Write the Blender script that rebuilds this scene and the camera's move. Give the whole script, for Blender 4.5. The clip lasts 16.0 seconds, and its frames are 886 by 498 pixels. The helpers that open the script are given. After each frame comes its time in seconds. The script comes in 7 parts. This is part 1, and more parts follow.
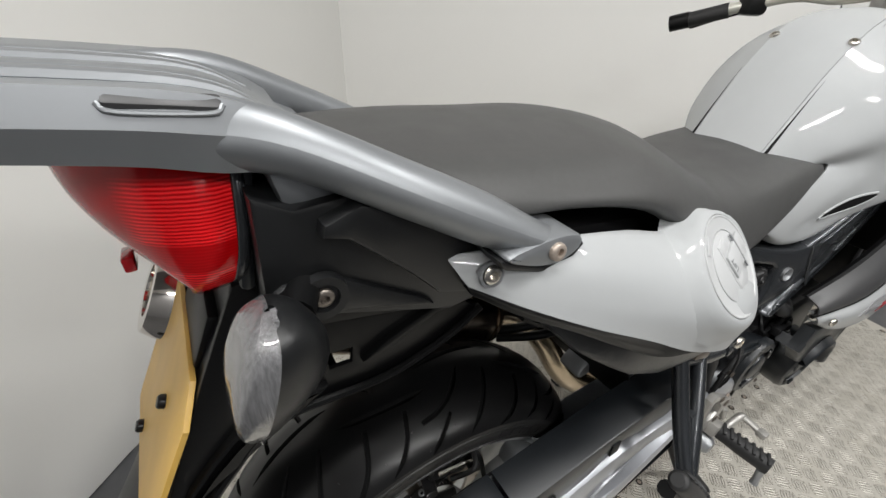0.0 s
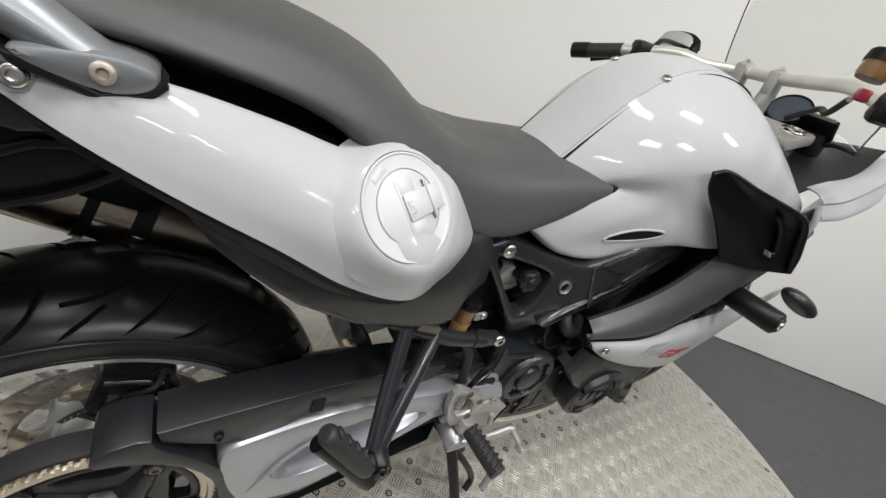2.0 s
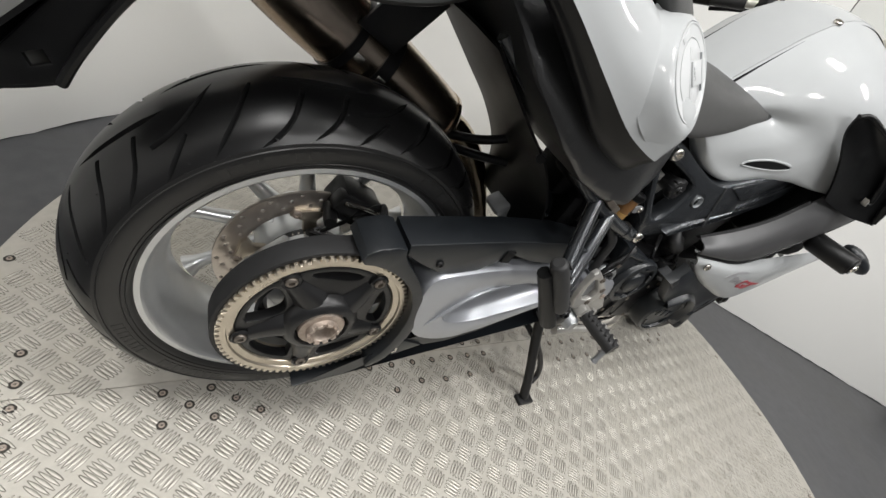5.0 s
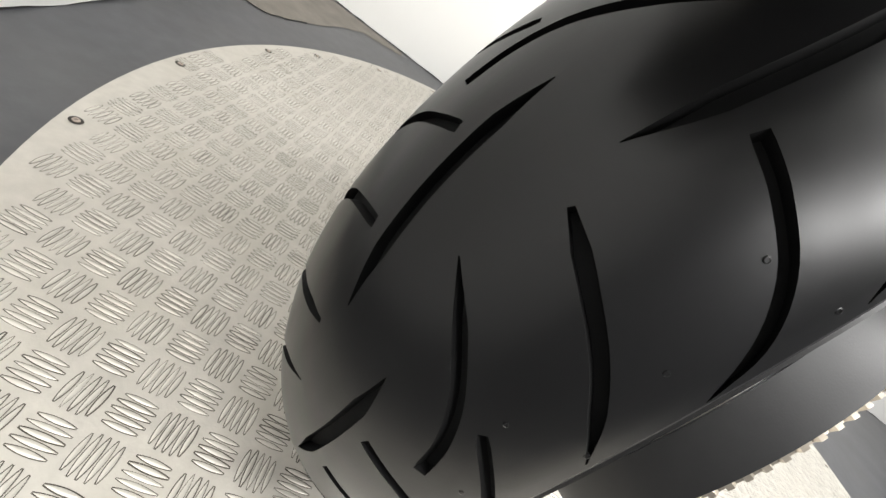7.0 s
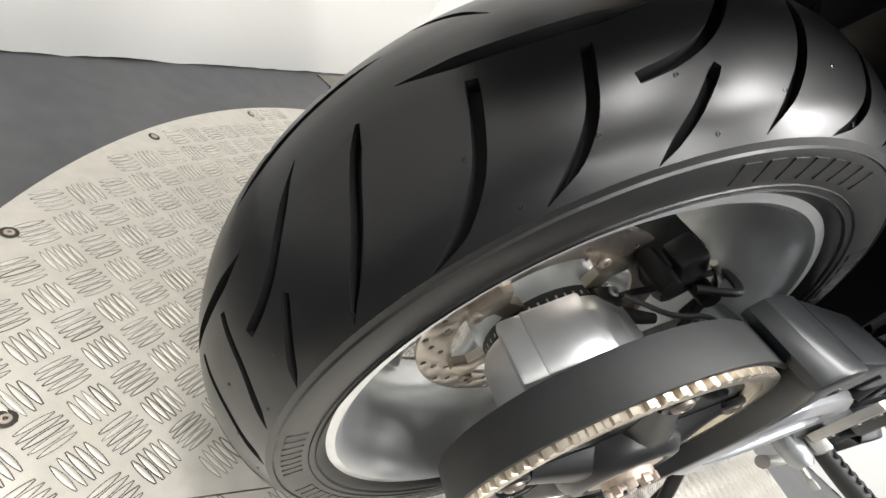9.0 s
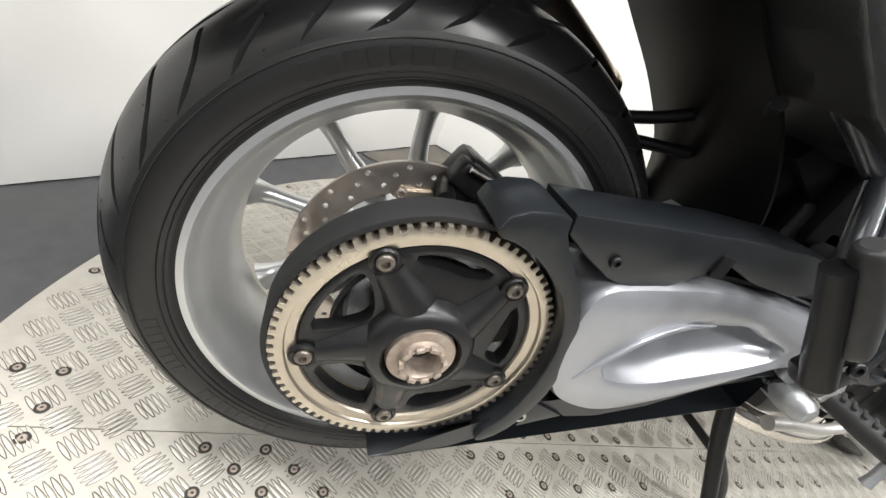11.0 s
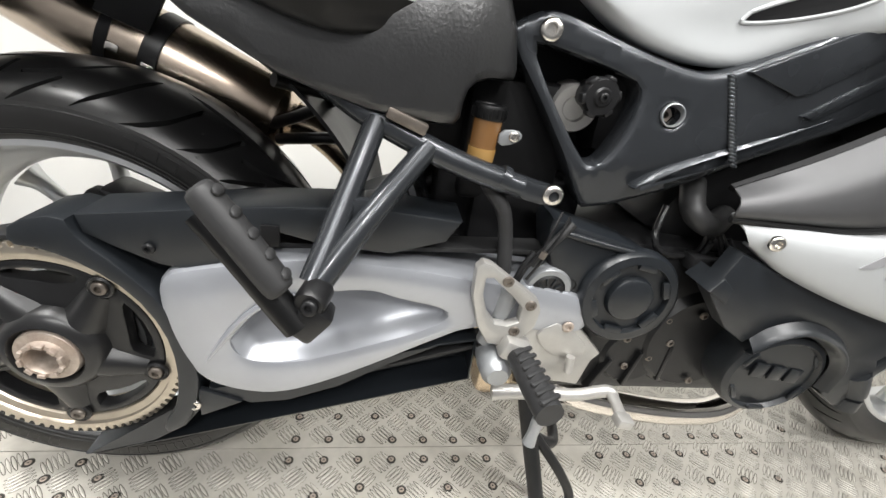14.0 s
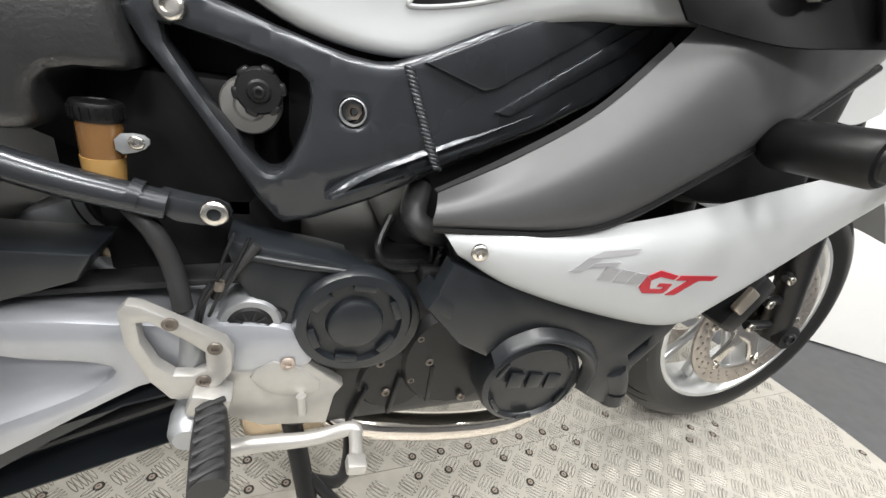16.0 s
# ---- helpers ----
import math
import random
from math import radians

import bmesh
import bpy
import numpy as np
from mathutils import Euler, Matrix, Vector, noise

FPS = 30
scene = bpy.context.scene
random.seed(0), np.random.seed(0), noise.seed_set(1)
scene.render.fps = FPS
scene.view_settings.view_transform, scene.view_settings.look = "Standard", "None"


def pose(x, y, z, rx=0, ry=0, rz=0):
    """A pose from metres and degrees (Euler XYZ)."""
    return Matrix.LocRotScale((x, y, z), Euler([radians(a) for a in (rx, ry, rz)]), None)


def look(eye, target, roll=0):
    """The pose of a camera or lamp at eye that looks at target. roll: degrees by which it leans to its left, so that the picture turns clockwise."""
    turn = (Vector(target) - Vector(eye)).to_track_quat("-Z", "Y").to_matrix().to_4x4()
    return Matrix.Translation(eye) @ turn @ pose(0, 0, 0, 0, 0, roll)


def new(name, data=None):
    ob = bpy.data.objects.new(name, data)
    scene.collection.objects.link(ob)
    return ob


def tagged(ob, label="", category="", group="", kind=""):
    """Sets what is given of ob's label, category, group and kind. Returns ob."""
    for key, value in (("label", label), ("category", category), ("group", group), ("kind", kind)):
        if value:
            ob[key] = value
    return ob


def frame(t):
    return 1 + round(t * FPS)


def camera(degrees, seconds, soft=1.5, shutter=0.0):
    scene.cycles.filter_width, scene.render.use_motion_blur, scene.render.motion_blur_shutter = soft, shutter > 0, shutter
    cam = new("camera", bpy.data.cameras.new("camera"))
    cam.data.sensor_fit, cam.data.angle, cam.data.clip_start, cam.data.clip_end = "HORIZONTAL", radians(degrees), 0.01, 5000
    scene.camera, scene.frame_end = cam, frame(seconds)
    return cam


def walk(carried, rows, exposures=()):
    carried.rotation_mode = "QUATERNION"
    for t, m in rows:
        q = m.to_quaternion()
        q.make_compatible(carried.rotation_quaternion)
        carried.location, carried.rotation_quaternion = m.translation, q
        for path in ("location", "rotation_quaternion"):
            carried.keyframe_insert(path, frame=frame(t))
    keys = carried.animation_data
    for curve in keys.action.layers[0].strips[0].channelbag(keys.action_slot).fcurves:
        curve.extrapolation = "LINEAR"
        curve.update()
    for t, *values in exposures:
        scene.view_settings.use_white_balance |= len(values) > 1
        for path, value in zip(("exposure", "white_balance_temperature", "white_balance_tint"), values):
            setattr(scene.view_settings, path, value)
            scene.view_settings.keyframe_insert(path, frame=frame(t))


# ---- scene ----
cam = camera(93.9, 16.0)
PATH = [
    (0, (-0.164, -0.336, 1.038), (0.731, 1.097, -0.032), 2.2),
    (0.5, (-0.1, -0.381, 1.0), (0.763, 1.086, -0.051), 5.1),
    (1, (-0.032, -0.419, 0.976), (0.877, 1.03, -0.06), 10.0),
    (1.5, (0.036, -0.463, 0.977), (1.029, 0.944, -0.041), 15.8),
    (2, (0.086, -0.5, 0.982), (1.168, 0.859, -0.01), 21.2),
    (2.5, (0.121, -0.522, 0.979), (1.257, 0.789, -0.017), 25.6),
    (3, (0.109, -0.54, 0.924), (1.257, 0.737, -0.1), 28.4),
    (3.5, (0.061, -0.541, 0.873), (1.179, 0.72, -0.203), 29.6),
    (3.7, (0.036, -0.537, 0.86), (1.13, 0.717, -0.248), 29.9),
    (5.8, (-0.363, -0.419, 0.723), (0.731, 0.548, -0.242), 35.8),
    (6, (-0.391, -0.362, 0.687), (0.732, 0.567, -0.281), 36.4),
    (6.5, (-0.433, -0.165, 0.530), (0.815, 0.641, -0.394), 40.2),
    (7, (-0.406, -0.074, 0.443), (0.923, 0.651, -0.434), 42.7),
    (7.5, (-0.396, -0.069, 0.428), (0.956, 0.672, -0.400), 44.9),
    (8, (-0.380, -0.108, 0.426), (0.922, 0.773, -0.343), 46.3),
    (8.5, (-0.362, -0.142, 0.443), (0.863, 0.851, -0.317), 46.2),
    (9, (-0.364, -0.202, 0.481), (0.774, 0.887, -0.281), 44.3),
    (9.2, (-0.359, -0.241, 0.502), (0.742, 0.880, -0.268), 43.0),
    (11.3, (-0.091, -0.478, 0.59), (0.542, 1.183, -0.326), 22.1),
    (11.5, (-0.056, -0.521, 0.603), (0.512, 1.169, -0.302), 20.2),
    (12, (0.025, -0.582, 0.652), (0.451, 1.16, -0.233), 16.2),
    (12.5, (0.114, -0.58, 0.659), (0.422, 1.191, -0.216), 12.8),
    (13, (0.198, -0.583, 0.659), (0.449, 1.198, -0.214), 10.4),
    (13.5, (0.278, -0.577, 0.669), (0.528, 1.202, -0.21), 9.0),
    (14, (0.357, -0.566, 0.678), (0.651, 1.205, -0.202), 8.4),
    (14.5, (0.42, -0.556, 0.682), (0.791, 1.203, -0.195), 8.3),
    (15, (0.483, -0.547, 0.689), (0.933, 1.197, -0.18), 8.5),
    (15.5, (0.534, -0.54, 0.694), (1.092, 1.176, -0.169), 9.1),
    (16, (0.595, -0.536, 0.698), (1.264, 1.158, -0.128), 9.3),
]
EXPOSURES = [(0, -0.62), (1, -0.56), (2, -0.58), (3.7, -0.55), (5.8, -0.2), (6.5, 0.17), (7.0, 0.5), (8.5, 0.57), (9.2, 0.5), (11.3, 0.36), (13, 0.4), (14.5, 0.54), (16, 0.5)]
walk(cam, [(t, look(eye, target, roll)) for t, eye, target, roll in PATH], EXPOSURES)

# ---- light: LED battens under the ceiling of a white photo bay ----
world = bpy.data.worlds.new("room_air")
scene.world = world
world.use_nodes = True
world.node_tree.nodes["Background"].inputs[0].default_value = (0.8, 0.85, 0.9, 1)
world.node_tree.nodes["Background"].inputs[1].default_value = 0.05
LAMPS = [(-0.85, -0.35, 30.0), (-0.55, -2.4, 31.0), (0.3, -2.1, 31.0), (1.4, -2.5, 31.0), (0.25, -0.5, 29.0), (1.3, -1.0, 31.0), (2.5, -1.6, 31.0)]
for lx, ly, power in LAMPS:
    lamp = bpy.data.lights.new("batten", "AREA")
    lamp.shape, lamp.size, lamp.size_y, lamp.energy, lamp.color = "RECTANGLE", 0.6, 0.16, power, (1.0, 0.99, 0.975)
    lob = new("batten_light", lamp)
    lob.matrix_world = pose(lx, ly, 2.58, 0, 0, -42)
scene.view_settings.exposure = 0.0


# ---- materials ----
def mat(name, base, rough=0.5, metal=0.0, vary=0.06, scale=30.0, bump=0.0, bscale=400.0, coat=0.0, rvary=0.08,
        stretch=(1, 1, 1), spec=0.5, trans=0.0, blotch=0.0, tint=None):
    m = bpy.data.materials.new(name)
    m.use_nodes = True
    nt = m.node_tree
    b = nt.nodes["Principled BSDF"]
    N, L = nt.nodes.new, nt.links.new
    co = N("ShaderNodeTexCoord")
    mp = N("ShaderNodeMapping")
    mp.inputs["Scale"].default_value = stretch
    L(co.outputs["Object"], mp.inputs[0])
    n1 = N("ShaderNodeTexNoise")
    n1.inputs["Scale"].default_value, n1.inputs["Detail"].default_value = scale, 6
    L(mp.outputs[0], n1.inputs[0])
    n2 = N("ShaderNodeTexNoise")
    n2.inputs["Scale"].default_value, n2.inputs["Detail"].default_value = scale * 0.13, 3
    L(mp.outputs[0], n2.inputs[0])
    mx = N("ShaderNodeMix")
    mx.data_type = "RGBA"
    c = list(base)
    lo = [max(0, v * (1 - vary * 2)) for v in c]
    hi = [min(1, v * (1 + vary * 2)) for v in c]
    mx.inputs[6].default_value, mx.inputs[7].default_value = (*lo, 1), (*hi, 1)
    L(n1.outputs[0], mx.inputs[0])
    out = mx.outputs[2]
    if blotch:
        r = N("ShaderNodeMapRange")
        r.inputs[1].default_value, r.inputs[2].default_value = 0.45, 0.75
        L(n2.outputs[0], r.inputs[0])
        sc = N("ShaderNodeMath")
        sc.operation = "MULTIPLY"
        sc.inputs[1].default_value = blotch
        L(r.outputs[0], sc.inputs[0])
        m2 = N("ShaderNodeMix")
        m2.data_type = "RGBA"
        m2.inputs[7].default_value = (*(tint or [v * 0.5 for v in c]), 1)
        L(sc.outputs[0], m2.inputs[0])
        L(out, m2.inputs[6])
        out = m2.outputs[2]
    L(out, b.inputs["Base Color"])
    rr = N("ShaderNodeMapRange")
    rr.inputs[3].default_value, rr.inputs[4].default_value = max(0.02, rough - rvary), min(1, rough + rvary)
    L(n2.outputs[0], rr.inputs[0])
    L(rr.outputs[0], b.inputs["Roughness"])
    b.inputs["Metallic"].default_value = metal
    b.inputs["Specular IOR Level"].default_value = spec
    b.inputs["Coat Weight"].default_value = coat
    b.inputs["Coat Roughness"].default_value = 0.05
    b.inputs["Transmission Weight"].default_value = trans
    if bump:
        n3 = N("ShaderNodeTexNoise")
        n3.inputs["Scale"].default_value, n3.inputs["Detail"].default_value = bscale, 3
        L(mp.outputs[0], n3.inputs[0])
        bp = N("ShaderNodeBump")
        bp.inputs["Strength"].default_value, bp.inputs["Distance"].default_value = bump, 0.001
        L(n3.outputs[0], bp.inputs["Height"])
        L(bp.outputs[0], b.inputs["Normal"])
    return m


M = {}
M["wall"] = mat("white_wall_paint", (0.78, 0.775, 0.75), 0.55, vary=0.01, scale=3, bump=0.15, bscale=60, blotch=0.06, tint=(0.66, 0.65, 0.62))
# grey chosen for the unseen walls so that black parts reflect little
M["farwall"] = mat("unseen_wall_grey", (0.16, 0.163, 0.172), 0.6, vary=0.03, scale=3)
M["ceil"] = mat("white_ceiling_paint", (0.8, 0.8, 0.79), 0.7, vary=0.01, scale=3)
M["floor"] = mat("grey_floor_paint", (0.062, 0.063, 0.067), 0.42, vary=0.16, scale=30, bump=0.12, bscale=160, blotch=0.35, tint=(0.095, 0.093, 0.09))
M["tread"] = mat("worn_aluminium_tread_plate", (0.468, 0.446, 0.400), 0.47, 0.34, vary=0.08, scale=60, bump=0.12, bscale=300, blotch=0.5, tint=(0.40, 0.375, 0.32), rvary=0.12)
M["rib"] = mat("rubbed_aluminium_rib", (0.52, 0.498, 0.447), 0.42, 0.40, vary=0.1, scale=60, blotch=0.3, tint=(0.5, 0.475, 0.42))
M["grime"] = mat("dark_joint_grime", (0.03, 0.027, 0.022), 0.8, vary=0.2, scale=80)
M["rubber"] = mat("black_tyre_rubber", (0.0042, 0.0042, 0.0044), 0.30, vary=0.15, scale=25, bump=0.015, bscale=500, blotch=0.35, tint=(0.009, 0.009, 0.009), rvary=0.09, spec=0.34)
M["sidewall"] = mat("matt_sidewall_rubber", (0.010, 0.0098, 0.0096), 0.4, vary=0.12, scale=40, bump=0.05, bscale=500, spec=0.45)
M["silver"] = mat("silver_wheel_paint", (0.60, 0.61, 0.615), 0.3, 0.75, vary=0.03, scale=60, bump=0.03, bscale=1500, blotch=0.12, tint=(0.45, 0.45, 0.44))
M["swing"] = mat("satin_silver_swingarm_paint", (0.35, 0.362, 0.388), 0.30, 0.55, vary=0.02, scale=50, bump=0.015, bscale=1500, rvary=0.03)
M["rail"] = mat("satin_grey_silver_rail_paint", (0.235, 0.246, 0.258), 0.38, 0.55, vary=0.02, scale=50, bump=0.02, bscale=1500)
M["cast"] = mat("bead_blasted_aluminium", (0.40, 0.39, 0.37), 0.36, 0.55, vary=0.05, scale=90, bump=0.06, bscale=900, blotch=0.2, tint=(0.30, 0.28, 0.245))
M["casting"] = mat("grey_raw_casting", (0.30, 0.31, 0.32), 0.38, 0.6, vary=0.08, scale=60, bump=0.08, bscale=700, blotch=0.3)
M["champ"] = mat("champagne_anodised_pulley", (0.50, 0.45, 0.375), 0.3, 0.9, vary=0.06, scale=70, blotch=0.3, tint=(0.42, 0.35, 0.27))
M["steel"] = mat("stainless_steel_bolt", (0.68, 0.65, 0.60), 0.22, 1.0, vary=0.08, scale=200, blotch=0.2)
M["rusty"] = mat("corroded_steel_nut", (0.42, 0.36, 0.31), 0.5, 0.6, vary=0.2, scale=160, bump=0.3, bscale=600, blotch=0.5, tint=(0.22, 0.13, 0.08))
M["boltdark"] = mat("dull_zinc_bolt", (0.17, 0.15, 0.13), 0.38, 0.7, vary=0.15, scale=160, bump=0.15, bscale=600, blotch=0.4, tint=(0.11, 0.08, 0.06))
M["disc"] = mat("brake_disc_steel", (0.48, 0.44, 0.40), 0.3, 0.9, vary=0.05, scale=120, blotch=0.3, tint=(0.32, 0.25, 0.2))
M["white"] = mat("pearl_white_paint", (0.385, 0.397, 0.403), 0.5, 0.0, vary=0.01, scale=40, coat=0.42, rvary=0.03, bump=0.006, bscale=60, spec=0.2)
M["cap"] = mat("silver_white_cap_paint", (0.48, 0.49, 0.495), 0.4, 0.1, vary=0.02, scale=60, spec=0.3)
M["gloss"] = mat("gloss_anthracite_frame_paint", (0.034, 0.0372, 0.0415), 0.26, 0.5, vary=0.05, scale=40, coat=0.1, bump=0.02, bscale=900, rvary=0.05, spec=0.5)
M["carrier"] = mat("satin_black_casting_paint", (0.010, 0.010, 0.0105), 0.33, vary=0.12, scale=60, bump=0.05, bscale=600, spec=0.4)
M["plastic"] = mat("black_textured_plastic", (0.0075, 0.0079, 0.0085), 0.36, vary=0.06, scale=90, bump=0.08, bscale=700, spec=0.45)
M["tankpl"] = mat("grained_black_tank_plastic", (0.015, 0.0152, 0.0155), 0.31, vary=0.08, scale=60, bump=0.3, bscale=330, spec=0.75, rvary=0.06)
M["plastic2"] = mat("satin_black_plastic", (0.0040, 0.0041, 0.0043), 0.38, vary=0.08, scale=90, bump=0.05, bscale=1100, spec=0.24)
M["greypl"] = mat("dark_grey_cover_plastic", (0.0090, 0.0108, 0.0130), 0.36, vary=0.06, scale=80, bump=0.05, bscale=900, spec=0.48)
M["grey"] = mat("satin_graphite_paint", (0.066, 0.066, 0.068), 0.46, 0.25, vary=0.03, scale=60, bump=0.03, bscale=1500)
M["seat"] = mat("dark_grey_seat_vinyl", (0.056, 0.056, 0.055), 0.5, vary=0.06, scale=200, bump=0.12, bscale=900, spec=0.35)
M["rubber2"] = mat("peg_rubber", (0.022, 0.022, 0.0225), 0.5, vary=0.1, scale=100, bump=0.06, bscale=800, spec=0.35)
M["belt"] = mat("belt_rubber", (0.015, 0.015, 0.0155), 0.55, vary=0.08, scale=120, bump=0.06, bscale=900, spec=0.35)
M["engine"] = mat("black_engine_paint", (0.009, 0.009, 0.0095), 0.36, 0.0, vary=0.15, scale=70, bump=0.1, bscale=400, spec=0.32)
# dull black for groove faces: their shade and dirt put into one material
M["groove"] = mat("shaded_dirty_tread_groove", (0.005, 0.005, 0.0052), 0.75, vary=0.2, scale=60, spec=0.15)
# near-black: the shade of slots, gaps and filled depths put into the colour
M["dark"] = mat("recess_shade_black", (0.005, 0.005, 0.0055), 0.6, vary=0.1, scale=60, spec=0.2)
M["sil"] = mat("brushed_dark_stainless", (0.56, 0.47, 0.38), 0.24, 1.0, vary=0.1, scale=40, stretch=(1, 8, 1), blotch=0.4, tint=(0.42, 0.25, 0.16))
M["pipe"] = mat("heat_tinted_stainless", (0.46, 0.38, 0.28), 0.22, 1.0, vary=0.15, scale=25, blotch=0.5, tint=(0.3, 0.18, 0.1))
M["chrome"] = mat("polished_stainless", (0.72, 0.68, 0.63), 0.1, 1.0, vary=0.05, scale=30, blotch=0.2, tint=(0.5, 0.4, 0.32))
M["red"] = mat("red_lamp_lens", (0.36, 0.0015, 0.004), 0.12, vary=0.08, scale=30, coat=1.0, spec=0.4)


def ribbed(m, base, bright, lo, hi, scale):
    """Fine level prisms behind a clear lens, between two heights, broken by a smoky band."""
    nt = m.node_tree
    N, L = nt.nodes.new, nt.links.new
    co, sp = N("ShaderNodeTexCoord"), N("ShaderNodeSeparateXYZ")
    L(co.outputs["Object"], sp.inputs[0])
    wv = N("ShaderNodeTexWave")
    wv.bands_direction = "Z"
    wv.inputs["Scale"].default_value, wv.inputs["Distortion"].default_value, wv.inputs["Detail"].default_value = scale, 1.5, 1.0
    wv.inputs["Detail Scale"].default_value = 0.6
    L(co.outputs["Object"], wv.inputs[0])
    ramp = N("ShaderNodeValToRGB")
    el = ramp.color_ramp.elements
    span = hi - lo
    for k, v in ((0.02, 0.0), (0.05, 0.7), (0.30, 1.0), (0.33, 0.15), (0.52, 0.12), (0.55, 1.0), (0.90, 0.8), (0.96, 0.0)):
        e = el.new(k)
        e.color = (v, v, v, 1)
    el.remove(el[0])
    el.remove(el[-1])
    mr = N("ShaderNodeMapRange")
    mr.inputs[1].default_value, mr.inputs[2].default_value = lo, hi
    L(sp.outputs["Z"], mr.inputs[0])
    L(mr.outputs[0], ramp.inputs[0])
    edge = N("ShaderNodeMapRange")
    edge.inputs[1].default_value, edge.inputs[2].default_value = -0.212, -0.203
    L(sp.outputs["X"], edge.inputs[0])
    mask = N("ShaderNodeMath")
    mask.operation = "MULTIPLY"
    L(edge.outputs[0], mask.inputs[0])
    L(ramp.outputs[0], mask.inputs[1])
    mu = N("ShaderNodeMath")
    mu.operation = "MULTIPLY"
    L(wv.outputs["Fac"], mu.inputs[0])
    L(mask.outputs[0], mu.inputs[1])
    mx = N("ShaderNodeMix")
    mx.data_type = "RGBA"
    mx.inputs[6].default_value, mx.inputs[7].default_value = (*base, 1), (*bright, 1)
    L(mu.outputs[0], mx.inputs[0])
    L(mx.outputs[2], nt.nodes["Principled BSDF"].inputs["Base Color"])


M["redribs"] = mat("ribbed_red_reflector", (0.85, 0.008, 0.012), 0.12, 0.0, coat=0.0, spec=0.28)
ribbed(M["redribs"], (0.40, 0.001, 0.003), (1.0, 0.02, 0.025), 0.857, 0.952, 140.0)
M["redsmoke"] = mat("smoked_red_lens", (0.22, 0.02, 0.03), 0.12, vary=0.2, scale=60, coat=0.6)
M["lens"] = mat("clear_ribbed_lens", (0.15, 0.15, 0.155), 0.2, 0.3, vary=0.35, scale=220, bump=0.7, bscale=420, coat=1.0, stretch=(2.0, 2.0, 0.12))
M["amber"] = mat("amber_brake_fluid_pot", (0.17, 0.085, 0.030), 0.2, vary=0.08, scale=40, coat=0.5, bump=0.05, bscale=300)
M["fluid"] = mat("yellow_brake_fluid", (0.34, 0.20, 0.065), 0.2, vary=0.05, scale=40, coat=0.5)
M["plate"] = mat("yellow_plate_acrylic", (0.58, 0.36, 0.08), 0.4, vary=0.1, scale=30, blotch=0.5, tint=(0.40, 0.31, 0.19), stretch=(1, 3, 0.7))
M["decgrey"] = mat("silver_grey_decal", (0.33, 0.33, 0.34), 0.3, 0.3, vary=0.03)
M["decred"] = mat("red_decal", (0.36, 0.014, 0.025), 0.3, vary=0.05)
M["bar"] = mat("pale_silver_bar_paint", (0.62, 0.61, 0.55), 0.3, 0.5, vary=0.03)
M["rimline"] = mat("dark_rib_outline", (0.065, 0.056, 0.043), 0.55, 0.2, vary=0.4, scale=50, blotch=0.8, tint=(0.035, 0.03, 0.024))
M["patch"] = mat("bare_concrete_patch", (0.15, 0.135, 0.115), 0.7, vary=0.2, scale=20, bump=0.2, bscale=120, blotch=0.4)
M["dial"] = mat("dark_blue_dial", (0.03, 0.038, 0.05), 0.2, vary=0.1, coat=0.5)
M["lcd"] = mat("grey_green_display", (0.22, 0.24, 0.18), 0.15, vary=0.05)
M["glassy"] = mat("mirror_glass", (0.7, 0.71, 0.72), 0.04, 1.0, vary=0.01)
M["screen"] = mat("tinted_windscreen_acrylic", (0.86, 0.87, 0.86), 0.03, vary=0.01, trans=1.0)
M["screen"].node_tree.nodes["Principled BSDF"].inputs["IOR"].default_value = 1.08

# ---- mesh helpers ----
from mathutils import geometry


def finish(name, bm, material, parent=None, label="", angle=38):
    bmesh.ops.recalc_face_normals(bm, faces=bm.faces)
    me = bpy.data.meshes.new(name)
    bm.to_mesh(me)
    bm.free()
    me.materials.append(M[material])
    me.polygons.foreach_set("use_smooth", [True] * len(me.polygons))
    me.set_sharp_from_angle(angle=radians(angle))
    ob = new(name, me)
    if parent:
        ob.parent = parent
    if label:
        tagged(ob, label)
    return ob


def part(name, bm, material, parent, label="", angle=38):
    return finish(name, bm, material, parent, label, angle)


def catmull(pts, n):
    """A smooth line of n steps a stretch through the points."""
    P = [Vector(p) for p in pts]
    P = [2 * P[0] - P[1]] + P + [2 * P[-1] - P[-2]]
    out = []
    for i in range(1, len(P) - 2):
        a, b, c, d = P[i - 1 : i + 3]
        for k in range(n):
            t = k / n
            out.append(0.5 * ((2 * b) + (c - a) * t + (2 * a - 5 * b + 4 * c - d) * t * t + (3 * b - a - 3 * c + d) * t**3))
    out.append(P[-2])
    return out


def chaikin(pts, rounds):
    P = [Vector(p) for p in pts]
    for _ in range(rounds):
        P = [q for a, b in zip(P, P[1:] + P[:1]) for q in (a * 0.75 + b * 0.25, a * 0.25 + b * 0.75)]
    return P


def area2(P):
    return sum(a[0] * b[1] - b[0] * a[1] for a, b in zip(P, P[1:] + P[:1]))


def inset(P, d):
    """The closed line P (anticlockwise) moved to its left by d."""
    out = []
    for i, p in enumerate(P):
        a, b = (p - P[i - 1]).normalized(), (P[(i + 1) % len(P)] - p).normalized()
        n = Vector((-a.y - b.y, a.x + b.x))
        n = n.normalized() if n.length > 1e-6 else Vector((-a.y, a.x))
        k = max(0.5, n.dot(Vector((-a.y, a.x))))
        out.append(p + n * (d / k))
    return out


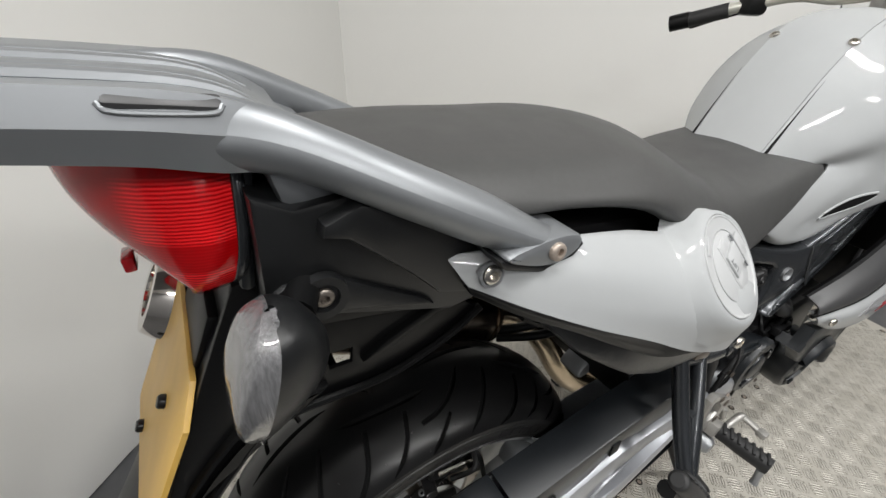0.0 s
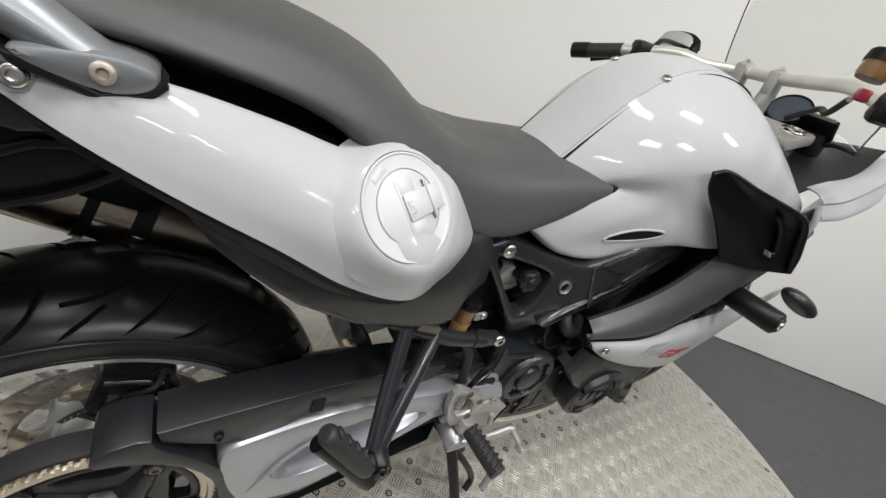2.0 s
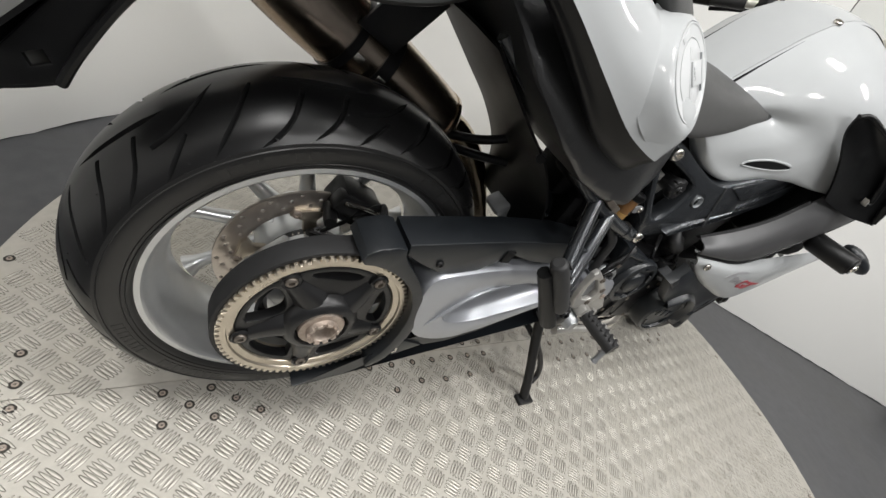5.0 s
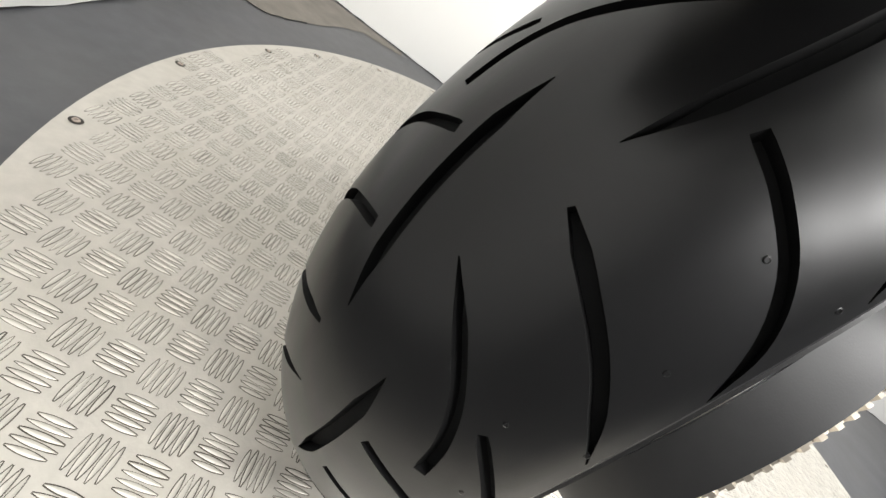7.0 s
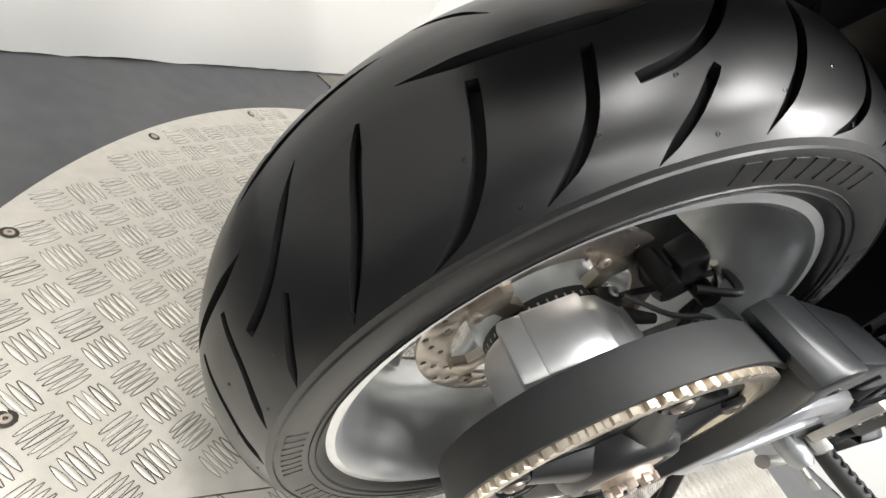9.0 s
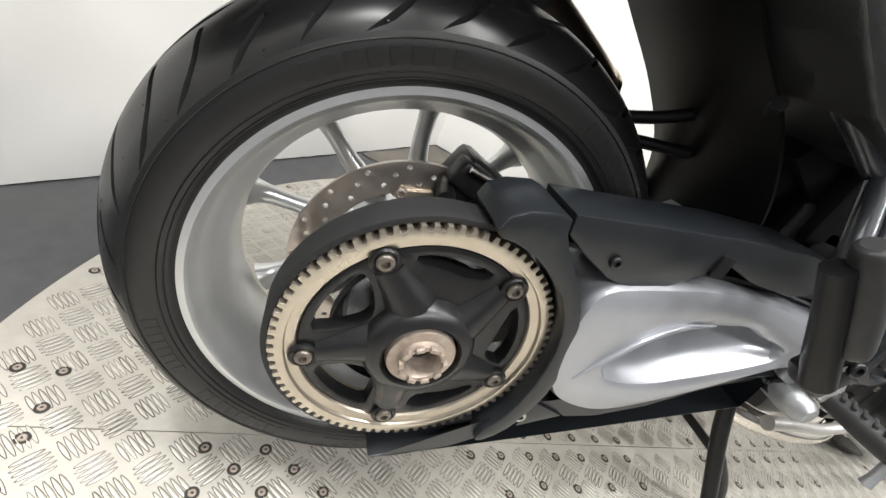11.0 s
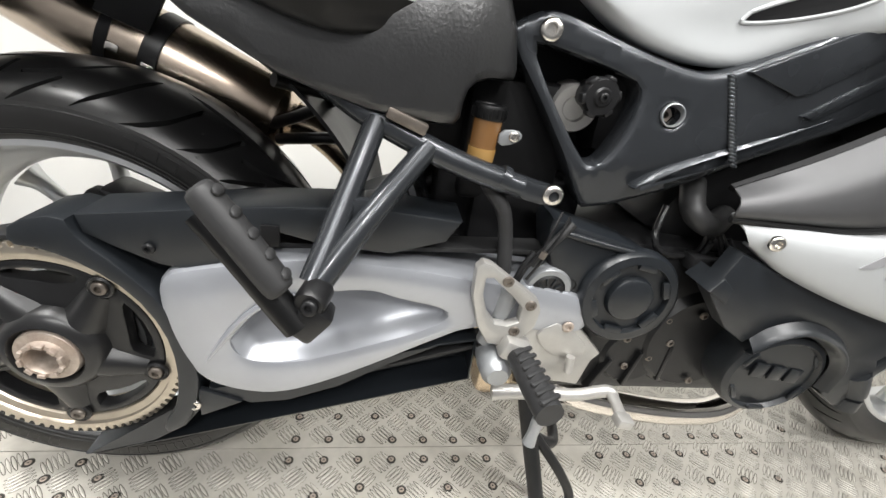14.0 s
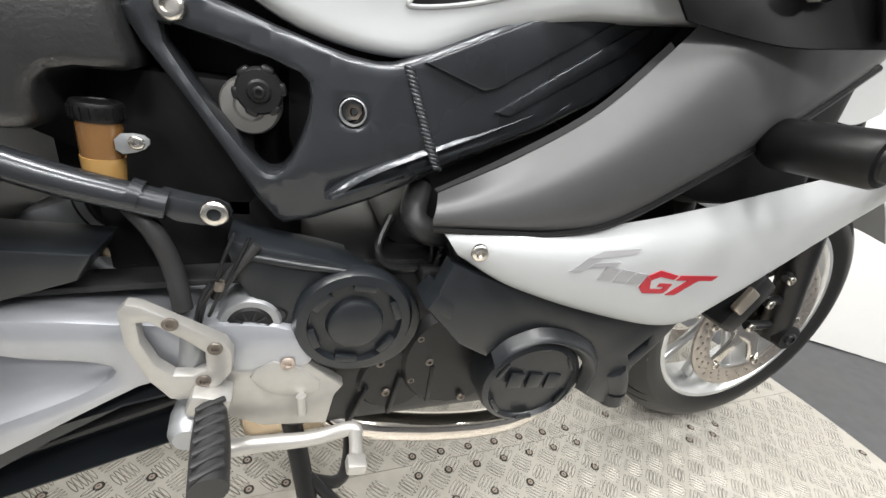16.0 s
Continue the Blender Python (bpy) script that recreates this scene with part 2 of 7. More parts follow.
def plate(outline, y0, y1, bevel=0.003, holes=(), smooth=0, hsmooth=None, warp=None, back=False):
    """A thick plate from a closed line of (x, z) pairs, its face at y0 (towards the viewer) and its back at y1, with rounded edges and openings."""
    loops = [chaikin([Vector(p) for p in outline], smooth)] + [chaikin([Vector(p) for p in h], smooth if hsmooth is None else hsmooth) for h in holes]
    loops = [[Vector((p[0], p[1])) for p in L] for L in loops]
    loops = [L if (area2(L) > 0) == (i == 0) else L[::-1] for i, L in enumerate(loops)]
    w = warp or (lambda x, z: 0.0)
    s = 1 if y1 > y0 else -1
    steps = [(bevel, 0.0), (bevel * 0.3, bevel * 0.3), (0.0, bevel)]
    levels = [(d, y0 + s * h) for d, h in steps]
    levels += [(d, y1 - s * h) for d, h in steps[::-1]] if back else [(0.0, y1)]
    bm = bmesh.new()
    rings = []
    for d, y in levels:
        rings.append([[bm.verts.new((p.x, y + w(p.x, p.y), p.y)) for p in inset(L, d)] for L in loops])
    for A, B in zip(rings, rings[1:]):
        for a, b in zip(A, B):
            for i in range(len(a)):
                j = (i + 1) % len(a)
                bm.faces.new((a[i], a[j], b[j], b[i]))
    for R in (rings[0], rings[-1]):
        vs = [v for L in R for v in L]
        co, fs, k = [Vector((v.co.x, v.co.z)) for v in vs], [], 0
        for L in R:
            ids = list(range(k, k + len(L)))
            fs.append(ids if k == 0 else ids[::-1])
            k += len(L)
        vo, _, fo, ov, _, of = geometry.delaunay_2d_cdt(co, [], fs, 0, 1e-7)
        at = [vs[o[0]] if o else None for o in ov]
        for f, o in zip(fo, of):
            if o == [0] and all(at[i] for i in f):
                try:
                    bm.faces.new([at[i] for i in f])
                except ValueError:
                    pass
    return bm


def gridded(bm, step, fn):
    """Cuts a mesh into a fine lattice and moves it along y, so that a flat face takes a gentle curve."""
    for axis in (0, 2):
        lo_, hi_ = min(v.co[axis] for v in bm.verts), max(v.co[axis] for v in bm.verts)
        no = Vector((1, 0, 0)) if axis == 0 else Vector((0, 0, 1))
        for k in range(1, int((hi_ - lo_) / step) + 1):
            co = Vector((0, 0, 0))
            co[axis] = lo_ + k * step
            bmesh.ops.bisect_plane(bm, geom=bm.verts[:] + bm.edges[:] + bm.faces[:], plane_co=co, plane_no=no, dist=1e-6)
    for v in bm.verts:
        v.co.y += fn(v.co.x, v.co.z)
    return bm


def skin(rows, nu=5, nv=4, thick=0.003, mirror=False):
    """A smooth shell through a net of points: rows of equal length. The shell's depth goes to the far side."""
    G = [catmull(r, nu) for r in rows]
    cols = [catmull([g[i] for g in G], nv) for i in range(len(G[0]))]
    if mirror:
        cols = [[Vector((p.x, -p.y, p.z)) for p in c] for c in cols]
    n, m = len(cols), len(cols[0])
    bm = bmesh.new()

    def normal(i, j):
        a = cols[min(i + 1, n - 1)][j] - cols[max(i - 1, 0)][j]
        b = cols[i][min(j + 1, m - 1)] - cols[i][max(j - 1, 0)]
        c = a.cross(b)
        return c.normalized() if c.length > 1e-12 else Vector((0, 0, 0))

    A = [[bm.verts.new(p) for p in c] for c in cols]
    mean = sum((normal(i, j) for i in range(n) for j in range(m)), Vector())
    mid = sum((p for c in cols for p in c), Vector()) / (n * m)
    core = Vector((mid.x, 0, mid.z - 0.02))
    sign = -1 if mean.dot(mid - core) > 0 else 1
    B = [[bm.verts.new(cols[i][j] + normal(i, j) * thick * sign) for j in range(m)] for i in range(n)]
    for i in range(n - 1):
        for j in range(m - 1):
            bm.faces.new((A[i][j], A[i + 1][j], A[i + 1][j + 1], A[i][j + 1]))
            bm.faces.new((B[i][j], B[i][j + 1], B[i + 1][j + 1], B[i + 1][j]))
    for i in range(n - 1):
        for j in (0, m - 1):
            bm.faces.new((A[i][j], A[i + 1][j], B[i + 1][j], B[i][j]))
    for j in range(m - 1):
        for i in (0, n - 1):
            bm.faces.new((A[i][j], A[i][j + 1], B[i][j + 1], B[i][j]))
    return bm


def basis(n):
    n = Vector(n).normalized()
    u = n.cross(Vector((0, 0, 1)))
    u = u.normalized() if u.length > 1e-3 else Vector((1, 0, 0))
    return u, n.cross(u), n


def lathe(profile, c=(0, 0, 0), axis=(0, 1, 0), n=48, closed=False, bm=None):
    """A turned solid: profile of (radius, place along the axis)."""
    bm = bm or bmesh.new()
    u, v, w = basis(axis)
    c = Vector(c)
    rings = []
    for r, a in profile:
        if r < 1e-5:
            rings.append([bm.verts.new(c + w * a)] * n)
        else:
            rings.append([bm.verts.new(c + w * a + (u * math.cos(2 * math.pi * i / n) + v * math.sin(2 * math.pi * i / n)) * r) for i in range(n)])
    if closed:
        rings.append(rings[0])
    for A, B in zip(rings, rings[1:]):
        for i in range(n):
            j = (i + 1) % n
            vs = []
            for q in (A[i], A[j], B[j], B[i]):
                if q not in vs:
                    vs.append(q)
            if len(vs) > 2:
                bm.faces.new(vs)
    return bm


def tube(pts, r, n=14, steps=5, bm=None, flat=1.0, caps=True):
    """A round bar along a smooth line; r may be one radius or one for each point. flat: its height against its width."""
    bm = bm or bmesh.new()
    P = catmull(pts, steps) if len(pts) > 2 else [Vector(p) for p in pts]
    R = [r] * len(P) if not hasattr(r, "__len__") else [v.x for v in catmull([(a, 0, 0) for a in r], steps)] if len(pts) > 2 else list(r)
    rings, up = [], Vector((0, 0, 1))
    for i, p in enumerate(P):
        d = (P[min(i + 1, len(P) - 1)] - P[max(i - 1, 0)]).normalized()
        u = d.cross(up)
        u = u.normalized() if u.length > 0.05 else d.cross(Vector((0, 1, 0))).normalized()
        v = u.cross(d)
        rings.append([bm.verts.new(p + (u * math.cos(2 * math.pi * k / n) + v * math.sin(2 * math.pi * k / n) * flat) * R[i]) for k in range(n)])
    for A, B in zip(rings, rings[1:]):
        for k in range(n):
            bm.faces.new((A[k], A[(k + 1) % n], B[(k + 1) % n], B[k]))
    if caps:
        bm.faces.new(rings[0][::-1])
        bm.faces.new(rings[-1])
    return bm


def box(c, size, bevel=0.003, rot=(0, 0, 0), bm=None, seg=2):
    bm = bm or bmesh.new()
    m = pose(*c, *rot) @ Matrix.Diagonal((*size, 1))
    g = bmesh.ops.create_cube(bm, size=1.0, matrix=m)
    if bevel:
        es = list({e for v in g["verts"] for e in v.link_edges})
        bmesh.ops.bevel(bm, geom=es, offset=bevel, segments=seg, affect="EDGES", profile=0.5)
    return bm


def blob(c, r, rot=(0, 0, 0), seg=20, bm=None):
    bm = bm or bmesh.new()
    bmesh.ops.create_uvsphere(bm, u_segments=seg, v_segments=seg // 2 + 2, radius=1.0, matrix=pose(*c, *rot) @ Matrix.Diagonal((*r, 1)))
    return bm


def screw_head(c, r, axis=(0, -1, 0), bm=None, h=0.5):
    """A button-head screw with a socket."""
    d = r * h * 0.75
    return lathe([(0, -d * 0.3), (r * 0.44, -d * 0.3), (r * 0.48, d), (r * 0.72, d * 0.98), (r * 0.93, d * 0.7), (r, d * 0.35), (r, -d * 0.6)], c, axis, 16, bm=bm)


def bolt(parent, c, r, axis=(0, -1, 0), material="steel", name="bolt", h=0.5):
    return part(name, screw_head(c, r, axis, h=h), material, parent)


def thing(name, label, category, group="", at=(0, 0, 0)):
    ob = new(name)
    ob.location = at
    ob.empty_display_size = 0.1
    return tagged(ob, label, category, group)


def structure(name, bm, material, label, category, angle=38):
    return tagged(finish(name, bm, material, None, "", angle), label, category, kind="structure")


# ---- the bay: floor, walls, ceiling, turntable ----
FLOOR_Z = -0.025
CORNER = Vector((0.525, 1.712, 0))
LEFT_DIR = Vector((-math.cos(radians(46.6)), -math.sin(radians(46.6)), 0))
FAR_DIR = Vector((math.cos(radians(-40.0)), math.sin(radians(-40.0)), 0))
P1 = CORNER + LEFT_DIR * 4.2
P2 = CORNER + FAR_DIR * 6.0
P3 = P1 + FAR_DIR * 6.0


def wall(name, a, b, label, material="wall"):
    d = (b - a).normalized()
    n = Vector((d.y, -d.x, 0))
    if n.dot((P3 + CORNER) / 2 - a) > 0:
        n = -n
    bm = bmesh.new()
    random.seed(len(name))
    L, hs = (b - a).length, 2.72
    k = 160
    bottom = [FLOOR_Z + 0.004 + 0.004 * noise.noise(Vector((i * 0.21, len(name), 0))) + 0.003 * noise.noise(Vector((i * 0.9, 3, 1))) for i in range(k + 1)]
    fr, bk = [], []
    for i in range(k + 1):
        p = a + d * (L * i / k)
        fr.append((bm.verts.new((p.x, p.y, bottom[i])), bm.verts.new((p.x, p.y, hs))))
        q = p + n * 0.12
        bk.append((bm.verts.new((q.x, q.y, bottom[i])), bm.verts.new((q.x, q.y, hs))))
    for i in range(k):
        bm.faces.new((fr[i][0], fr[i + 1][0], fr[i + 1][1], fr[i][1]))
        bm.faces.new((bk[i][0], bk[i][1], bk[i + 1][1], bk[i + 1][0]))
        bm.faces.new((fr[i][0], bk[i][0], bk[i + 1][0], fr[i + 1][0]))
        bm.faces.new((fr[i][1], fr[i + 1][1], bk[i + 1][1], bk[i][1]))
    for i in (0, k):
        bm.faces.new((fr[i][0], fr[i][1], bk[i][1], bk[i][0]))
    return structure(name, bm, material, label, "wall")


wall("wall_north", CORNER, P2, "white painted wall with a chipped lower edge")
wall("wall_west", CORNER, P1, "white painted wall with a chipped lower edge over the floor")
# two unseen walls, added; their grey cuts bounce and dims reflections
wall("wall_south", P1, P3, "unseen plain grey wall added to close the bay and darken reflections", "farwall")
wall("wall_east", P2, P3, "unseen plain grey wall added at the far end to darken reflections", "farwall")
MID = (CORNER + P3) / 2
structure("floor", box((MID.x, MID.y, FLOOR_Z - 0.05), (9, 9, 0.1), 0), "floor", "dark grey painted concrete floor with light scuffs", "floor")
structure("ceiling", box((MID.x, MID.y, 2.75), (9, 9, 0.06), 0), "ceil", "plain white ceiling of the bay", "ceiling")
for lx, ly, power in LAMPS:
    cl = thing("ceiling_light", "slim white LED batten fixed under the ceiling", "ceiling light", "battens under the ceiling", (lx, ly, 2.65))
    b1 = part("housing", box((0, 0, 0.03), (0.66, 0.2, 0.06), 0.01), "ceil", cl)
    cl.rotation_euler = (0, 0, radians(-42))

# a cracked bare strip of concrete in the corner
CRACK = [(0.098, 1.245), (0.118, 1.226), (0.15, 1.205), (0.185, 1.20), (0.215, 1.215), (0.245, 1.222), (0.285, 1.243), (0.325, 1.262)]
bm = bmesh.new()
strip = [(0.515, 1.692)] + CRACK + [(0.40, 1.30), (0.50, 1.37), (0.64, 1.43), (0.82, 1.38), (0.85, 1.42)]
vs = [bm.verts.new((x, y, FLOOR_Z + 0.0015)) for x, y in strip]
bmesh.ops.triangle_fill(bm, edges=[bm.edges.new((vs[i], vs[(i + 1) % len(vs)])) for i in range(len(vs))], use_beauty=True)
structure("floor_patch", bm, "patch", "bare concrete strip along the wall with a crack", "floor")
tagged(finish("floor_crack", tube([(x, y, FLOOR_Z + 0.002) for x, y in CRACK], 0.0022, 6, 3, flat=0.5), "grime"), "thin dark crack in the floor paint", "crack", kind="structure")

# the turntable: two half discs of tread plate with a joint
TC, TR = Vector((0.715, -0.072)), 1.193
SEAM_A = 0.016


def seam_y(x):
    return -0.0487 + SEAM_A * x


def half_disc(sign):
    pts = []
    xs0, xs1 = TC.x - TR, TC.x + TR
    a0 = math.atan2(seam_y(xs0) - TC.y, -TR)
    ang = [i * 2 * math.pi / 240 for i in range(240)]
    ring = [TC + Vector((math.cos(t), math.sin(t))) * TR for t in ang]
    keep = [p for p in ring if (p.y - seam_y(p.x)) * sign > 0.004]
    keep.sort(key=lambda p: math.atan2((p.y - seam_y(p.x)) * sign, p.x - TC.x))
    x1 = TC.x + math.sqrt(max(0, TR**2 - (seam_y(TC.x + TR) - TC.y) ** 2))
    x0 = TC.x - math.sqrt(max(0, TR**2 - (seam_y(TC.x - TR) - TC.y) ** 2))
    loop = [Vector((x1, seam_y(x1) + sign * 0.0008))] + keep + [Vector((x0, seam_y(x0) + sign * 0.0008))]
    bm = bmesh.new()
    top = [bm.verts.new((p.x, p.y, 0.0)) for p in loop]
    low = [bm.verts.new((p.x, p.y, -0.004)) for p in loop]
    bm.faces.new(top)
    bm.faces.new(low[::-1])
    for i in range(len(loop)):
        j = (i + 1) % len(loop)
        bm.faces.new((top[i], low[i], low[j], top[j]))
    return bm


turntable = thing("turntable", "round turntable of worn aluminium tread plate with a dirty joint", "turntable", at=(0, 0, 0))
part("drum", lathe([(0, -0.0045), (TR - 0.012, -0.0045), (TR - 0.012, FLOOR_Z + 0.001), (0, FLOOR_Z + 0.001)], (TC.x, TC.y, 0), (0, 0, 1), 160), "grime", turntable, "dark steel drum under the plates")
part("tread_plate", half_disc(1), "tread", turntable)
part("tread_plate", half_disc(-1), "tread", turntable)


def ribs():
    """Basket of raised bars, five to a group, over both plates, each in a dark outline."""
    pitch, V, F, VG, FG_ = 0.0407, [], [], [], []
    lat, bar = radians(45), radians(45)
    cu, su = math.cos(lat), math.sin(lat)
    ca, sa = math.cos(bar), math.sin(bar)
    prof = [(-1.0, 0.0), (-0.72, 0.5), (-0.35, 0.88), (0.0, 1.0), (0.35, 0.88), (0.72, 0.5), (1.0, 0.0)]
    K = int(TR / pitch) + 4
    for i in range(-K, K + 1):
        for j in range(-K, K + 1):
            cx, cy = 0.730 + pitch * (i * cu - j * su), -0.073 + pitch * (i * su + j * cu)
            if (cx - TC.x) ** 2 + (cy - TC.y) ** 2 > (TR - 0.022) ** 2 or abs(cy - seam_y(cx)) < 0.008:
                continue
            du, dv = ((ca, sa), (-sa, ca)) if (i + j) % 2 else ((-sa, ca), (ca, sa))
            wear = noise.noise(Vector((cx * 2.3, cy * 2.3, 0.4)))
            for k in range(5):
                off = (k - 2) * 0.0068
                half = 0.0172 if k in (1, 2, 3) else 0.0150
                n0, g0 = len(V), len(VG)
                spread = max(0.25, 0.9 + 0.9 * noise.noise(Vector((cx * 31 + k * 7.3, cy * 31, 2.0))) - 0.4 * wear)
                for a, w in prof:
                    px, py = cx + du[0] * a * half + dv[0] * off, cy + du[1] * a * half + dv[1] * off
                    wd = 0.0021 * w + 0.00012
                    hgt = 0.0012 * w * (1.0 + 0.3 * wear)
                    V += [(px - dv[0] * wd, py - dv[1] * wd, 0.0003), (px, py, hgt + 0.0004), (px + dv[0] * wd, py + dv[1] * wd, 0.0003)]
                    ge = wd + 0.0008 * spread
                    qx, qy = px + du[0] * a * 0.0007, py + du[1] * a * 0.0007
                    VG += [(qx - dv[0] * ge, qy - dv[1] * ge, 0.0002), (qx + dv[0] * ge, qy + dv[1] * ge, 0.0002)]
                for q in range(6):
                    a = n0 + q * 3
                    F += [(a, a + 3, a + 4, a + 1), (a + 1, a + 4, a + 5, a + 2)]
                    c = g0 + q * 2
                    FG_ += [(c, c + 2, c + 3, c + 1)]
    for nm, vs, fs, m, lab in (("raised_ribs", V, F, "rib", "raised five-bar pattern of the tread plate"), ("rib_outline", VG, FG_, "rimline", "dark outline lying round the raised bars")):
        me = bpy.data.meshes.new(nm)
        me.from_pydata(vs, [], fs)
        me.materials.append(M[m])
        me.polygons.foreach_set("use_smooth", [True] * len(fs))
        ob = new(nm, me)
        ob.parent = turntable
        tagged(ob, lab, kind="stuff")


ribs()

# screws of the plates, in rows along the joint and round the rim
SCREWS = [(0.225 + 0.059 * k, -0.070 + 0.0006 * k) for k in range(7)] + [(0.228 + 0.0585 * k, -0.027) for k in range(7)]
SCREWS += [(0.225 + 0.072 * k, 0.023 + 0.002 * k) for k in range(5)] + [(0.806 + 0.0587 * k, -0.0185 + 0.001 * k) for k in range(7)]
SCREWS += [(0.808 + 0.0591 * k, -0.060 + 0.0013 * k) for k in range(7)] + [(0.863 + 0.0755 * k, -0.117 + 0.0012 * k) for k in range(5)]
SCREWS += [(0.277, -0.134), (0.35, -0.120), (0.42, -0.125), (0.50, -0.122), (0.58, -0.12), (0.789, 0.037), (1.283, 0.005), (1.475, -0.068), (1.55, -0.071), (1.439, -0.097), (1.515, -0.095)]
SCREWS += [(-0.412, 0.027), (-0.364, 0.027), (-0.409, -0.029), (-0.361, -0.029), (-0.407, -0.070), (-0.404, -0.126), (-0.448, -0.069), (-0.360, -0.069), (-0.357, -0.128), (-0.413, 0.235), (-0.308, 0.507), (-0.146, 0.726), (0.076, 0.908)]
SCREWS += [(-0.171, -0.073), (-0.131, -0.101), (-0.056, -0.100), (-0.096, -0.073), (-0.093, -0.130), (-0.016, -0.130), (-0.171, -0.131)]
SCREWS += [(TC.x + (TR - 0.03) * math.cos(radians(a)), TC.y + (TR - 0.03) * math.sin(radians(a))) for a in (114, 100, 86, 205, 222, 240, 262, 285, 305, 325, 340, 353, 8)]
smesh = bmesh.new()
lathe([(0, 0.0002), (0.0019, 0.0002), (0.0021, 0.0014), (0.0040, 0.0013), (0.0046, 0.0005), (0.0048, 0.0)], (0, 0, 0), (0, 0, 1), 14, bm=smesh)
first = part("plate_screw", smesh, "rusty", turntable)
gm = bmesh.new()
lathe([(0, 0.0), (0.0080, 0.0), (0.0083, 0.0003), (0.0068, 0.0008), (0, 0.0008)], (0, 0, 0), (0, 0, 1), 16, bm=gm)
washer = part("screw_seat", gm, "grime", turntable, "dirt-filled countersink round a screw")
for k, (sx, sy) in enumerate(SCREWS):
    a = first if k == 0 else new("plate_screw", first.data)
    w_ = washer if k == 0 else new("screw_seat", washer.data)
    for ob in (a, w_):
        ob.parent = turntable
    a.location, w_.location = (sx, sy, 0.0011), (sx, sy, 0.0005)

# ---- the motorcycle ----
bike = thing("motorcycle", "white sports touring motorcycle on its centre stand on the turntable", "motorcycle", at=(0, 0, 0))
AX = Vector((0, 0, 0.313))

# rear wheel
AXT = AX + Vector((0, -0.012, 0))
TREAD = [(0, 0.301), (0.018, 0.2995), (0.028, 0.2975), (0.041, 0.2935), (0.052, 0.2885), (0.066, 0.2805), (0.078, 0.2715), (0.0865, 0.261)]
SIDE = [(0.0865, 0.261), (0.0887, 0.252), (0.0887, 0.243), (0.0876, 0.236), (0.0855, 0.229), (0.0825, 0.2245), (0.076, 0.219)]


def smooth_profile(P, n):
    return [(p.x, p.y) for p in catmull([(a, b, 0) for a, b in P], n)]


def tyre_tread(ax, tread, grooves, depth, period, repeats, cut=270.0):
    """Tread rubber of a tyre: the crown unrolled, its grooves cut through as sharp-edged channels, and rolled up again."""
    half = smooth_profile(tread, 4)
    prof = [(-a, r) for a, r in half[::-1]] + half[1:]
    arc = [0.0]
    for (a, b), (c, d) in zip(prof, prof[1:]):
        arc.append(arc[-1] + math.hypot(c - a, d - b))
    mid = arc[-1] / 2
    ys, rs = [a for a, _ in prof], [r for _, r in prof]
    R0 = tread[0][1]

    def w_of_y(y):
        return float(np.interp(y, ys, arc))

    pts, faces = [], []
    ulen = radians(360) * R0
    nu, step = 200, 2
    W = arc[::step] if (len(arc) - 1) % step == 0 else arc
    for i in range(nu + 1):
        for w in W:
            pts.append(Vector((ulen * i / nu, w)))
    for k in range(repeats):
        for line, width, p0, p1 in grooves:
            c = [Vector((radians((th + k * period - cut) % 360) * R0, w_of_y(y))) for th, y in line]
            if max(q.x for q in c) - min(q.x for q in c) > ulen / 2 or min(q.x for q in c) < 0.01 or max(q.x for q in c) > ulen - 0.01:
                continue
            c = [Vector((q.x, q.y)) for q in catmull([(q.x, q.y, 0) for q in c], 5)]
            Lr, Rr = [], []
            for i, q in enumerate(c):
                d = (c[min(i + 1, len(c) - 1)] - c[max(i - 1, 0)]).normalized()
                t = i / (len(c) - 1)
                h = width / 2 * min(1, (p0 + t * 4) if p0 < 1 else 1, (p1 + (1 - t) * 4) if p1 < 1 else 1)
                Lr.append(q + Vector((-d.y, d.x)) * h)
                Rr.append(q - Vector((-d.y, d.x)) * h)
            loop = Lr + Rr[::-1]
            loop = [Vector((q.x, min(max(q.y, 0.0005), arc[-1] - 0.0005))) for q in loop]
            loop = loop if area2(loop) > 0 else loop[::-1]
            faces.append(list(range(len(pts), len(pts) + len(loop))))
            pts += loop
    vo, _, fo, _, _, of = geometry.delaunay_2d_cdt(pts, [], faces, 0, 1e-6)
    bm = bmesh.new()

    def place(q, down):
        th = radians(cut) + q.x / R0
        y, r = float(np.interp(q.y, arc, ys)), float(np.interp(q.y, arc, rs)) - down
        return ax + Vector((math.cos(th) * r, y, math.sin(th) * r))

    top, low = {}, {}
    for f, o in zip(fo, of):
        d = low if o else top
        vs = []
        for i in f:
            if i not in d:
                d[i] = bm.verts.new(place(vo[i], depth if o else 0.0))
            vs.append(d[i])
        face = bm.faces.new(vs)
        face.material_index = 1 if o else 0
    edge = {}
    for f, o in zip(fo, of):
        for a, b in zip(f, list(f[1:]) + [f[0]]):
            edge.setdefault((min(a, b), max(a, b)), []).append(bool(o))
    for (a, b), kinds in edge.items():
        if len(kinds) == 2 and kinds[0] != kinds[1]:
            wall_ = bm.faces.new((top[a], top[b], low[b], low[a]))
            wall_.material_index = 1
    return bm


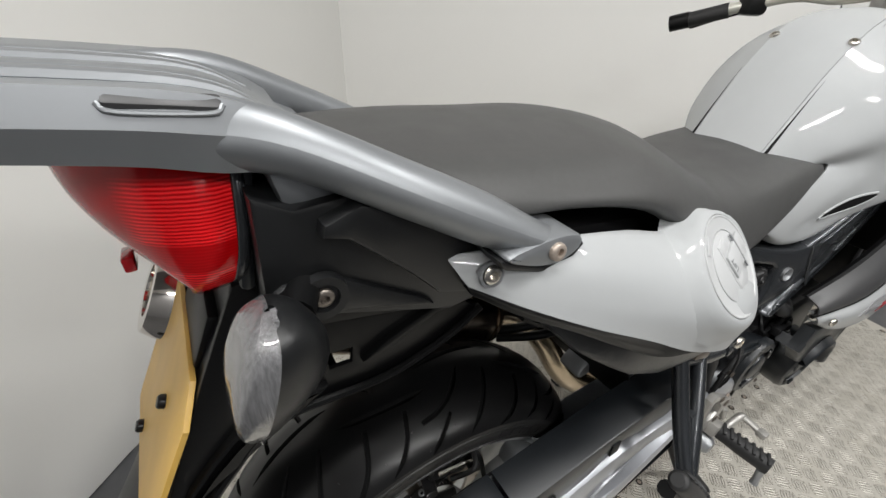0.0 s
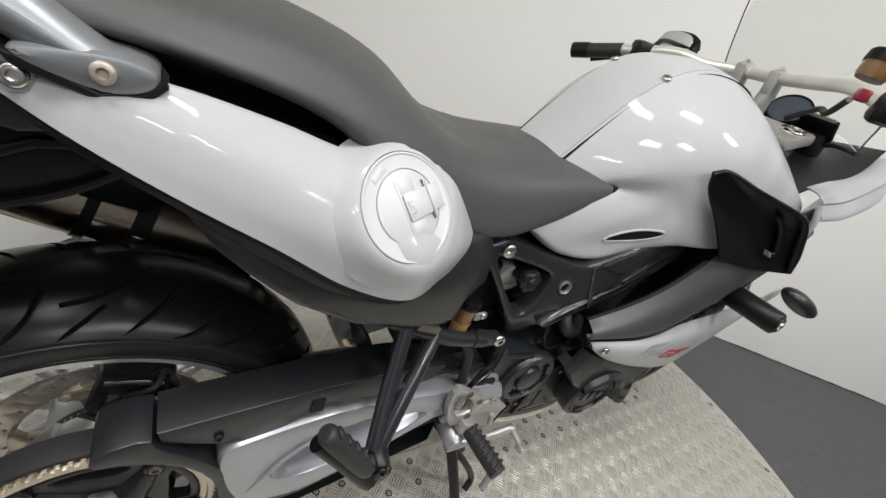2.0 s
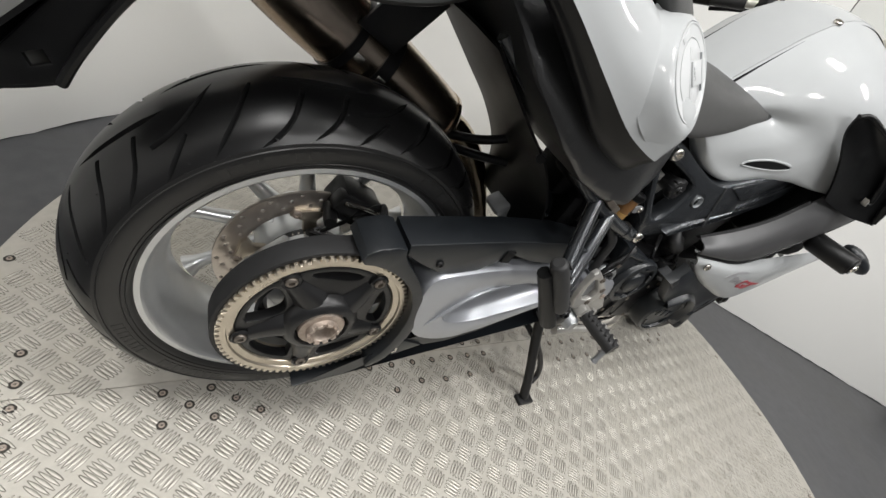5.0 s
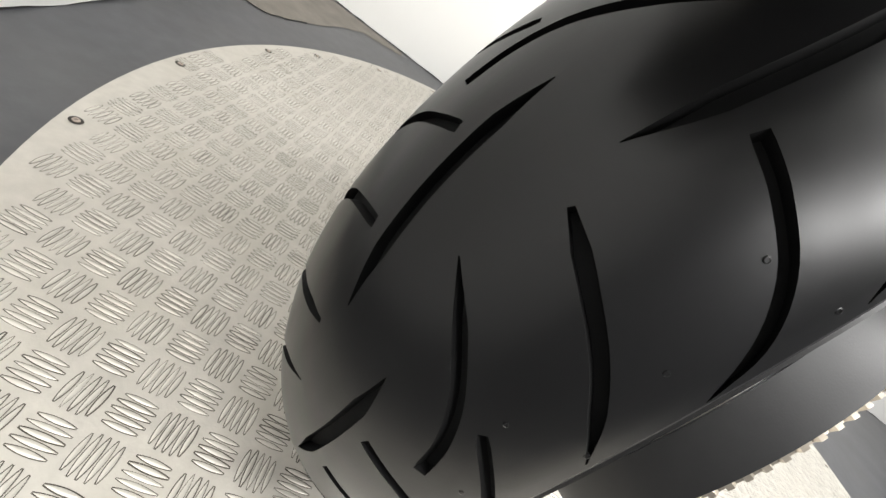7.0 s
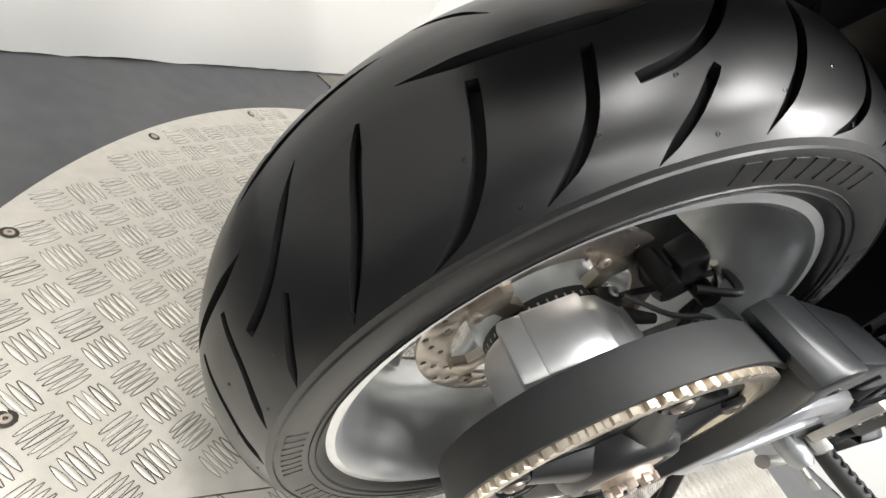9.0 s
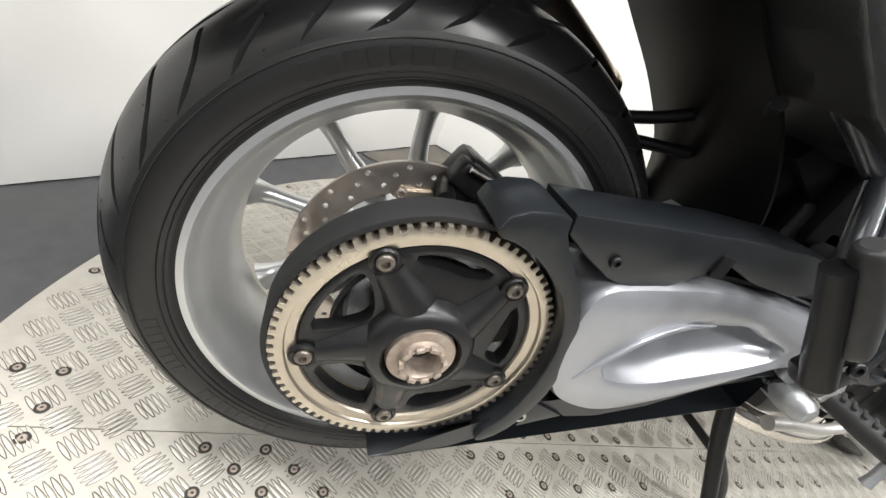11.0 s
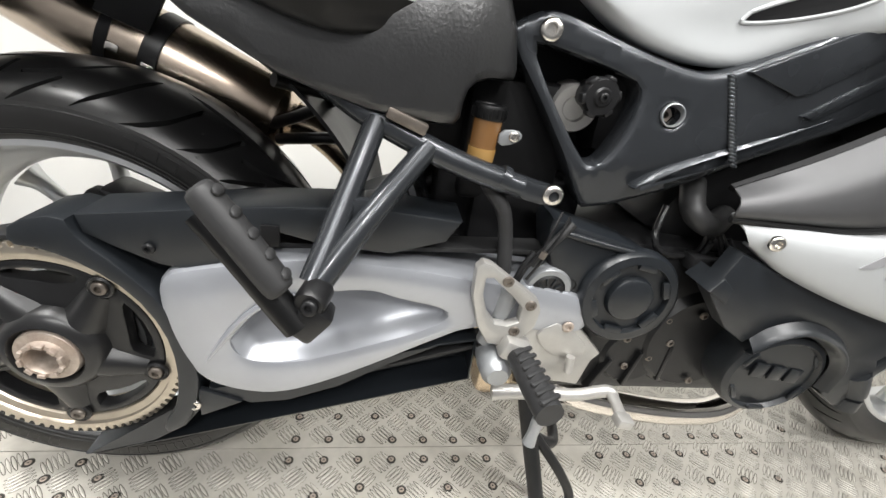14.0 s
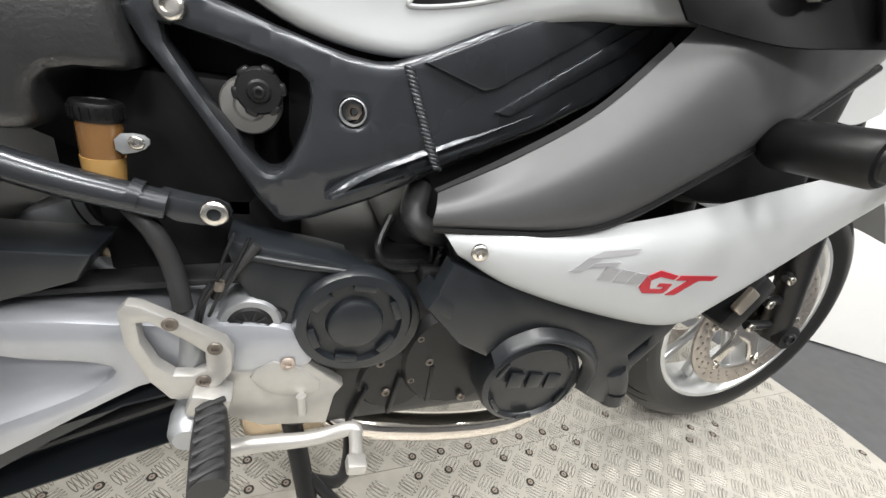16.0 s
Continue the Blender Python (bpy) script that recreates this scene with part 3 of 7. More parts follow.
# one side's grooves; the other side has the same, mirrored and half a pitch on
HALF_GROOVES = [
    (((140.9, -0.036), (141.9, -0.050), (143.3, -0.065), (145.9, -0.077), (149.8, -0.0850)), 0.0062, 0.9, 0.1),
    (((150.7, -0.031), (151.9, -0.049), (153.9, -0.067), (157.4, -0.080), (161.9, -0.0862)), 0.0066, 0.9, 0.1),
    (((161.0, -0.018), (163.0, -0.039), (165.3, -0.058), (168.0, -0.072), (171.9, -0.0848)), 0.0066, 0.4, 0.1),
    (((168.4, -0.0075), (171.5, -0.028), (175.2, -0.045), (179.2, -0.054), (183.4, -0.0575)), 0.0062, 0.1, 0.9),
    (((175.7, -0.059), (179.2, -0.074), (183.9, -0.0862)), 0.0058, 0.7, 0.1),
    (((156.6, -0.0108), (152.8, -0.0160), (148.6, -0.0200), (144.6, -0.0228), (140.6, -0.0243), (137.2, -0.0246), (134.0, -0.0234)), 0.0082, 0.05, 0.05),
]
GROOVES = HALF_GROOVES + [(tuple((th + 22.5, -y) for th, y in line), w, p0, p1) for line, w, p0, p1 in HALF_GROOVES]
rear = part("rear_wheel", lathe([(0.2240, -0.086), (0.2225, -0.0905), (0.2145, -0.091), (0.2095, -0.086), (0.2065, -0.072), (0.2, -0.055), (0.19, -0.042), (0.185, -0.02),
                                 (0.183, 0.0), (0.185, 0.015), (0.192, 0.035), (0.205, 0.055), (0.2225, 0.0665), (0.2240, 0.062), (0.216, 0.05), (0.2, 0.035), (0.192, 0.0), (0.2, -0.045), (0.216, -0.07)],
                                AX, n=120, closed=True), "silver", bike, "silver-painted cast wheel rim")
part("tyre_tread", tyre_tread(AXT, TREAD, GROOVES, 0.0068, 360 / 8, 8), "rubber", rear, "black grooved tyre tread, lightly worn", 30).data.materials.append(M["groove"])
for s in (-1, 1):
    part("tyre_sidewall", lathe([(r, s * a) for a, r in smooth_profile(SIDE, 3)], AXT, n=140), "sidewall", rear, "matt black tyre sidewall")
    for rr, yy in ((0.2565, 0.0878), (0.2335, 0.0869), (0.2285, 0.0854)):
        part("sidewall_bead", lathe([(rr + 0.0012, s * (yy - 0.001)), (rr, s * (yy + 0.0012)), (rr - 0.0012, s * (yy - 0.001))], AXT, n=140), "sidewall", rear)


def sidewall_marks(ax, r0, r1, y, runs, parent):
    """Raised blocks where the sidewall's moulded writing stands, brand names kept as bars."""
    for a0, a1, n in runs:
        bm = bmesh.new()
        for k in range(n):
            a = radians(a0 + (a1 - a0) * k / n)
            b = radians(a0 + (a1 - a0) * (k + 0.62) / n)
            vs = []
            for dy in (0.0008, 0.0):
                for rr, t in ((r0, a), (r1, a), (r1, b), (r0, b)):
                    yy = np.interp(rr, [p[1] for p in SIDE[::-1]], [p[0] for p in SIDE[::-1]]) + dy
                    vs.append(bm.verts.new((ax.x + rr * math.cos(t), ax.y - yy, ax.z + rr * math.sin(t))))
            bm.faces.new(vs[:4])
            for i in range(4):
                bm.faces.new((vs[i], vs[(i + 1) % 4], vs[4 + (i + 1) % 4], vs[4 + i]))
        part("moulded_marking", bm, "sidewall", parent)


sidewall_marks(AXT, 0.2385, 0.2515, 0.09, [(28, 72, 9), (196, 214, 8), (222, 250, 9), (262, 300, 12), (100, 130, 8), (320, 345, 7)], rear)

nubs = bmesh.new()
for k in range(56):
    a = radians(6.43 * k + 2 * (k % 3))
    yy = -(0.060, 0.072, 0.082)[k % 3]
    rr = float(np.interp(-yy, [p[0] for p in TREAD], [p[1] for p in TREAD]))
    out = Vector((math.cos(a) * 0.75, -0.65, math.sin(a) * 0.75))
    lathe([(0.0014, -0.0003), (0.0013, 0.0004), (0.0009, 0.0005), (0.0007, 0.0001), (0, 0.0001)], AXT + Vector((rr * math.cos(a), yy, rr * math.sin(a))), out, 8, bm=nubs)
tagged(part("mould_nub", nubs, "rubber", rear), "small mould vent marks on the tyre shoulder", kind="stuff")
hub = bmesh.new()
lathe([(0.03, -0.03), (0.066, -0.03), (0.07, -0.015), (0.07, 0.05), (0.055, 0.075), (0.0, 0.078)], AX, n=48, bm=hub)
part("hub_drum", hub, "silver", rear)
for k in range(9):
    a = radians(16 + 40 * k)
    ca, sa = math.cos(a), math.sin(a)
    cb, sb = math.cos(a - 0.10), math.sin(a - 0.10)
    p = [AX + Vector((0.06 * cb, 0.035, 0.06 * sb)), AX + Vector((0.12 * ca, 0.045, 0.12 * sa)), AX + Vector((0.165 * ca, 0.048, 0.165 * sa)), AX + Vector((0.188 * ca, 0.045, 0.188 * sa))]
    part("spoke", tube(p, [0.016, 0.011, 0.0115, 0.02], 12, 4), "silver", rear)

# brake disc with its drillings, carrier and sensor ring
holes = []
for k in range(36):
    for q, rr in ((0, 0.108), (1, 0.118), (2, 0.126)):
        if (k + q) % 2 == 0:
            a = radians(k * 10 + q * 3)
            holes.append([(rr * math.cos(a) + 0.0032 * math.cos(b), AX.z + rr * math.sin(a) + 0.0032 * math.sin(b)) for b in [i * math.pi / 3 for i in range(6)]])
ring = [(0.1325 * math.cos(2 * math.pi * i / 96), AX.z + 0.1325 * math.sin(2 * math.pi * i / 96)) for i in range(96)]
inner = [(0.098 * math.cos(2 * math.pi * i / 72), AX.z + 0.098 * math.sin(2 * math.pi * i / 72)) for i in range(72)]
part("brake_disc", plate(ring, -0.026, -0.021, 0.0005, holes + [inner]), "disc", rear, "drilled rear brake disc, lightly browned")
for k in range(5):
    a = 30 + 72 * k
    pts = [(0.062, a - 14), (0.085, a - 9), (0.099, a - 15), (0.104, a - 10), (0.104, a + 10), (0.099, a + 15), (0.085, a + 4), (0.062, a + 6)]
    part("disc_carrier", plate([(r * math.cos(radians(b)), AX.z + r * math.sin(radians(b))) for r, b in pts], -0.034, -0.024, 0.002), "champ", rear)
    bolt(rear, AX + Vector((0.1 * math.cos(radians(a + 9)), -0.034, 0.1 * math.sin(radians(a + 9)))), 0.007, material="rusty", name="disc_bolt")
tooth = [(0.06 if i % 2 else 0.066) for i in range(96)]
part("sensor_ring", plate([(tooth[i // 2 % 96] * math.cos(2 * math.pi * i / 192), AX.z + tooth[i // 2 % 96] * math.sin(2 * math.pi * i / 192)) for i in range(192)], -0.04, -0.036, 0.0004,
                          [[(0.05 * math.cos(t * 0.2618), AX.z + 0.05 * math.sin(t * 0.2618)) for t in range(24)]]), "disc", rear)

# belt pulley: toothed ring, black carrier, axle nut
PR, PY = 0.1345, -0.158
N_T = 78
gear = []
for i in range(N_T):
    for f_, r in ((0.0, 0.1290), (0.30, 0.1290), (0.42, PR), (0.80, PR), (0.92, 0.1290)):
        t = 2 * math.pi * (i + f_) / N_T
        gear.append((r * math.cos(t), AX.z + r * math.sin(t)))
ghole = [(0.1215 * math.cos(2 * math.pi * i / 90), AX.z + 0.1215 * math.sin(2 * math.pi * i / 90)) for i in range(90)]
part("belt_pulley", plate(gear, PY, PY + 0.036, 0.0005, [ghole]), "champ", rear, "champagne toothed belt pulley ring")
part("pulley_lip", lathe([(0.1218, PY + 0.001), (0.1205, PY + 0.004), (0.1125, PY + 0.006), (0.109, PY + 0.012), (0.1075, PY + 0.02), (0.104, PY + 0.024), (0.104, PY + 0.03), (0.1168, PY + 0.03)], AX, n=96), "champ", rear)
def polar(P):
    return [(r * math.cos(radians(b)), AX.z + r * math.sin(radians(b))) for r, b in P]


WINDOWS = [[(0.102, 138), (0.102, 150), (0.102, 165), (0.102, 183), (0.083, 180), (0.064, 172), (0.057, 160), (0.063, 148), (0.085, 138)],
           [(0.102, 210), (0.102, 225), (0.102, 240), (0.102, 256), (0.085, 254), (0.063, 248), (0.057, 236), (0.062, 222), (0.082, 211)],
           [(0.102, 283), (0.102, 300), (0.102, 325), (0.096, 328), (0.088, 312), (0.079, 290), (0.086, 284)],
           [(0.102, -8), (0.102, 15), (0.102, 38), (0.094, 36), (0.079, 15), (0.075, -2), (0.085, -8)],
           [(0.102, 68), (0.102, 90), (0.102, 110), (0.095, 111), (0.088, 95), (0.085, 80), (0.093, 68)]]
part("pulley_carrier", plate(polar([(0.1105, 4 * i) for i in range(90)]), -0.1515, -0.135, 0.003, [polar(w) for w in WINDOWS], hsmooth=1), "carrier", rear, "black five-armed pulley carrier")
for k in range(5):
    a = radians(53.5 + 72 * k)
    e = Vector((math.cos(a), 0, math.sin(a)))
    g = Vector((-math.sin(a), 0, math.cos(a)))
    rows = []
    for s, hgt in ((-1, 0.0), (-0.55, 0.007), (0.0, 0.0085), (0.5, 0.007), (1, 0.0)):
        rows.append([AX + e * r + g * (s * w + sk) + Vector((0, -0.152 - hgt * h2, 0)) for r, w, sk, h2 in ((0.036, 0.026, -0.006, 2.0), (0.055, 0.022, -0.006, 1.6), (0.075, 0.017, -0.003, 1.1), (0.094, 0.013, 0.0, 0.7))])
    part("carrier_rib", skin(rows, 4, 3, 0.002), "carrier", rear)
    c = AX + e * 0.105
    part("bolt_seat", lathe([(0.0135, 0.0), (0.0135, -0.003), (0.0115, -0.0045), (0.009, -0.0035), (0.009, 0.0)], (c.x, -0.153, c.z), (0, 1, 0), 24), "carrier", rear)
    bolt(rear, (c.x, -0.157, c.z), 0.0082, name="carrier_bolt", material="boltdark")
part("carrier_hub", lathe([(0.056, -0.15), (0.053, -0.163), (0.046, -0.1705), (0.0385, -0.172), (0.036, -0.168), (0.035, -0.155), (0.0, -0.155)], AX, n=60), "carrier", rear)
part("axle_nut", lathe([(0.0335, -0.155), (0.0335, -0.168), (0.032, -0.171), (0.0225, -0.1715), (0.0215, -0.178), (0.0175, -0.179), (0.016, -0.176), (0.016, -0.15), (0, -0.15)], AX, n=48), "rusty", rear, "tarnished castellated axle nut")
for k in range(10):
    a = radians(36 * k + 8)
    part("nut_tooth", box((AX.x + 0.0205 * math.cos(a), -0.179, AX.z + 0.0205 * math.sin(a)), (0.0045, 0.006, 0.008), 0.0008, (0, -36 * k - 8, 0)), "rusty", rear)
part("inner_boss", lathe([(0.082, -0.132), (0.084, -0.124), (0.078, -0.112), (0.066, -0.10), (0.066, -0.03), (0.03, -0.03)], AX, n=48), "carrier", rear)

# drive belt round the pulley and forward along the swingarm
front = Vector((0.63, 0, 0.435))
outer = []
for a in range(96, 284, 3):
    outer.append((0.1405 * math.cos(radians(a)), AX.z + 0.1405 * math.sin(radians(a))))
fr = [(front.x + 0.05 * math.cos(radians(a)), front.z + 0.05 * math.sin(radians(a))) for a in range(-76, 97, 12)]
fri = [(front.x + 0.044 * math.cos(radians(a)), front.z + 0.044 * math.sin(radians(a))) for a in range(-76, 97, 12)]
part("drive_belt", plate(outer + fr, PY + 0.0045, PY + 0.037, 0.0006, [[(x, z) for x, z in [(0.1346 * math.cos(radians(a)), AX.z + 0.1346 * math.sin(radians(a))) for a in range(96, 284, 3)] + fri]]), "belt", bike, "black toothed rubber drive belt")

# eccentric hub casting, caliper, hose
part("hub_casting", lathe([(0.03, -0.04), (0.07, -0.045), (0.074, -0.055), (0.074, -0.1), (0.066, -0.11), (0.0, -0.112)], AX, n=40), "silver", bike, "silver cast eccentric hub housing")
part("clamp_lug", box((-0.060, -0.074, 0.352), (0.055, 0.058, 0.017), 0.004, (0, -50, 0)), "silver", bike)
part("clamp_lug", box((-0.074, -0.074, 0.334), (0.050, 0.058, 0.015), 0.004, (0, -50, 0)), "silver", bike)
part("hub_web", plate([(-0.07, 0.30), (-0.072, 0.345), (-0.03, 0.386), (0.03, 0.385), (0.07, 0.36), (0.10, 0.40), (0.135, 0.41), (0.14, 0.30), (0.07, 0.27), (0.0, 0.25)], -0.112, -0.062, 0.008, smooth=1), "silver", bike, "silver cast end of the swingarm")
for c in ((-0.036, -0.067, 0.350), (-0.050, -0.095, 0.341)):
    part("clamp_bolt", lathe([(0, 0.010), (0.0045, 0.010), (0.0058, 0.008), (0.0058, 0.002), (0.0085, 0.001), (0.0085, -0.012)], c, (-0.65, -0.1, 0.76), 6), "boltdark", bike)
sens = part("speed_sensor", box((-0.006, -0.048, 0.380), (0.024, 0.022, 0.018), 0.004, (0, -25, 0)), "engine", bike, "black wheel speed sensor")
bolt(sens, (-0.004, -0.046, 0.391), 0.0055, (-0.3, -0.3, 0.9), name="sensor_bolt", material="casting")
part("sensor_plug", tube([(0.004, -0.055, 0.378), (0.024, -0.064, 0.386), (0.040, -0.070, 0.396)], [0.006, 0.007, 0.005], 10), "rubber2", sens)
cal = part("brake_caliper", box((0.042, -0.026, 0.437), (0.075, 0.062, 0.05), 0.01, (0, 22, 0)), "engine", bike, "black sliding rear brake caliper")
part("caliper_bridge", box((0.018, -0.05, 0.452), (0.035, 0.03, 0.028), 0.006, (0, 22, 0)), "engine", cal)
part("slide_pin", lathe([(0, -0.012), (0.009, -0.012), (0.01, 0), (0.01, 0.03), (0, 0.03)], (0.07, -0.065, 0.44), (0.2, 1, 0), 16), "engine", cal)
part("slide_pin", lathe([(0, -0.012), (0.009, -0.012), (0.01, 0), (0.01, 0.03), (0, 0.03)], (0.0, -0.062, 0.43), (0.2, 1, 0), 16), "engine", cal)
part("pad_pin", tube([(0.01, -0.07, 0.466), (0.05, -0.07, 0.458), (0.07, -0.07, 0.45)], 0.003, 8), "steel", cal)
part("brake_hose", tube([(0.03, -0.072, 0.44), (0.06, -0.085, 0.462), (0.073, -0.060, 0.463), (0.084, -0.066, 0.440), (0.09, -0.075, 0.40)], 0.004, 10), "rubber2", bike)
part("brake_pipe", tube([(0.0, -0.05, 0.392), (0.03, -0.056, 0.425), (0.055, -0.058, 0.452), (0.071, -0.060, 0.462), (0.078, -0.062, 0.452), (0.084, -0.066, 0.41)], 0.0032, 8), "engine", bike)
part("sensor_lead", tube([(-0.02, -0.06, 0.40), (0.01, -0.085, 0.415), (0.05, -0.09, 0.43), (0.1, -0.09, 0.43)], 0.0025, 8), "rubber2", bike)

# swingarm with its scooped side
SW = [(0.130, 0.431), (0.173, 0.443), (0.263, 0.462), (0.328, 0.462), (0.402, 0.458), (0.467, 0.448), (0.60, 0.44), (0.62, 0.40), (0.60, 0.37), (0.481, 0.388), (0.414, 0.351), (0.365, 0.322), (0.307, 0.290), (0.247, 0.266), (0.197, 0.270), (0.157, 0.288), (0.138, 0.33), (0.128, 0.38)]
SH = [(0.197, 0.347), (0.209, 0.364), (0.230, 0.390), (0.260, 0.409), (0.290, 0.416), (0.349, 0.425), (0.380, 0.414), (0.425, 0.407), (0.442, 0.396), (0.406, 0.374), (0.338, 0.347), (0.269, 0.322), (0.222, 0.321), (0.203, 0.331)]
swing = part("swingarm", plate(SW, -0.178, -0.06, 0.011, [SH], smooth=2), "swing", bike, "satin silver single-sided swingarm with a scooped side")
part("swingarm_scoop", skin([[(0.196, -0.1745, 0.350), (0.2035, -0.1745, 0.3305), (0.222, -0.1745, 0.3195), (0.27, -0.1745, 0.3200), (0.34, -0.1745, 0.3450), (0.41, -0.1745, 0.3735), (0.446, -0.173, 0.3955)],
                             [(0.203, -0.160, 0.354), (0.215, -0.157, 0.345), (0.24, -0.153, 0.342), (0.285, -0.151, 0.349), (0.345, -0.151, 0.369), (0.405, -0.154, 0.387), (0.440, -0.163, 0.398)],
                             [(0.209, -0.150, 0.362), (0.228, -0.143, 0.379), (0.258, -0.139, 0.392), (0.295, -0.137, 0.398), (0.35, -0.137, 0.407), (0.385, -0.141, 0.405), (0.430, -0.157, 0.403)],
                             [(0.212, -0.147, 0.370), (0.230, -0.139, 0.396), (0.260, -0.134, 0.412), (0.295, -0.132, 0.420), (0.35, -0.132, 0.428), (0.385, -0.137, 0.418), (0.428, -0.154, 0.410)]], 6, 5, 0.002), "swing", swing, "smooth scooped hollow")
part("swingarm_crease", tube([(0.168, -0.1775, 0.318), (0.190, -0.1785, 0.352), (0.216, -0.1785, 0.386), (0.25, -0.1785, 0.411), (0.29, -0.1785, 0.421)], [0.0015, 0.004, 0.0045, 0.004, 0.0015], 8, 5, flat=0.8), "swing", swing)
# near-black plate added behind the hollow, as shade in its slit
part("scoop_back_filler", box((0.32, -0.112, 0.375), (0.30, 0.008, 0.12), 0.002, (0, -16, 0)), "dark", swing)

# belt guards
part("rear_belt_guard", plate([(0.004, 0.455), (0.012, 0.480), (0.060, 0.491), (0.066, 0.468), (0.100, 0.436), (0.132, 0.395), (0.150, 0.350), (0.158, 0.30), (0.150, 0.250), (0.135, 0.215), (0.11, 0.195), (0.105, 0.21), (0.128, 0.25), (0.135, 0.31), (0.128, 0.36), (0.105, 0.405), (0.07, 0.435), (0.035, 0.452)], -0.176, -0.112, 0.003, smooth=1), "greypl", bike, "dark grey plastic belt guard round the pulley")
part("upper_belt_guard", plate([(0.066, 0.489), (0.246, 0.514), (0.349, 0.521), (0.440, 0.514), (0.425, 0.489), (0.367, 0.470), (0.30, 0.474), (0.246, 0.487), (0.240, 0.473), (0.185, 0.432), (0.135, 0.439), (0.098, 0.455), (0.07, 0.47)], -0.170, -0.112, 0.003), "greypl", bike, "dark grey plastic cover over the upper belt run")
# dark block proud of the guard, standing for the shade in its slot
part("guard_slot", box((0.245, -0.1705, 0.482), (0.018, 0.004, 0.024), 0.001), "dark", bike)
part("lower_belt_guard", plate([(-0.001, 0.147), (0.093, 0.172), (0.186, 0.200), (0.483, 0.293), (0.482, 0.36), (0.434, 0.350), (0.373, 0.317), (0.315, 0.280), (0.253, 0.254), (0.210, 0.248), (0.162, 0.270), (0.150, 0.240), (0.125, 0.205), (0.085, 0.178), (0.03, 0.158)], -0.168, -0.118, 0.003), "greypl", bike, "dark grey plastic guard under the lower belt run")
part("guard_web", plate([(0.15, 0.27), (0.20, 0.25), (0.15, 0.225)], -0.172, -0.165, 0.001), "greypl", bike)
bolt(bike, (0.145, -0.173, 0.245), 0.008, name="guard_screw")
bolt(bike, (0.128, -0.172, 0.458), 0.006, material="engine", name="guard_screw")

# side subframe tubes, pillion footrest
part("subframe_tube", tube([(0.10, -0.085, 0.745), (0.20, -0.115, 0.685), (0.30, -0.148, 0.630), (0.344, -0.160, 0.607), (0.42, -0.165, 0.577), (0.495, -0.163, 0.556)], 0.0125, 18), "gloss", bike, "gloss black rear subframe tube")
part("tube_fork", plate([(0.485, 0.570), (0.51, 0.563), (0.538, 0.558), (0.543, 0.545), (0.53, 0.538), (0.49, 0.545)], -0.168, -0.150, 0.003, smooth=1), "gloss", bike)
part("tube_sleeve", tube([(0.470, -0.164, 0.565), (0.478, -0.164, 0.562)], 0.0142, 18), "gloss", bike)
bolt(bike, (0.53, -0.168, 0.552), 0.0115, name="subframe_bolt")
part("subframe_tube", tube([(0.344, -0.163, 0.607), (0.318, -0.21, 0.53), (0.299, -0.248, 0.478)], 0.0115, 16), "gloss", bike)
part("subframe_tube", tube([(0.395, -0.166, 0.588), (0.345, -0.212, 0.53), (0.303, -0.250, 0.474)], 0.0115, 16), "gloss", bike)
part("tube_web", plate([(0.33, 0.545), (0.352, 0.545), (0.323, 0.51)], -0.212, -0.204, 0.001, warp=lambda x, z: 0.0), "gloss", bike)
part("tube_tab", box((0.372, -0.172, 0.611), (0.040, 0.012, 0.011), 0.002, (0, 20, 0)), "boltdark", bike)
peg = part("pillion_footrest", tube([(0.216, -0.254, 0.538), (0.246, -0.260, 0.504), (0.276, -0.266, 0.466), (0.292, -0.270, 0.446)], [0.011, 0.0125, 0.0135, 0.013], 10, 3), "plastic2", bike, "folded black pillion footrest")
part("footrest_pad", tube([(0.219, -0.258, 0.562), (0.224, -0.259, 0.556), (0.250, -0.266, 0.524), (0.276, -0.272, 0.490), (0.281, -0.273, 0.484)], [0.008, 0.0125, 0.0135, 0.0130, 0.010], 16, 4), "rubber2", peg, "grey-black rubber footrest pad")
for k in range(5):
    q = k / 4
    part("pad_bump", blob((0.236 + 0.048 * q, -0.262 - 0.010 * q, 0.562 - 0.062 * q), (0.005, 0.008, 0.003), (0, 52, 0), 10), "rubber2", peg)
part("footrest_hinge", box((0.300, -0.262, 0.452), (0.030, 0.030, 0.036), 0.006, (0, 40, 0)), "engine", peg)
part("hinge_lug", lathe([(0, -0.012), (0.012, -0.012), (0.014, -0.008), (0.014, 0.012), (0, 0.012)], (0.303, -0.262, 0.472), (0.2, 1, 0.1), 20), "engine", peg)
bolt(peg, (0.302, -0.277, 0.471), 0.0072, (-0.2, -0.95, 0.2), name="hinge_bolt", material="engine")

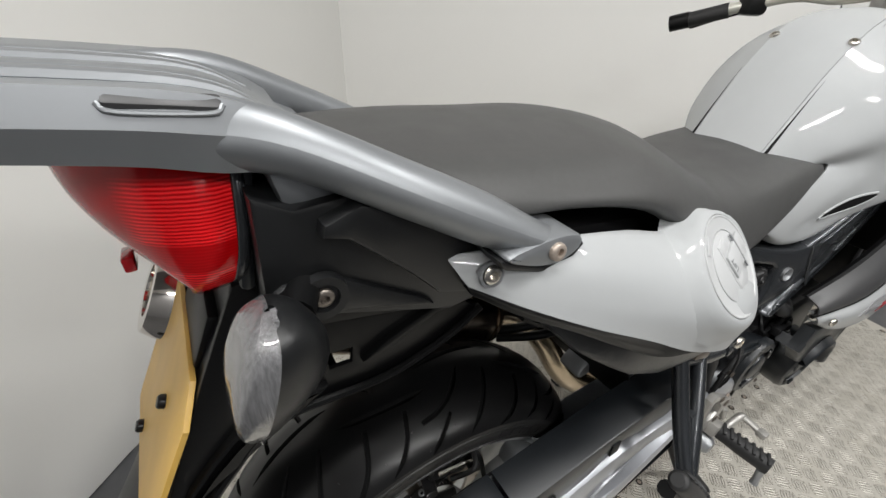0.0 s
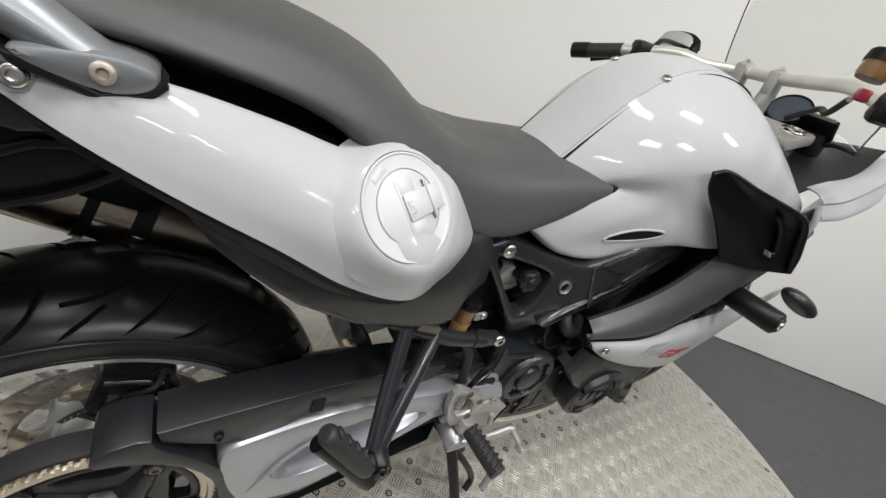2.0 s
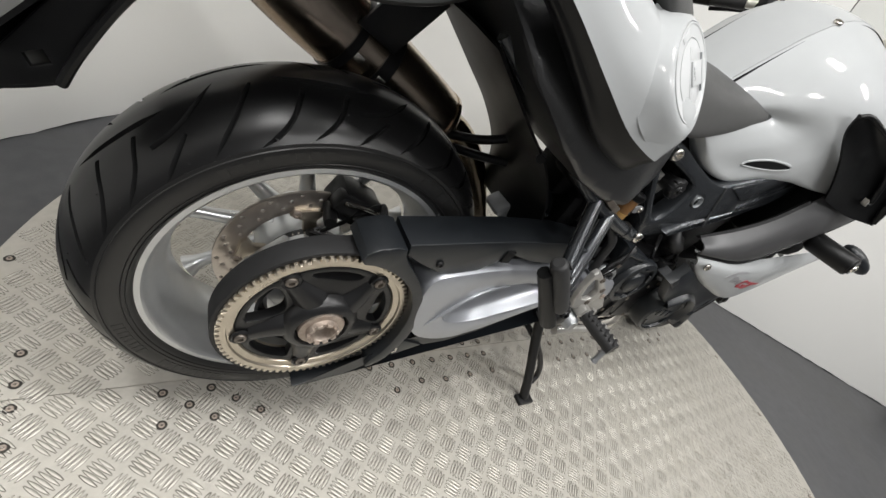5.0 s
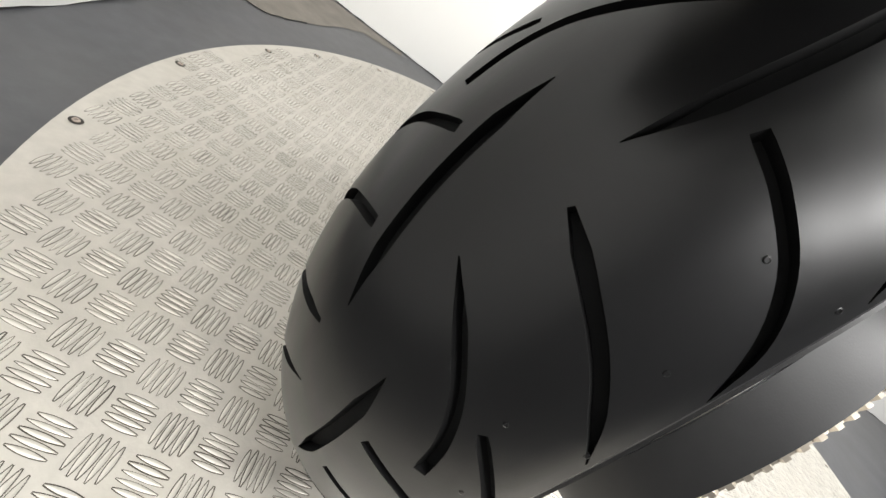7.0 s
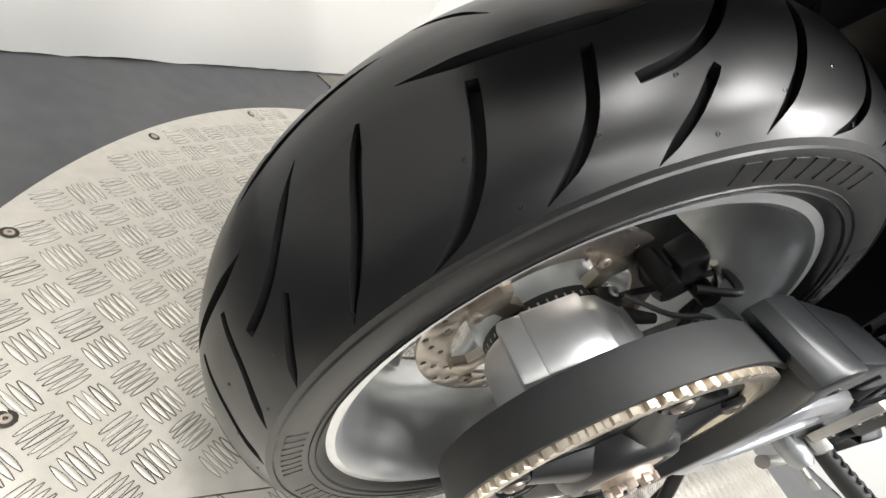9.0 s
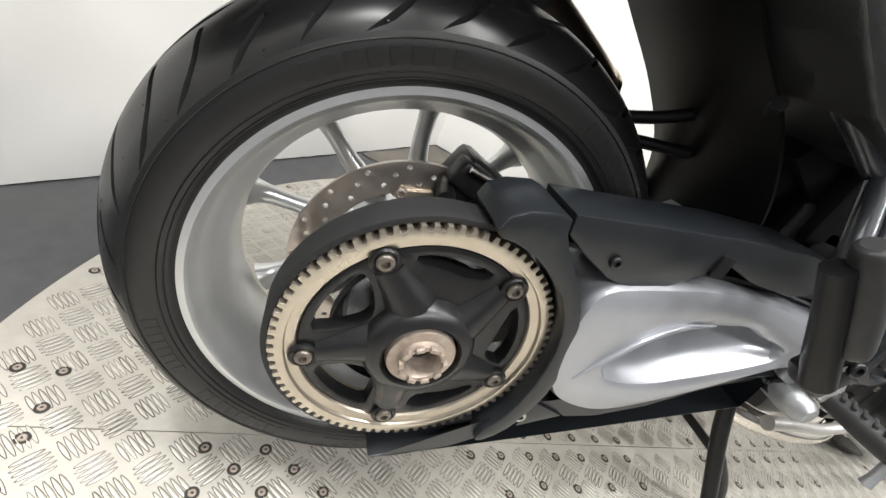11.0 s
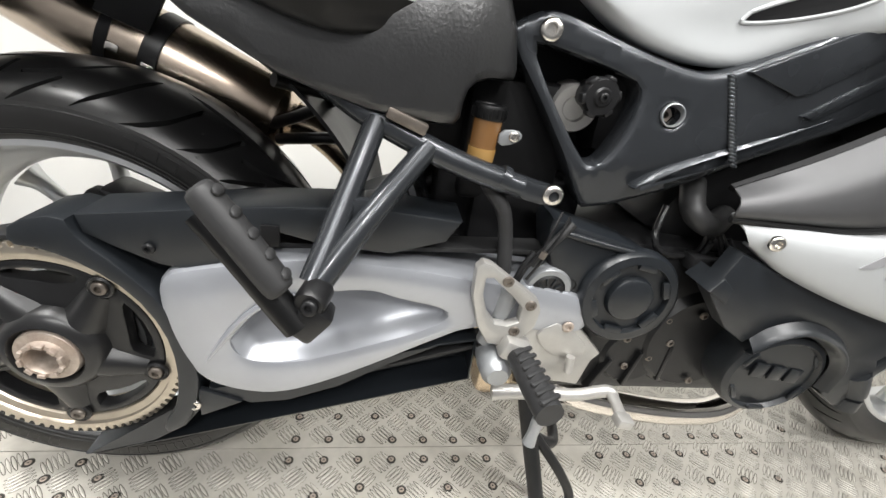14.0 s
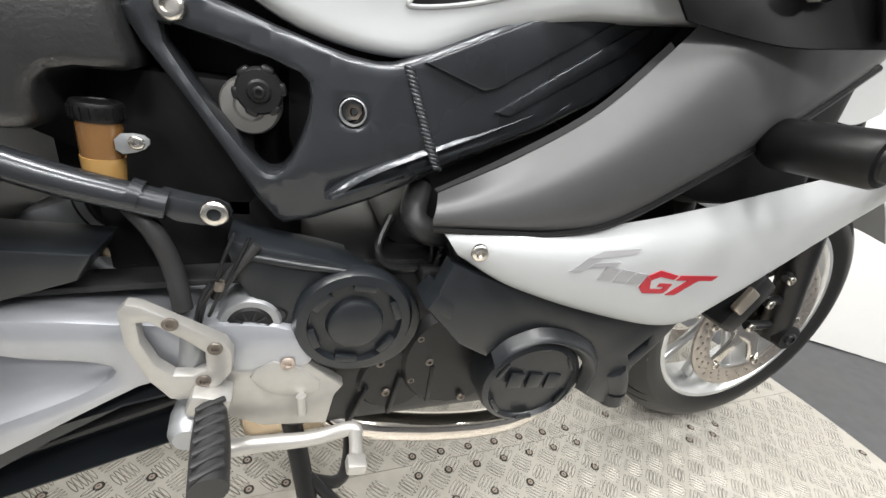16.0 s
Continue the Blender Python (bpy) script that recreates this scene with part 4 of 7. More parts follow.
# heel guard, hanger plate, rider's footrest, brake lever
hang = part("footrest_hanger", plate([(0.50, 0.402), (0.540, 0.394), (0.566, 0.398), (0.581, 0.409), (0.596, 0.400), (0.645, 0.350), (0.636, 0.338), (0.628, 0.296), (0.60, 0.300), (0.560, 0.305), (0.52, 0.33), (0.50, 0.36)], -0.176, -0.160, 0.004), "cast", bike, "bead-blasted aluminium footrest hanger")
part("hanger_ridge", plate([(0.548, 0.384), (0.581, 0.402), (0.632, 0.352), (0.585, 0.345), (0.56, 0.36)], -0.180, -0.17, 0.003, smooth=1), "cast", hang)
part("heel_guard", plate([(0.457, 0.474), (0.464, 0.482), (0.474, 0.479), (0.534, 0.438), (0.540, 0.425), (0.538, 0.402), (0.528, 0.388), (0.505, 0.372), (0.485, 0.376), (0.470, 0.40), (0.458, 0.44)], -0.196, -0.184, 0.003,
                         [[(0.470, 0.462), (0.478, 0.463), (0.505, 0.440), (0.517, 0.427), (0.517, 0.408), (0.505, 0.402), (0.490, 0.404), (0.478, 0.418), (0.470, 0.442)]]), "cast", hang, "pierced aluminium heel guard")
for c, r in (((0.494, -0.197, 0.461), 0.0065), ((0.526, -0.197, 0.432), 0.0065), ((0.514, -0.197, 0.396), 0.0065), ((0.587, -0.18, 0.393), 0.0075)):
    bolt(hang, c, r, name="hanger_bolt", material="boltdark" if r < 0.007 else "rusty", h=0.3)
part("master_cylinder", tube([(0.492, -0.17, 0.36), (0.502, -0.172, 0.41), (0.506, -0.172, 0.44)], 0.0125, 16), "casting", bike, "aluminium rear brake master cylinder")
part("cylinder_boot", tube([(0.49, -0.17, 0.335), (0.491, -0.17, 0.358)], 0.009, 12), "engine", bike)
part("swingarm_pivot", lathe([(0.03, 0.03), (0.03, -0.002), (0.027, -0.006), (0.021, -0.006), (0.021, 0.0), (0, 0.0)], (0.553, -0.165, 0.437), (0, 1, 0), 30), "casting", bike)
part("pivot_cap", lathe([(0.021, 0), (0.021, -0.005), (0.018, -0.007), (0.006, -0.006), (0, -0.006)], (0.553, -0.165, 0.437), (0, 1, 0), 30), "engine", bike)
for k in range(10):
    a = radians(36 * k)
    part("cap_fin", box((0.553 + 0.0125 * math.cos(a), -0.172, 0.437 + 0.0125 * math.sin(a)), (0.010, 0.003, 0.0022), 0.0006, (0, -36 * k, 0)), "greypl", bike)
pegr = part("rider_footrest", tube([(0.520, -0.208, 0.372), (0.526, -0.25, 0.371), (0.531, -0.293, 0.370)], [0.0130, 0.0155, 0.0150], 16), "rubber2", bike, "black rubber rider footrest with ribs")
for k in range(7):
    q = k / 6
    part("peg_rib", box((0.522 + 0.008 * q, -0.216 - 0.07 * q, 0.3845), (0.026, 0.006, 0.005), 0.002, (0, 0, 28)), "rubber2", pegr)
part("footrest_bracket", box((0.518, -0.197, 0.374), (0.036, 0.03, 0.026), 0.005, (0, 20, 0)), "cast", pegr)
part("footrest_hanger_tip", lathe([(0, 0), (0.0065, 0.002), (0.0055, 0.022), (0.007, 0.034), (0, 0.037)], (0.525, -0.286, 0.360), (-0.15, -0.1, -1), 12), "casting", pegr)
lev = part("brake_lever", tube([(0.5070, -0.1920, 0.2970), (0.5550, -0.1960, 0.3020), (0.6130, -0.1990, 0.3020), (0.652, -0.203, 0.314), (0.661, -0.210, 0.309)], [0.010, 0.0085, 0.0075, 0.0075, 0.006], 12, flat=1.15), "cast", bike, "cast aluminium rear brake lever")
part("lever_toe", tube([(0.657, -0.204, 0.3135), (0.6555, -0.225, 0.3125), (0.6525, -0.250, 0.310)], [0.0078, 0.0072, 0.0075], 12, flat=0.8), "cast", lev)
part("toe_pad", box((0.653, -0.246, 0.311), (0.020, 0.018, 0.013), 0.003, (0, 10, 0)), "cast", lev)
part("lever_link", tube([(0.600, -0.185, 0.352), (0.601, -0.188, 0.330)], 0.0055, 12), "cast", lev)
part("lever_pivot", lathe([(0, -0.028), (0.012, -0.028), (0.018, -0.02), (0.02, 0.0), (0.018, 0.03), (0, 0.03)], (0.50, -0.19, 0.345), (0, 1, 0), 20), "casting", lev)

# frame plate with its triangular opening, and the frame tube
fw_ = lambda x, z: max(-0.045, -0.16 * (x - 0.466) + 0.107 * (z - 0.701))
BORE = [(0.642 + 0.0112 * math.cos(radians(20 * k)), 0.644 + 0.0112 * math.sin(radians(20 * k))) for k in range(18)]
frame_main = part("frame", gridded(plate([(0.463, 0.697), (0.472, 0.708), (0.500, 0.722), (0.523, 0.720), (0.597, 0.698), (0.654, 0.686), (0.685, 0.690), (0.78, 0.740), (0.87, 0.785), (0.96, 0.80), (0.96, 0.745), (0.86, 0.66), (0.735, 0.600), (0.685, 0.570), (0.587, 0.527), (0.571, 0.540), (0.529, 0.610)], -0.117, -0.085, 0.006,
                                 [[(0.490, 0.691), (0.512, 0.690), (0.594, 0.672), (0.608, 0.659), (0.604, 0.626), (0.587, 0.588), (0.574, 0.582), (0.562, 0.588), (0.521, 0.641)], BORE], smooth=1, warp=fw_), 0.012, lambda x, z: 0.30 * max(0.0, 0.59 + 0.33 * (x - 0.61) - z)), "gloss", bike, "gloss black bridge frame with a triangular opening")
part("frame_inset", plate([(0.700, 0.693), (0.80, 0.745), (0.885, 0.790), (0.905, 0.788), (0.905, 0.770), (0.85, 0.733), (0.768, 0.680), (0.755, 0.677)], -0.1215, -0.110, 0.0025, warp=fw_), "gloss", frame_main, "raised panel on the frame beam")
part("frame_ridge", plate([(0.772, 0.660), (0.788, 0.657), (0.92, 0.743), (0.925, 0.757), (0.90, 0.750)], -0.1205, -0.110, 0.002, warp=fw_), "gloss", frame_main)
part("frame_crease", gridded(plate([(0.615, 0.563), (0.64, 0.570), (0.70, 0.592), (0.76, 0.620), (0.86, 0.670), (0.86, 0.690), (0.76, 0.642), (0.70, 0.616), (0.66, 0.598), (0.632, 0.580)], -0.166, -0.14, 0.006, smooth=2), 0.012, lambda x, z: 6.0 * abs(z - 0.583 - 0.43 * (x - 0.665)) ** 1.7), "gloss", frame_main)
for k in range(24):
    q = k / 23
    part("weld_bead", blob((0.6885 + 0.033 * q, -0.1535 - 0.0095 * q, 0.686 - 0.083 * q), (0.0066, 0.0034, 0.0030), (0, 22, 0), 8), "gloss", frame_main)
bolt(frame_main, (0.504, -0.126, 0.704), 0.0115, (-0.16, -1, 0.1), name="frame_bolt")
part("frame_hole", lathe([(0.0122, 0.003), (0.0120, -0.0012), (0.0110, -0.0018), (0.0104, -0.0008), (0.0102, 0.026), (0, 0.026)], (0.642, -0.152, 0.644), (0.15, 1, -0.1), 28), "casting", frame_main, "bare metal bored hole in the frame")
part("hole_socket", lathe([(0.0075, 0.006), (0.0075, 0.0), (0.004, 0.0), (0.003, 0.006)], (0.645, -0.134, 0.642), (0.15, 1, -0.1), 6), "rusty", frame_main)
knob = part("preload_knob", lathe([(0, -0.018), (0.008, -0.018), (0.010, -0.0155), (0.017, -0.015), (0.019, -0.012), (0.019, 0.0), (0.016, 0.006), (0.014, 0.03), (0, 0.03)], (0.566, -0.128, 0.651), (0, 1, 0), 32), "engine", bike, "black ribbed suspension preload knob")
for k in range(6):
    a = radians(60 * k + 10)
    part("knob_lobe", box((0.566 + 0.018 * math.cos(a), -0.136, 0.651 + 0.018 * math.sin(a)), (0.007, 0.014, 0.011), 0.003, (0, -60 * k - 10, 0)), "engine", knob)
bolt(knob, (0.566, -0.147, 0.651), 0.005, name="knob_screw", material="engine")
part("shock_reservoir", lathe([(0, -0.006), (0.012, -0.006), (0.014, -0.009), (0.024, -0.009), (0.026, -0.006), (0.026, 0.03), (0, 0.03)], (0.556, -0.100, 0.634), (0.1, 1, 0.05), 32), "cast", bike, "bright round suspension housing")
# plain near-black boxes added to fill see-through gaps, standing in for shaded depth
part("gap_filler_rear", box((0.44, -0.02, 0.60), (0.12, 0.08, 0.12), 0.01), "dark", bike)
part("gap_filler_low", box((0.53, -0.05, 0.48), (0.14, 0.10, 0.14), 0.012), "dark", bike)
part("gap_filler_mid", box((0.465, -0.045, 0.50), (0.10, 0.08, 0.12), 0.01), "dark", bike)
part("gap_filler_high", box((0.50, -0.05, 0.585), (0.12, 0.10, 0.14), 0.01), "dark", bike)
part("frame_filler", box((0.56, -0.05, 0.64), (0.18, 0.03, 0.18), 0.01), "dark", bike)

# brake fluid pot
PC = (0.453, -0.146, 0.620)
pot = part("brake_fluid_pot", lathe([(0, -0.056), (0.0125, -0.056), (0.0138, -0.050), (0.0145, -0.02), (0.015, 0.0), (0, 0.0)], PC, (0.05, 0, 1), 26), "amber", bike, "amber translucent brake fluid pot with a black cap")
part("pot_fluid", lathe([(0, -0.057), (0.0128, -0.057), (0.0142, -0.050), (0.0149, -0.030), (0, -0.030)], PC, (0.05, 0, 1), 26), "fluid", pot)
part("pot_cap", lathe([(0.0162, -0.002), (0.0172, 0.0), (0.0172, 0.009), (0.016, 0.0115), (0.012, 0.0118), (0.0115, 0.0108), (0, 0.011)], PC, (0.05, 0, 1), 26), "plastic2", pot, "black ribbed cap")
for k in range(20):
    a = radians(18 * k)
    part("cap_rib", box((PC[0] + 0.0172 * math.cos(a), PC[1] + 0.0172 * math.sin(a), PC[2] + 0.0045), (0.0016, 0.002, 0.0085), 0, (0, 0, 18 * k)), "plastic2", pot)
part("pot_bracket", plate([(0.464, 0.610), (0.482, 0.612), (0.489, 0.606), (0.482, 0.598), (0.464, 0.594)], -0.158, -0.155, 0.001, smooth=1), "casting", pot)
bolt(pot, (0.479, -0.159, 0.605), 0.0055, name="bracket_screw")
part("pot_hose", tube([(0.453, -0.146, 0.578), (0.462, -0.150, 0.555), (0.482, -0.16, 0.53), (0.492, -0.16, 0.495), (0.497, -0.165, 0.455)], 0.0085, 12), "rubber2", bike, "black rubber brake fluid hose")
part("clutch_cable", tube([(0.525, -0.17, 0.47), (0.54, -0.172, 0.495), (0.562, -0.168, 0.522)], 0.005, 10), "rubber2", bike)
part("lever_rod", tube([(0.508, -0.172, 0.44), (0.516, -0.174, 0.47), (0.525, -0.172, 0.486)], 0.004, 10), "engine", bike)

# engine: front belt cover, clutch cover, block
cov = part("front_belt_cover", plate([(0.532, 0.530), (0.555, 0.522), (0.640, 0.503), (0.70, 0.478), (0.725, 0.45), (0.730, 0.415), (0.712, 0.380), (0.68, 0.364), (0.648, 0.364), (0.62, 0.380), (0.594, 0.405), (0.548, 0.465)], -0.168, -0.12, 0.007, smooth=1), "greypl", bike, "satin dark grey front belt cover")
part("cover_dome", lathe([(0.062, 0.006), (0.062, -0.004), (0.058, -0.010), (0.0485, -0.0115), (0.0465, -0.0045), (0.030, -0.0045), (0.0275, -0.0115), (0.024, -0.0135), (0, -0.0140)], (0.653, -0.170, 0.437), (0, 1, 0), 48), "greypl", cov)
for k in range(6):
    a = radians(60 * k + 20)
    part("cover_pad", box((0.653 + 0.0445 * math.cos(a), -0.1785, 0.437 + 0.0445 * math.sin(a)), (0.009, 0.006, 0.024), 0.002, (0, -60 * k - 20, 0)), "greypl", cov)
part("cover_hole", lathe([(0.008, -0.001), (0.0065, 0.0), (0.0065, 0.004), (0, 0.004)], (0.579, -0.1685, 0.445), (0, 1, 0), 20), "dark", cov)
part("cover_ridge", tube([(0.55, -0.168, 0.512), (0.60, -0.170, 0.502), (0.66, -0.170, 0.490), (0.70, -0.167, 0.468)], 0.004, 10), "greypl", cov)
cl = part("clutch_cover", lathe([(0.068, 0.05), (0.068, 0.0), (0.065, -0.008), (0.0585, -0.0115), (0.0555, -0.0055), (0, -0.0075)], (0.873, -0.197, 0.350), (0.06, 1, 0.06), 56), "greypl", bike, "round dark clutch cover with raised lettering")
for k in range(6):
    a = radians(60 * k + 30)
    part("cover_pad", box((0.873 + 0.0545 * math.cos(a), -0.2065, 0.350 + 0.0545 * math.sin(a)), (0.006, 0.005, 0.024), 0.002, (0, -60 * k - 30, 0)), "greypl", cl)
for k in range(3):
    part("raised_mark", box((0.846 + 0.027 * k, -0.2065, 0.360 - 0.004 * k), (0.020, 0.004, 0.022), 0.0015, (0, 8, 0)), "greypl", cl)
part("engine_block", box((0.78, -0.02, 0.38), (0.42, 0.26, 0.24), 0.02), "engine", bike, "black painted engine block with bolts and ribs")
part("engine_case", lathe([(0.08, 0.05), (0.08, -0.01), (0.07, -0.02), (0, -0.02)], (0.79, -0.14, 0.36), (0, 1, 0), 40), "engine", bike)
part("engine_case", lathe([(0.05, 0.05), (0.05, -0.012), (0.042, -0.02), (0, -0.02)], (0.71, -0.135, 0.33), (0, 1, 0), 36), "engine", bike)
part("cylinder_block", box((0.82, 0.0, 0.56), (0.20, 0.24, 0.22), 0.02, (0, 25, 0)), "engine", bike)
random.seed(7)
for c in ((0.735, -0.158, 0.395), (0.75, -0.16, 0.36), (0.73, -0.158, 0.332), (0.70, -0.157, 0.315), (0.80, -0.165, 0.30), (0.775, -0.165, 0.41), (0.69, -0.155, 0.36), (0.81, -0.163, 0.42)):
    bolt(bike, c, 0.0055, name="engine_bolt", material="boltdark")
for k in range(3):
    part("case_rib", box((0.665 + 0.045 * k, -0.152, 0.30 + 0.012 * (k % 3)), (0.006, 0.02, 0.06), 0.002, (0, 20 - 10 * k, 0)), "engine", bike)
part("wiring_plug", box((0.745, -0.16, 0.485), (0.05, 0.025, 0.02), 0.004), "engine", bike)
part("coolant_hose", tube([(0.72, -0.12, 0.57), (0.71, -0.15, 0.545), (0.735, -0.155, 0.53), (0.77, -0.13, 0.535)], 0.014, 14), "rubber2", bike)
part("wiring", tube([(0.69, -0.13, 0.54), (0.675, -0.15, 0.51), (0.69, -0.155, 0.49), (0.74, -0.15, 0.488)], 0.004, 8), "engine", bike)
for pts_ in ([(0.545, -0.170, 0.535), (0.536, -0.178, 0.515), (0.528, -0.180, 0.49), (0.517, -0.178, 0.468), (0.512, -0.176, 0.445)], [(0.556, -0.168, 0.53), (0.544, -0.177, 0.505), (0.530, -0.181, 0.478), (0.52, -0.178, 0.455)]):
    part("thin_lead", tube(pts_, 0.0017, 6, 5), "engine", bike)
part("lead_clip", lathe([(0.0045, -0.004), (0.0045, 0.004), (0.002, 0.004), (0.002, -0.004)], (0.531, -0.180, 0.488), (0.3, 0, 1), 12, True), "boltdark", bike)
random.seed(12)
for k in range(7):
    q0 = Vector((0.715 + 0.014 * k, -0.150 - 0.004 * random.random(), 0.545 - 0.010 * k + 0.01 * random.random()))
    part("wiring", tube([q0, q0 + Vector((0.012, -0.010, -0.022)), q0 + Vector((0.004 + 0.02 * random.random(), -0.006, -0.05)), q0 + Vector((0.02, 0.02, -0.085))], 0.0022 + 0.0018 * random.random(), 8, 4), "engine", bike)
part("connector", box((0.757, -0.166, 0.470), (0.036, 0.018, 0.015), 0.003, (0, 12, 0)), "engine", bike, "black wiring connector")
for k in range(3):
    part("connector_rib", box((0.748 + 0.009 * k, -0.1755, 0.470 - 0.002 * k), (0.002, 0.003, 0.012), 0.0005, (0, 12, 0)), "casting", bike)
part("exhaust_header", tube([(0.60, -0.02, 0.22), (0.66, -0.085, 0.203), (0.76, -0.10, 0.183), (0.88, -0.10, 0.167), (0.97, -0.09, 0.17), (1.03, -0.06, 0.20), (1.07, 0.0, 0.27)], 0.022, 20, 6), "chrome", bike, "polished stainless exhaust header pipe")
part("collector_box", box((0.62, 0.02, 0.21), (0.20, 0.2, 0.08), 0.02), "pipe", bike)

# centre stand
for s in (-1, 1):
    part("centre_stand_leg", tube([(0.585, s * 0.10, 0.255), (0.60, s * 0.13, 0.18), (0.622, s * 0.185, 0.07), (0.630, s * 0.212, 0.012)], [0.013, 0.013, 0.012, 0.013], 14), "engine", bike, "black tubular centre stand leg")
    part("stand_foot", box((0.632, s * 0.216, 0.006), (0.05, 0.03, 0.012), 0.003), "engine", bike)
part("stand_bar", tube([(0.60, -0.14, 0.16), (0.66, -0.12, 0.12), (0.68, 0.0, 0.11), (0.66, 0.12, 0.12)], 0.009, 12), "engine", bike)
part("stand_tang", tube([(0.602, -0.135, 0.17), (0.66, -0.16, 0.10), (0.69, -0.17, 0.045), (0.675, -0.18, 0.02)], 0.008, 12), "engine", bike)

# silencer and link pipe on the far side
sil = part("silencer", tube([(0.215, 0.10, 0.545), (0.19, 0.10, 0.553), (0.10, 0.102, 0.588), (-0.05, 0.108, 0.650), (-0.15, 0.115, 0.700), (-0.225, 0.12, 0.742)], [0.034, 0.050, 0.055, 0.057, 0.056, 0.052], 30, 6), "sil", bike, "brushed dark stainless silencer")
part("silencer_strap", tube([(0.035, 0.104, 0.614), (0.055, 0.104, 0.606)], 0.0585, 30), "engine", sil)
part("silencer_strap", tube([(-0.012, 0.106, 0.633), (0.0, 0.106, 0.628)], 0.0585, 30), "engine", sil)
part("strap_bolt", box((0.005, 0.052, 0.62), (0.016, 0.01, 0.012), 0.002, (0, 22, 0)), "steel", sil)
part("strap_bolt", box((0.043, 0.05, 0.60), (0.016, 0.01, 0.012), 0.002, (0, 22, 0)), "steel", sil)
part("silencer_end", lathe([(0.052, 0.0), (0.050, 0.014), (0.044, 0.028), (0.028, 0.028), (0.026, 0.0), (0, -0.02)], (-0.223, 0.12, 0.741), (-0.88, 0.03, 0.48), 36), "chrome", sil, "polished silencer end cap")
part("silencer_band", tube([(0.193, 0.10, 0.551), (0.186, 0.10, 0.554)], 0.0525, 30), "sil", sil)
part("link_pipe", tube([(0.20, 0.10, 0.553), (0.25, 0.098, 0.535), (0.305, 0.09, 0.49), (0.345, 0.075, 0.43), (0.40, 0.05, 0.33), (0.50, 0.03, 0.24)], 0.026, 20, 6), "pipe", bike, "heat-tinted exhaust link pipe")
part("silencer_hanger", plate([(-0.01, 0.66), (0.05, 0.64), (0.12, 0.76), (0.06, 0.78)], 0.05, 0.056, 0.002), "engine", bike)

# shock linkage
part("shock_lug", plate([(0.305, 0.475), (0.33, 0.495), (0.375, 0.515), (0.405, 0.52), (0.41, 0.48), (0.345, 0.462), (0.31, 0.46)], -0.045, 0.0, 0.006, smooth=1), "casting", bike, "grey forged shock absorber lug")
part("shock_body", tube([(0.385, -0.02, 0.50), (0.46, -0.02, 0.53), (0.55, -0.01, 0.57)], 0.03, 20), "engine", bike)
for k in range(6):
    part("spring_coil", lathe([(0.04, -0.005), (0.045, 0), (0.04, 0.005), (0.035, 0)], (0.405 + 0.024 * k, -0.02, 0.508 + 0.0095 * k), (0.93, 0.03, 0.37), 28, True), "gloss", bike)
part("shock_disc", lathe([(0.0, -0.004), (0.03, -0.004), (0.032, 0.004), (0, 0.004)], (0.39, -0.02, 0.502), (0.93, 0.03, 0.37), 28), "casting", bike)
part("rear_bracket", tube([(0.19, 0.06, 0.545), (0.24, 0.02, 0.57), (0.29, 0.0, 0.60)], 0.008, 12), "engine", bike)
part("rear_bracket", tube([(0.20, 0.06, 0.525), (0.25, 0.02, 0.54), (0.30, 0.0, 0.55)], 0.008, 12), "engine", bike)

# plastic fuel tank under the seat, and the inner mudguard behind the engine
part("fuel_tank", gridded(plate([(0.01, 0.838), (0.06, 0.785), (0.12, 0.722), (0.19, 0.672), (0.26, 0.636), (0.335, 0.616), (0.405, 0.6095), (0.417, 0.610), (0.4225, 0.617), (0.4235, 0.632), (0.427, 0.643), (0.434, 0.650), (0.446, 0.6535), (0.470, 0.6535), (0.476, 0.656), (0.4775, 0.664),
                                (0.470, 0.70), (0.455, 0.735), (0.445, 0.745), (0.39, 0.75), (0.25, 0.79), (0.1, 0.845)], -0.178, 0.10, 0.008), 0.014,
                   lambda x, z: 1.9 * max(0.0, 0.20 - x) ** 2 + 3.2 * max(0.0, x - 0.36) ** 2 + 2.4 * max(0.0, z - 0.655) ** 2 + 2.0 * max(0.0, 0.64 - z) ** 2), "tankpl", bike, "black grained plastic fuel tank under the seat")
# added near-black filler under the tank
part("tank_filler", box((0.43, -0.05, 0.615), (0.10, 0.05, 0.10), 0.012, (0, 25, 0)), "dark", bike)
part("inner_mudguard", skin([[(0.10, -0.09, 0.73), (0.20, -0.10, 0.66), (0.27, -0.11, 0.61), (0.325, -0.115, 0.54), (0.35, -0.115, 0.46)], [(0.09, -0.03, 0.735), (0.19, -0.03, 0.665), (0.265, -0.03, 0.605), (0.315, -0.03, 0.54), (0.335, -0.03, 0.47)],
                             [(0.09, 0.04, 0.735), (0.19, 0.04, 0.665), (0.265, 0.04, 0.605), (0.315, 0.04, 0.54), (0.335, 0.04, 0.47)], [(0.10, 0.10, 0.73), (0.20, 0.10, 0.66), (0.275, 0.10, 0.605), (0.33, 0.09, 0.54), (0.355, 0.085, 0.46)]], 5, 5, 0.004), "plastic2", bike, "black inner mudguard panel")
part("tank_ridge", tube([(0.24, -0.112, 0.625), (0.29, -0.06, 0.61), (0.30, 0.0, 0.60)], 0.007, 10), "plastic2", bike)

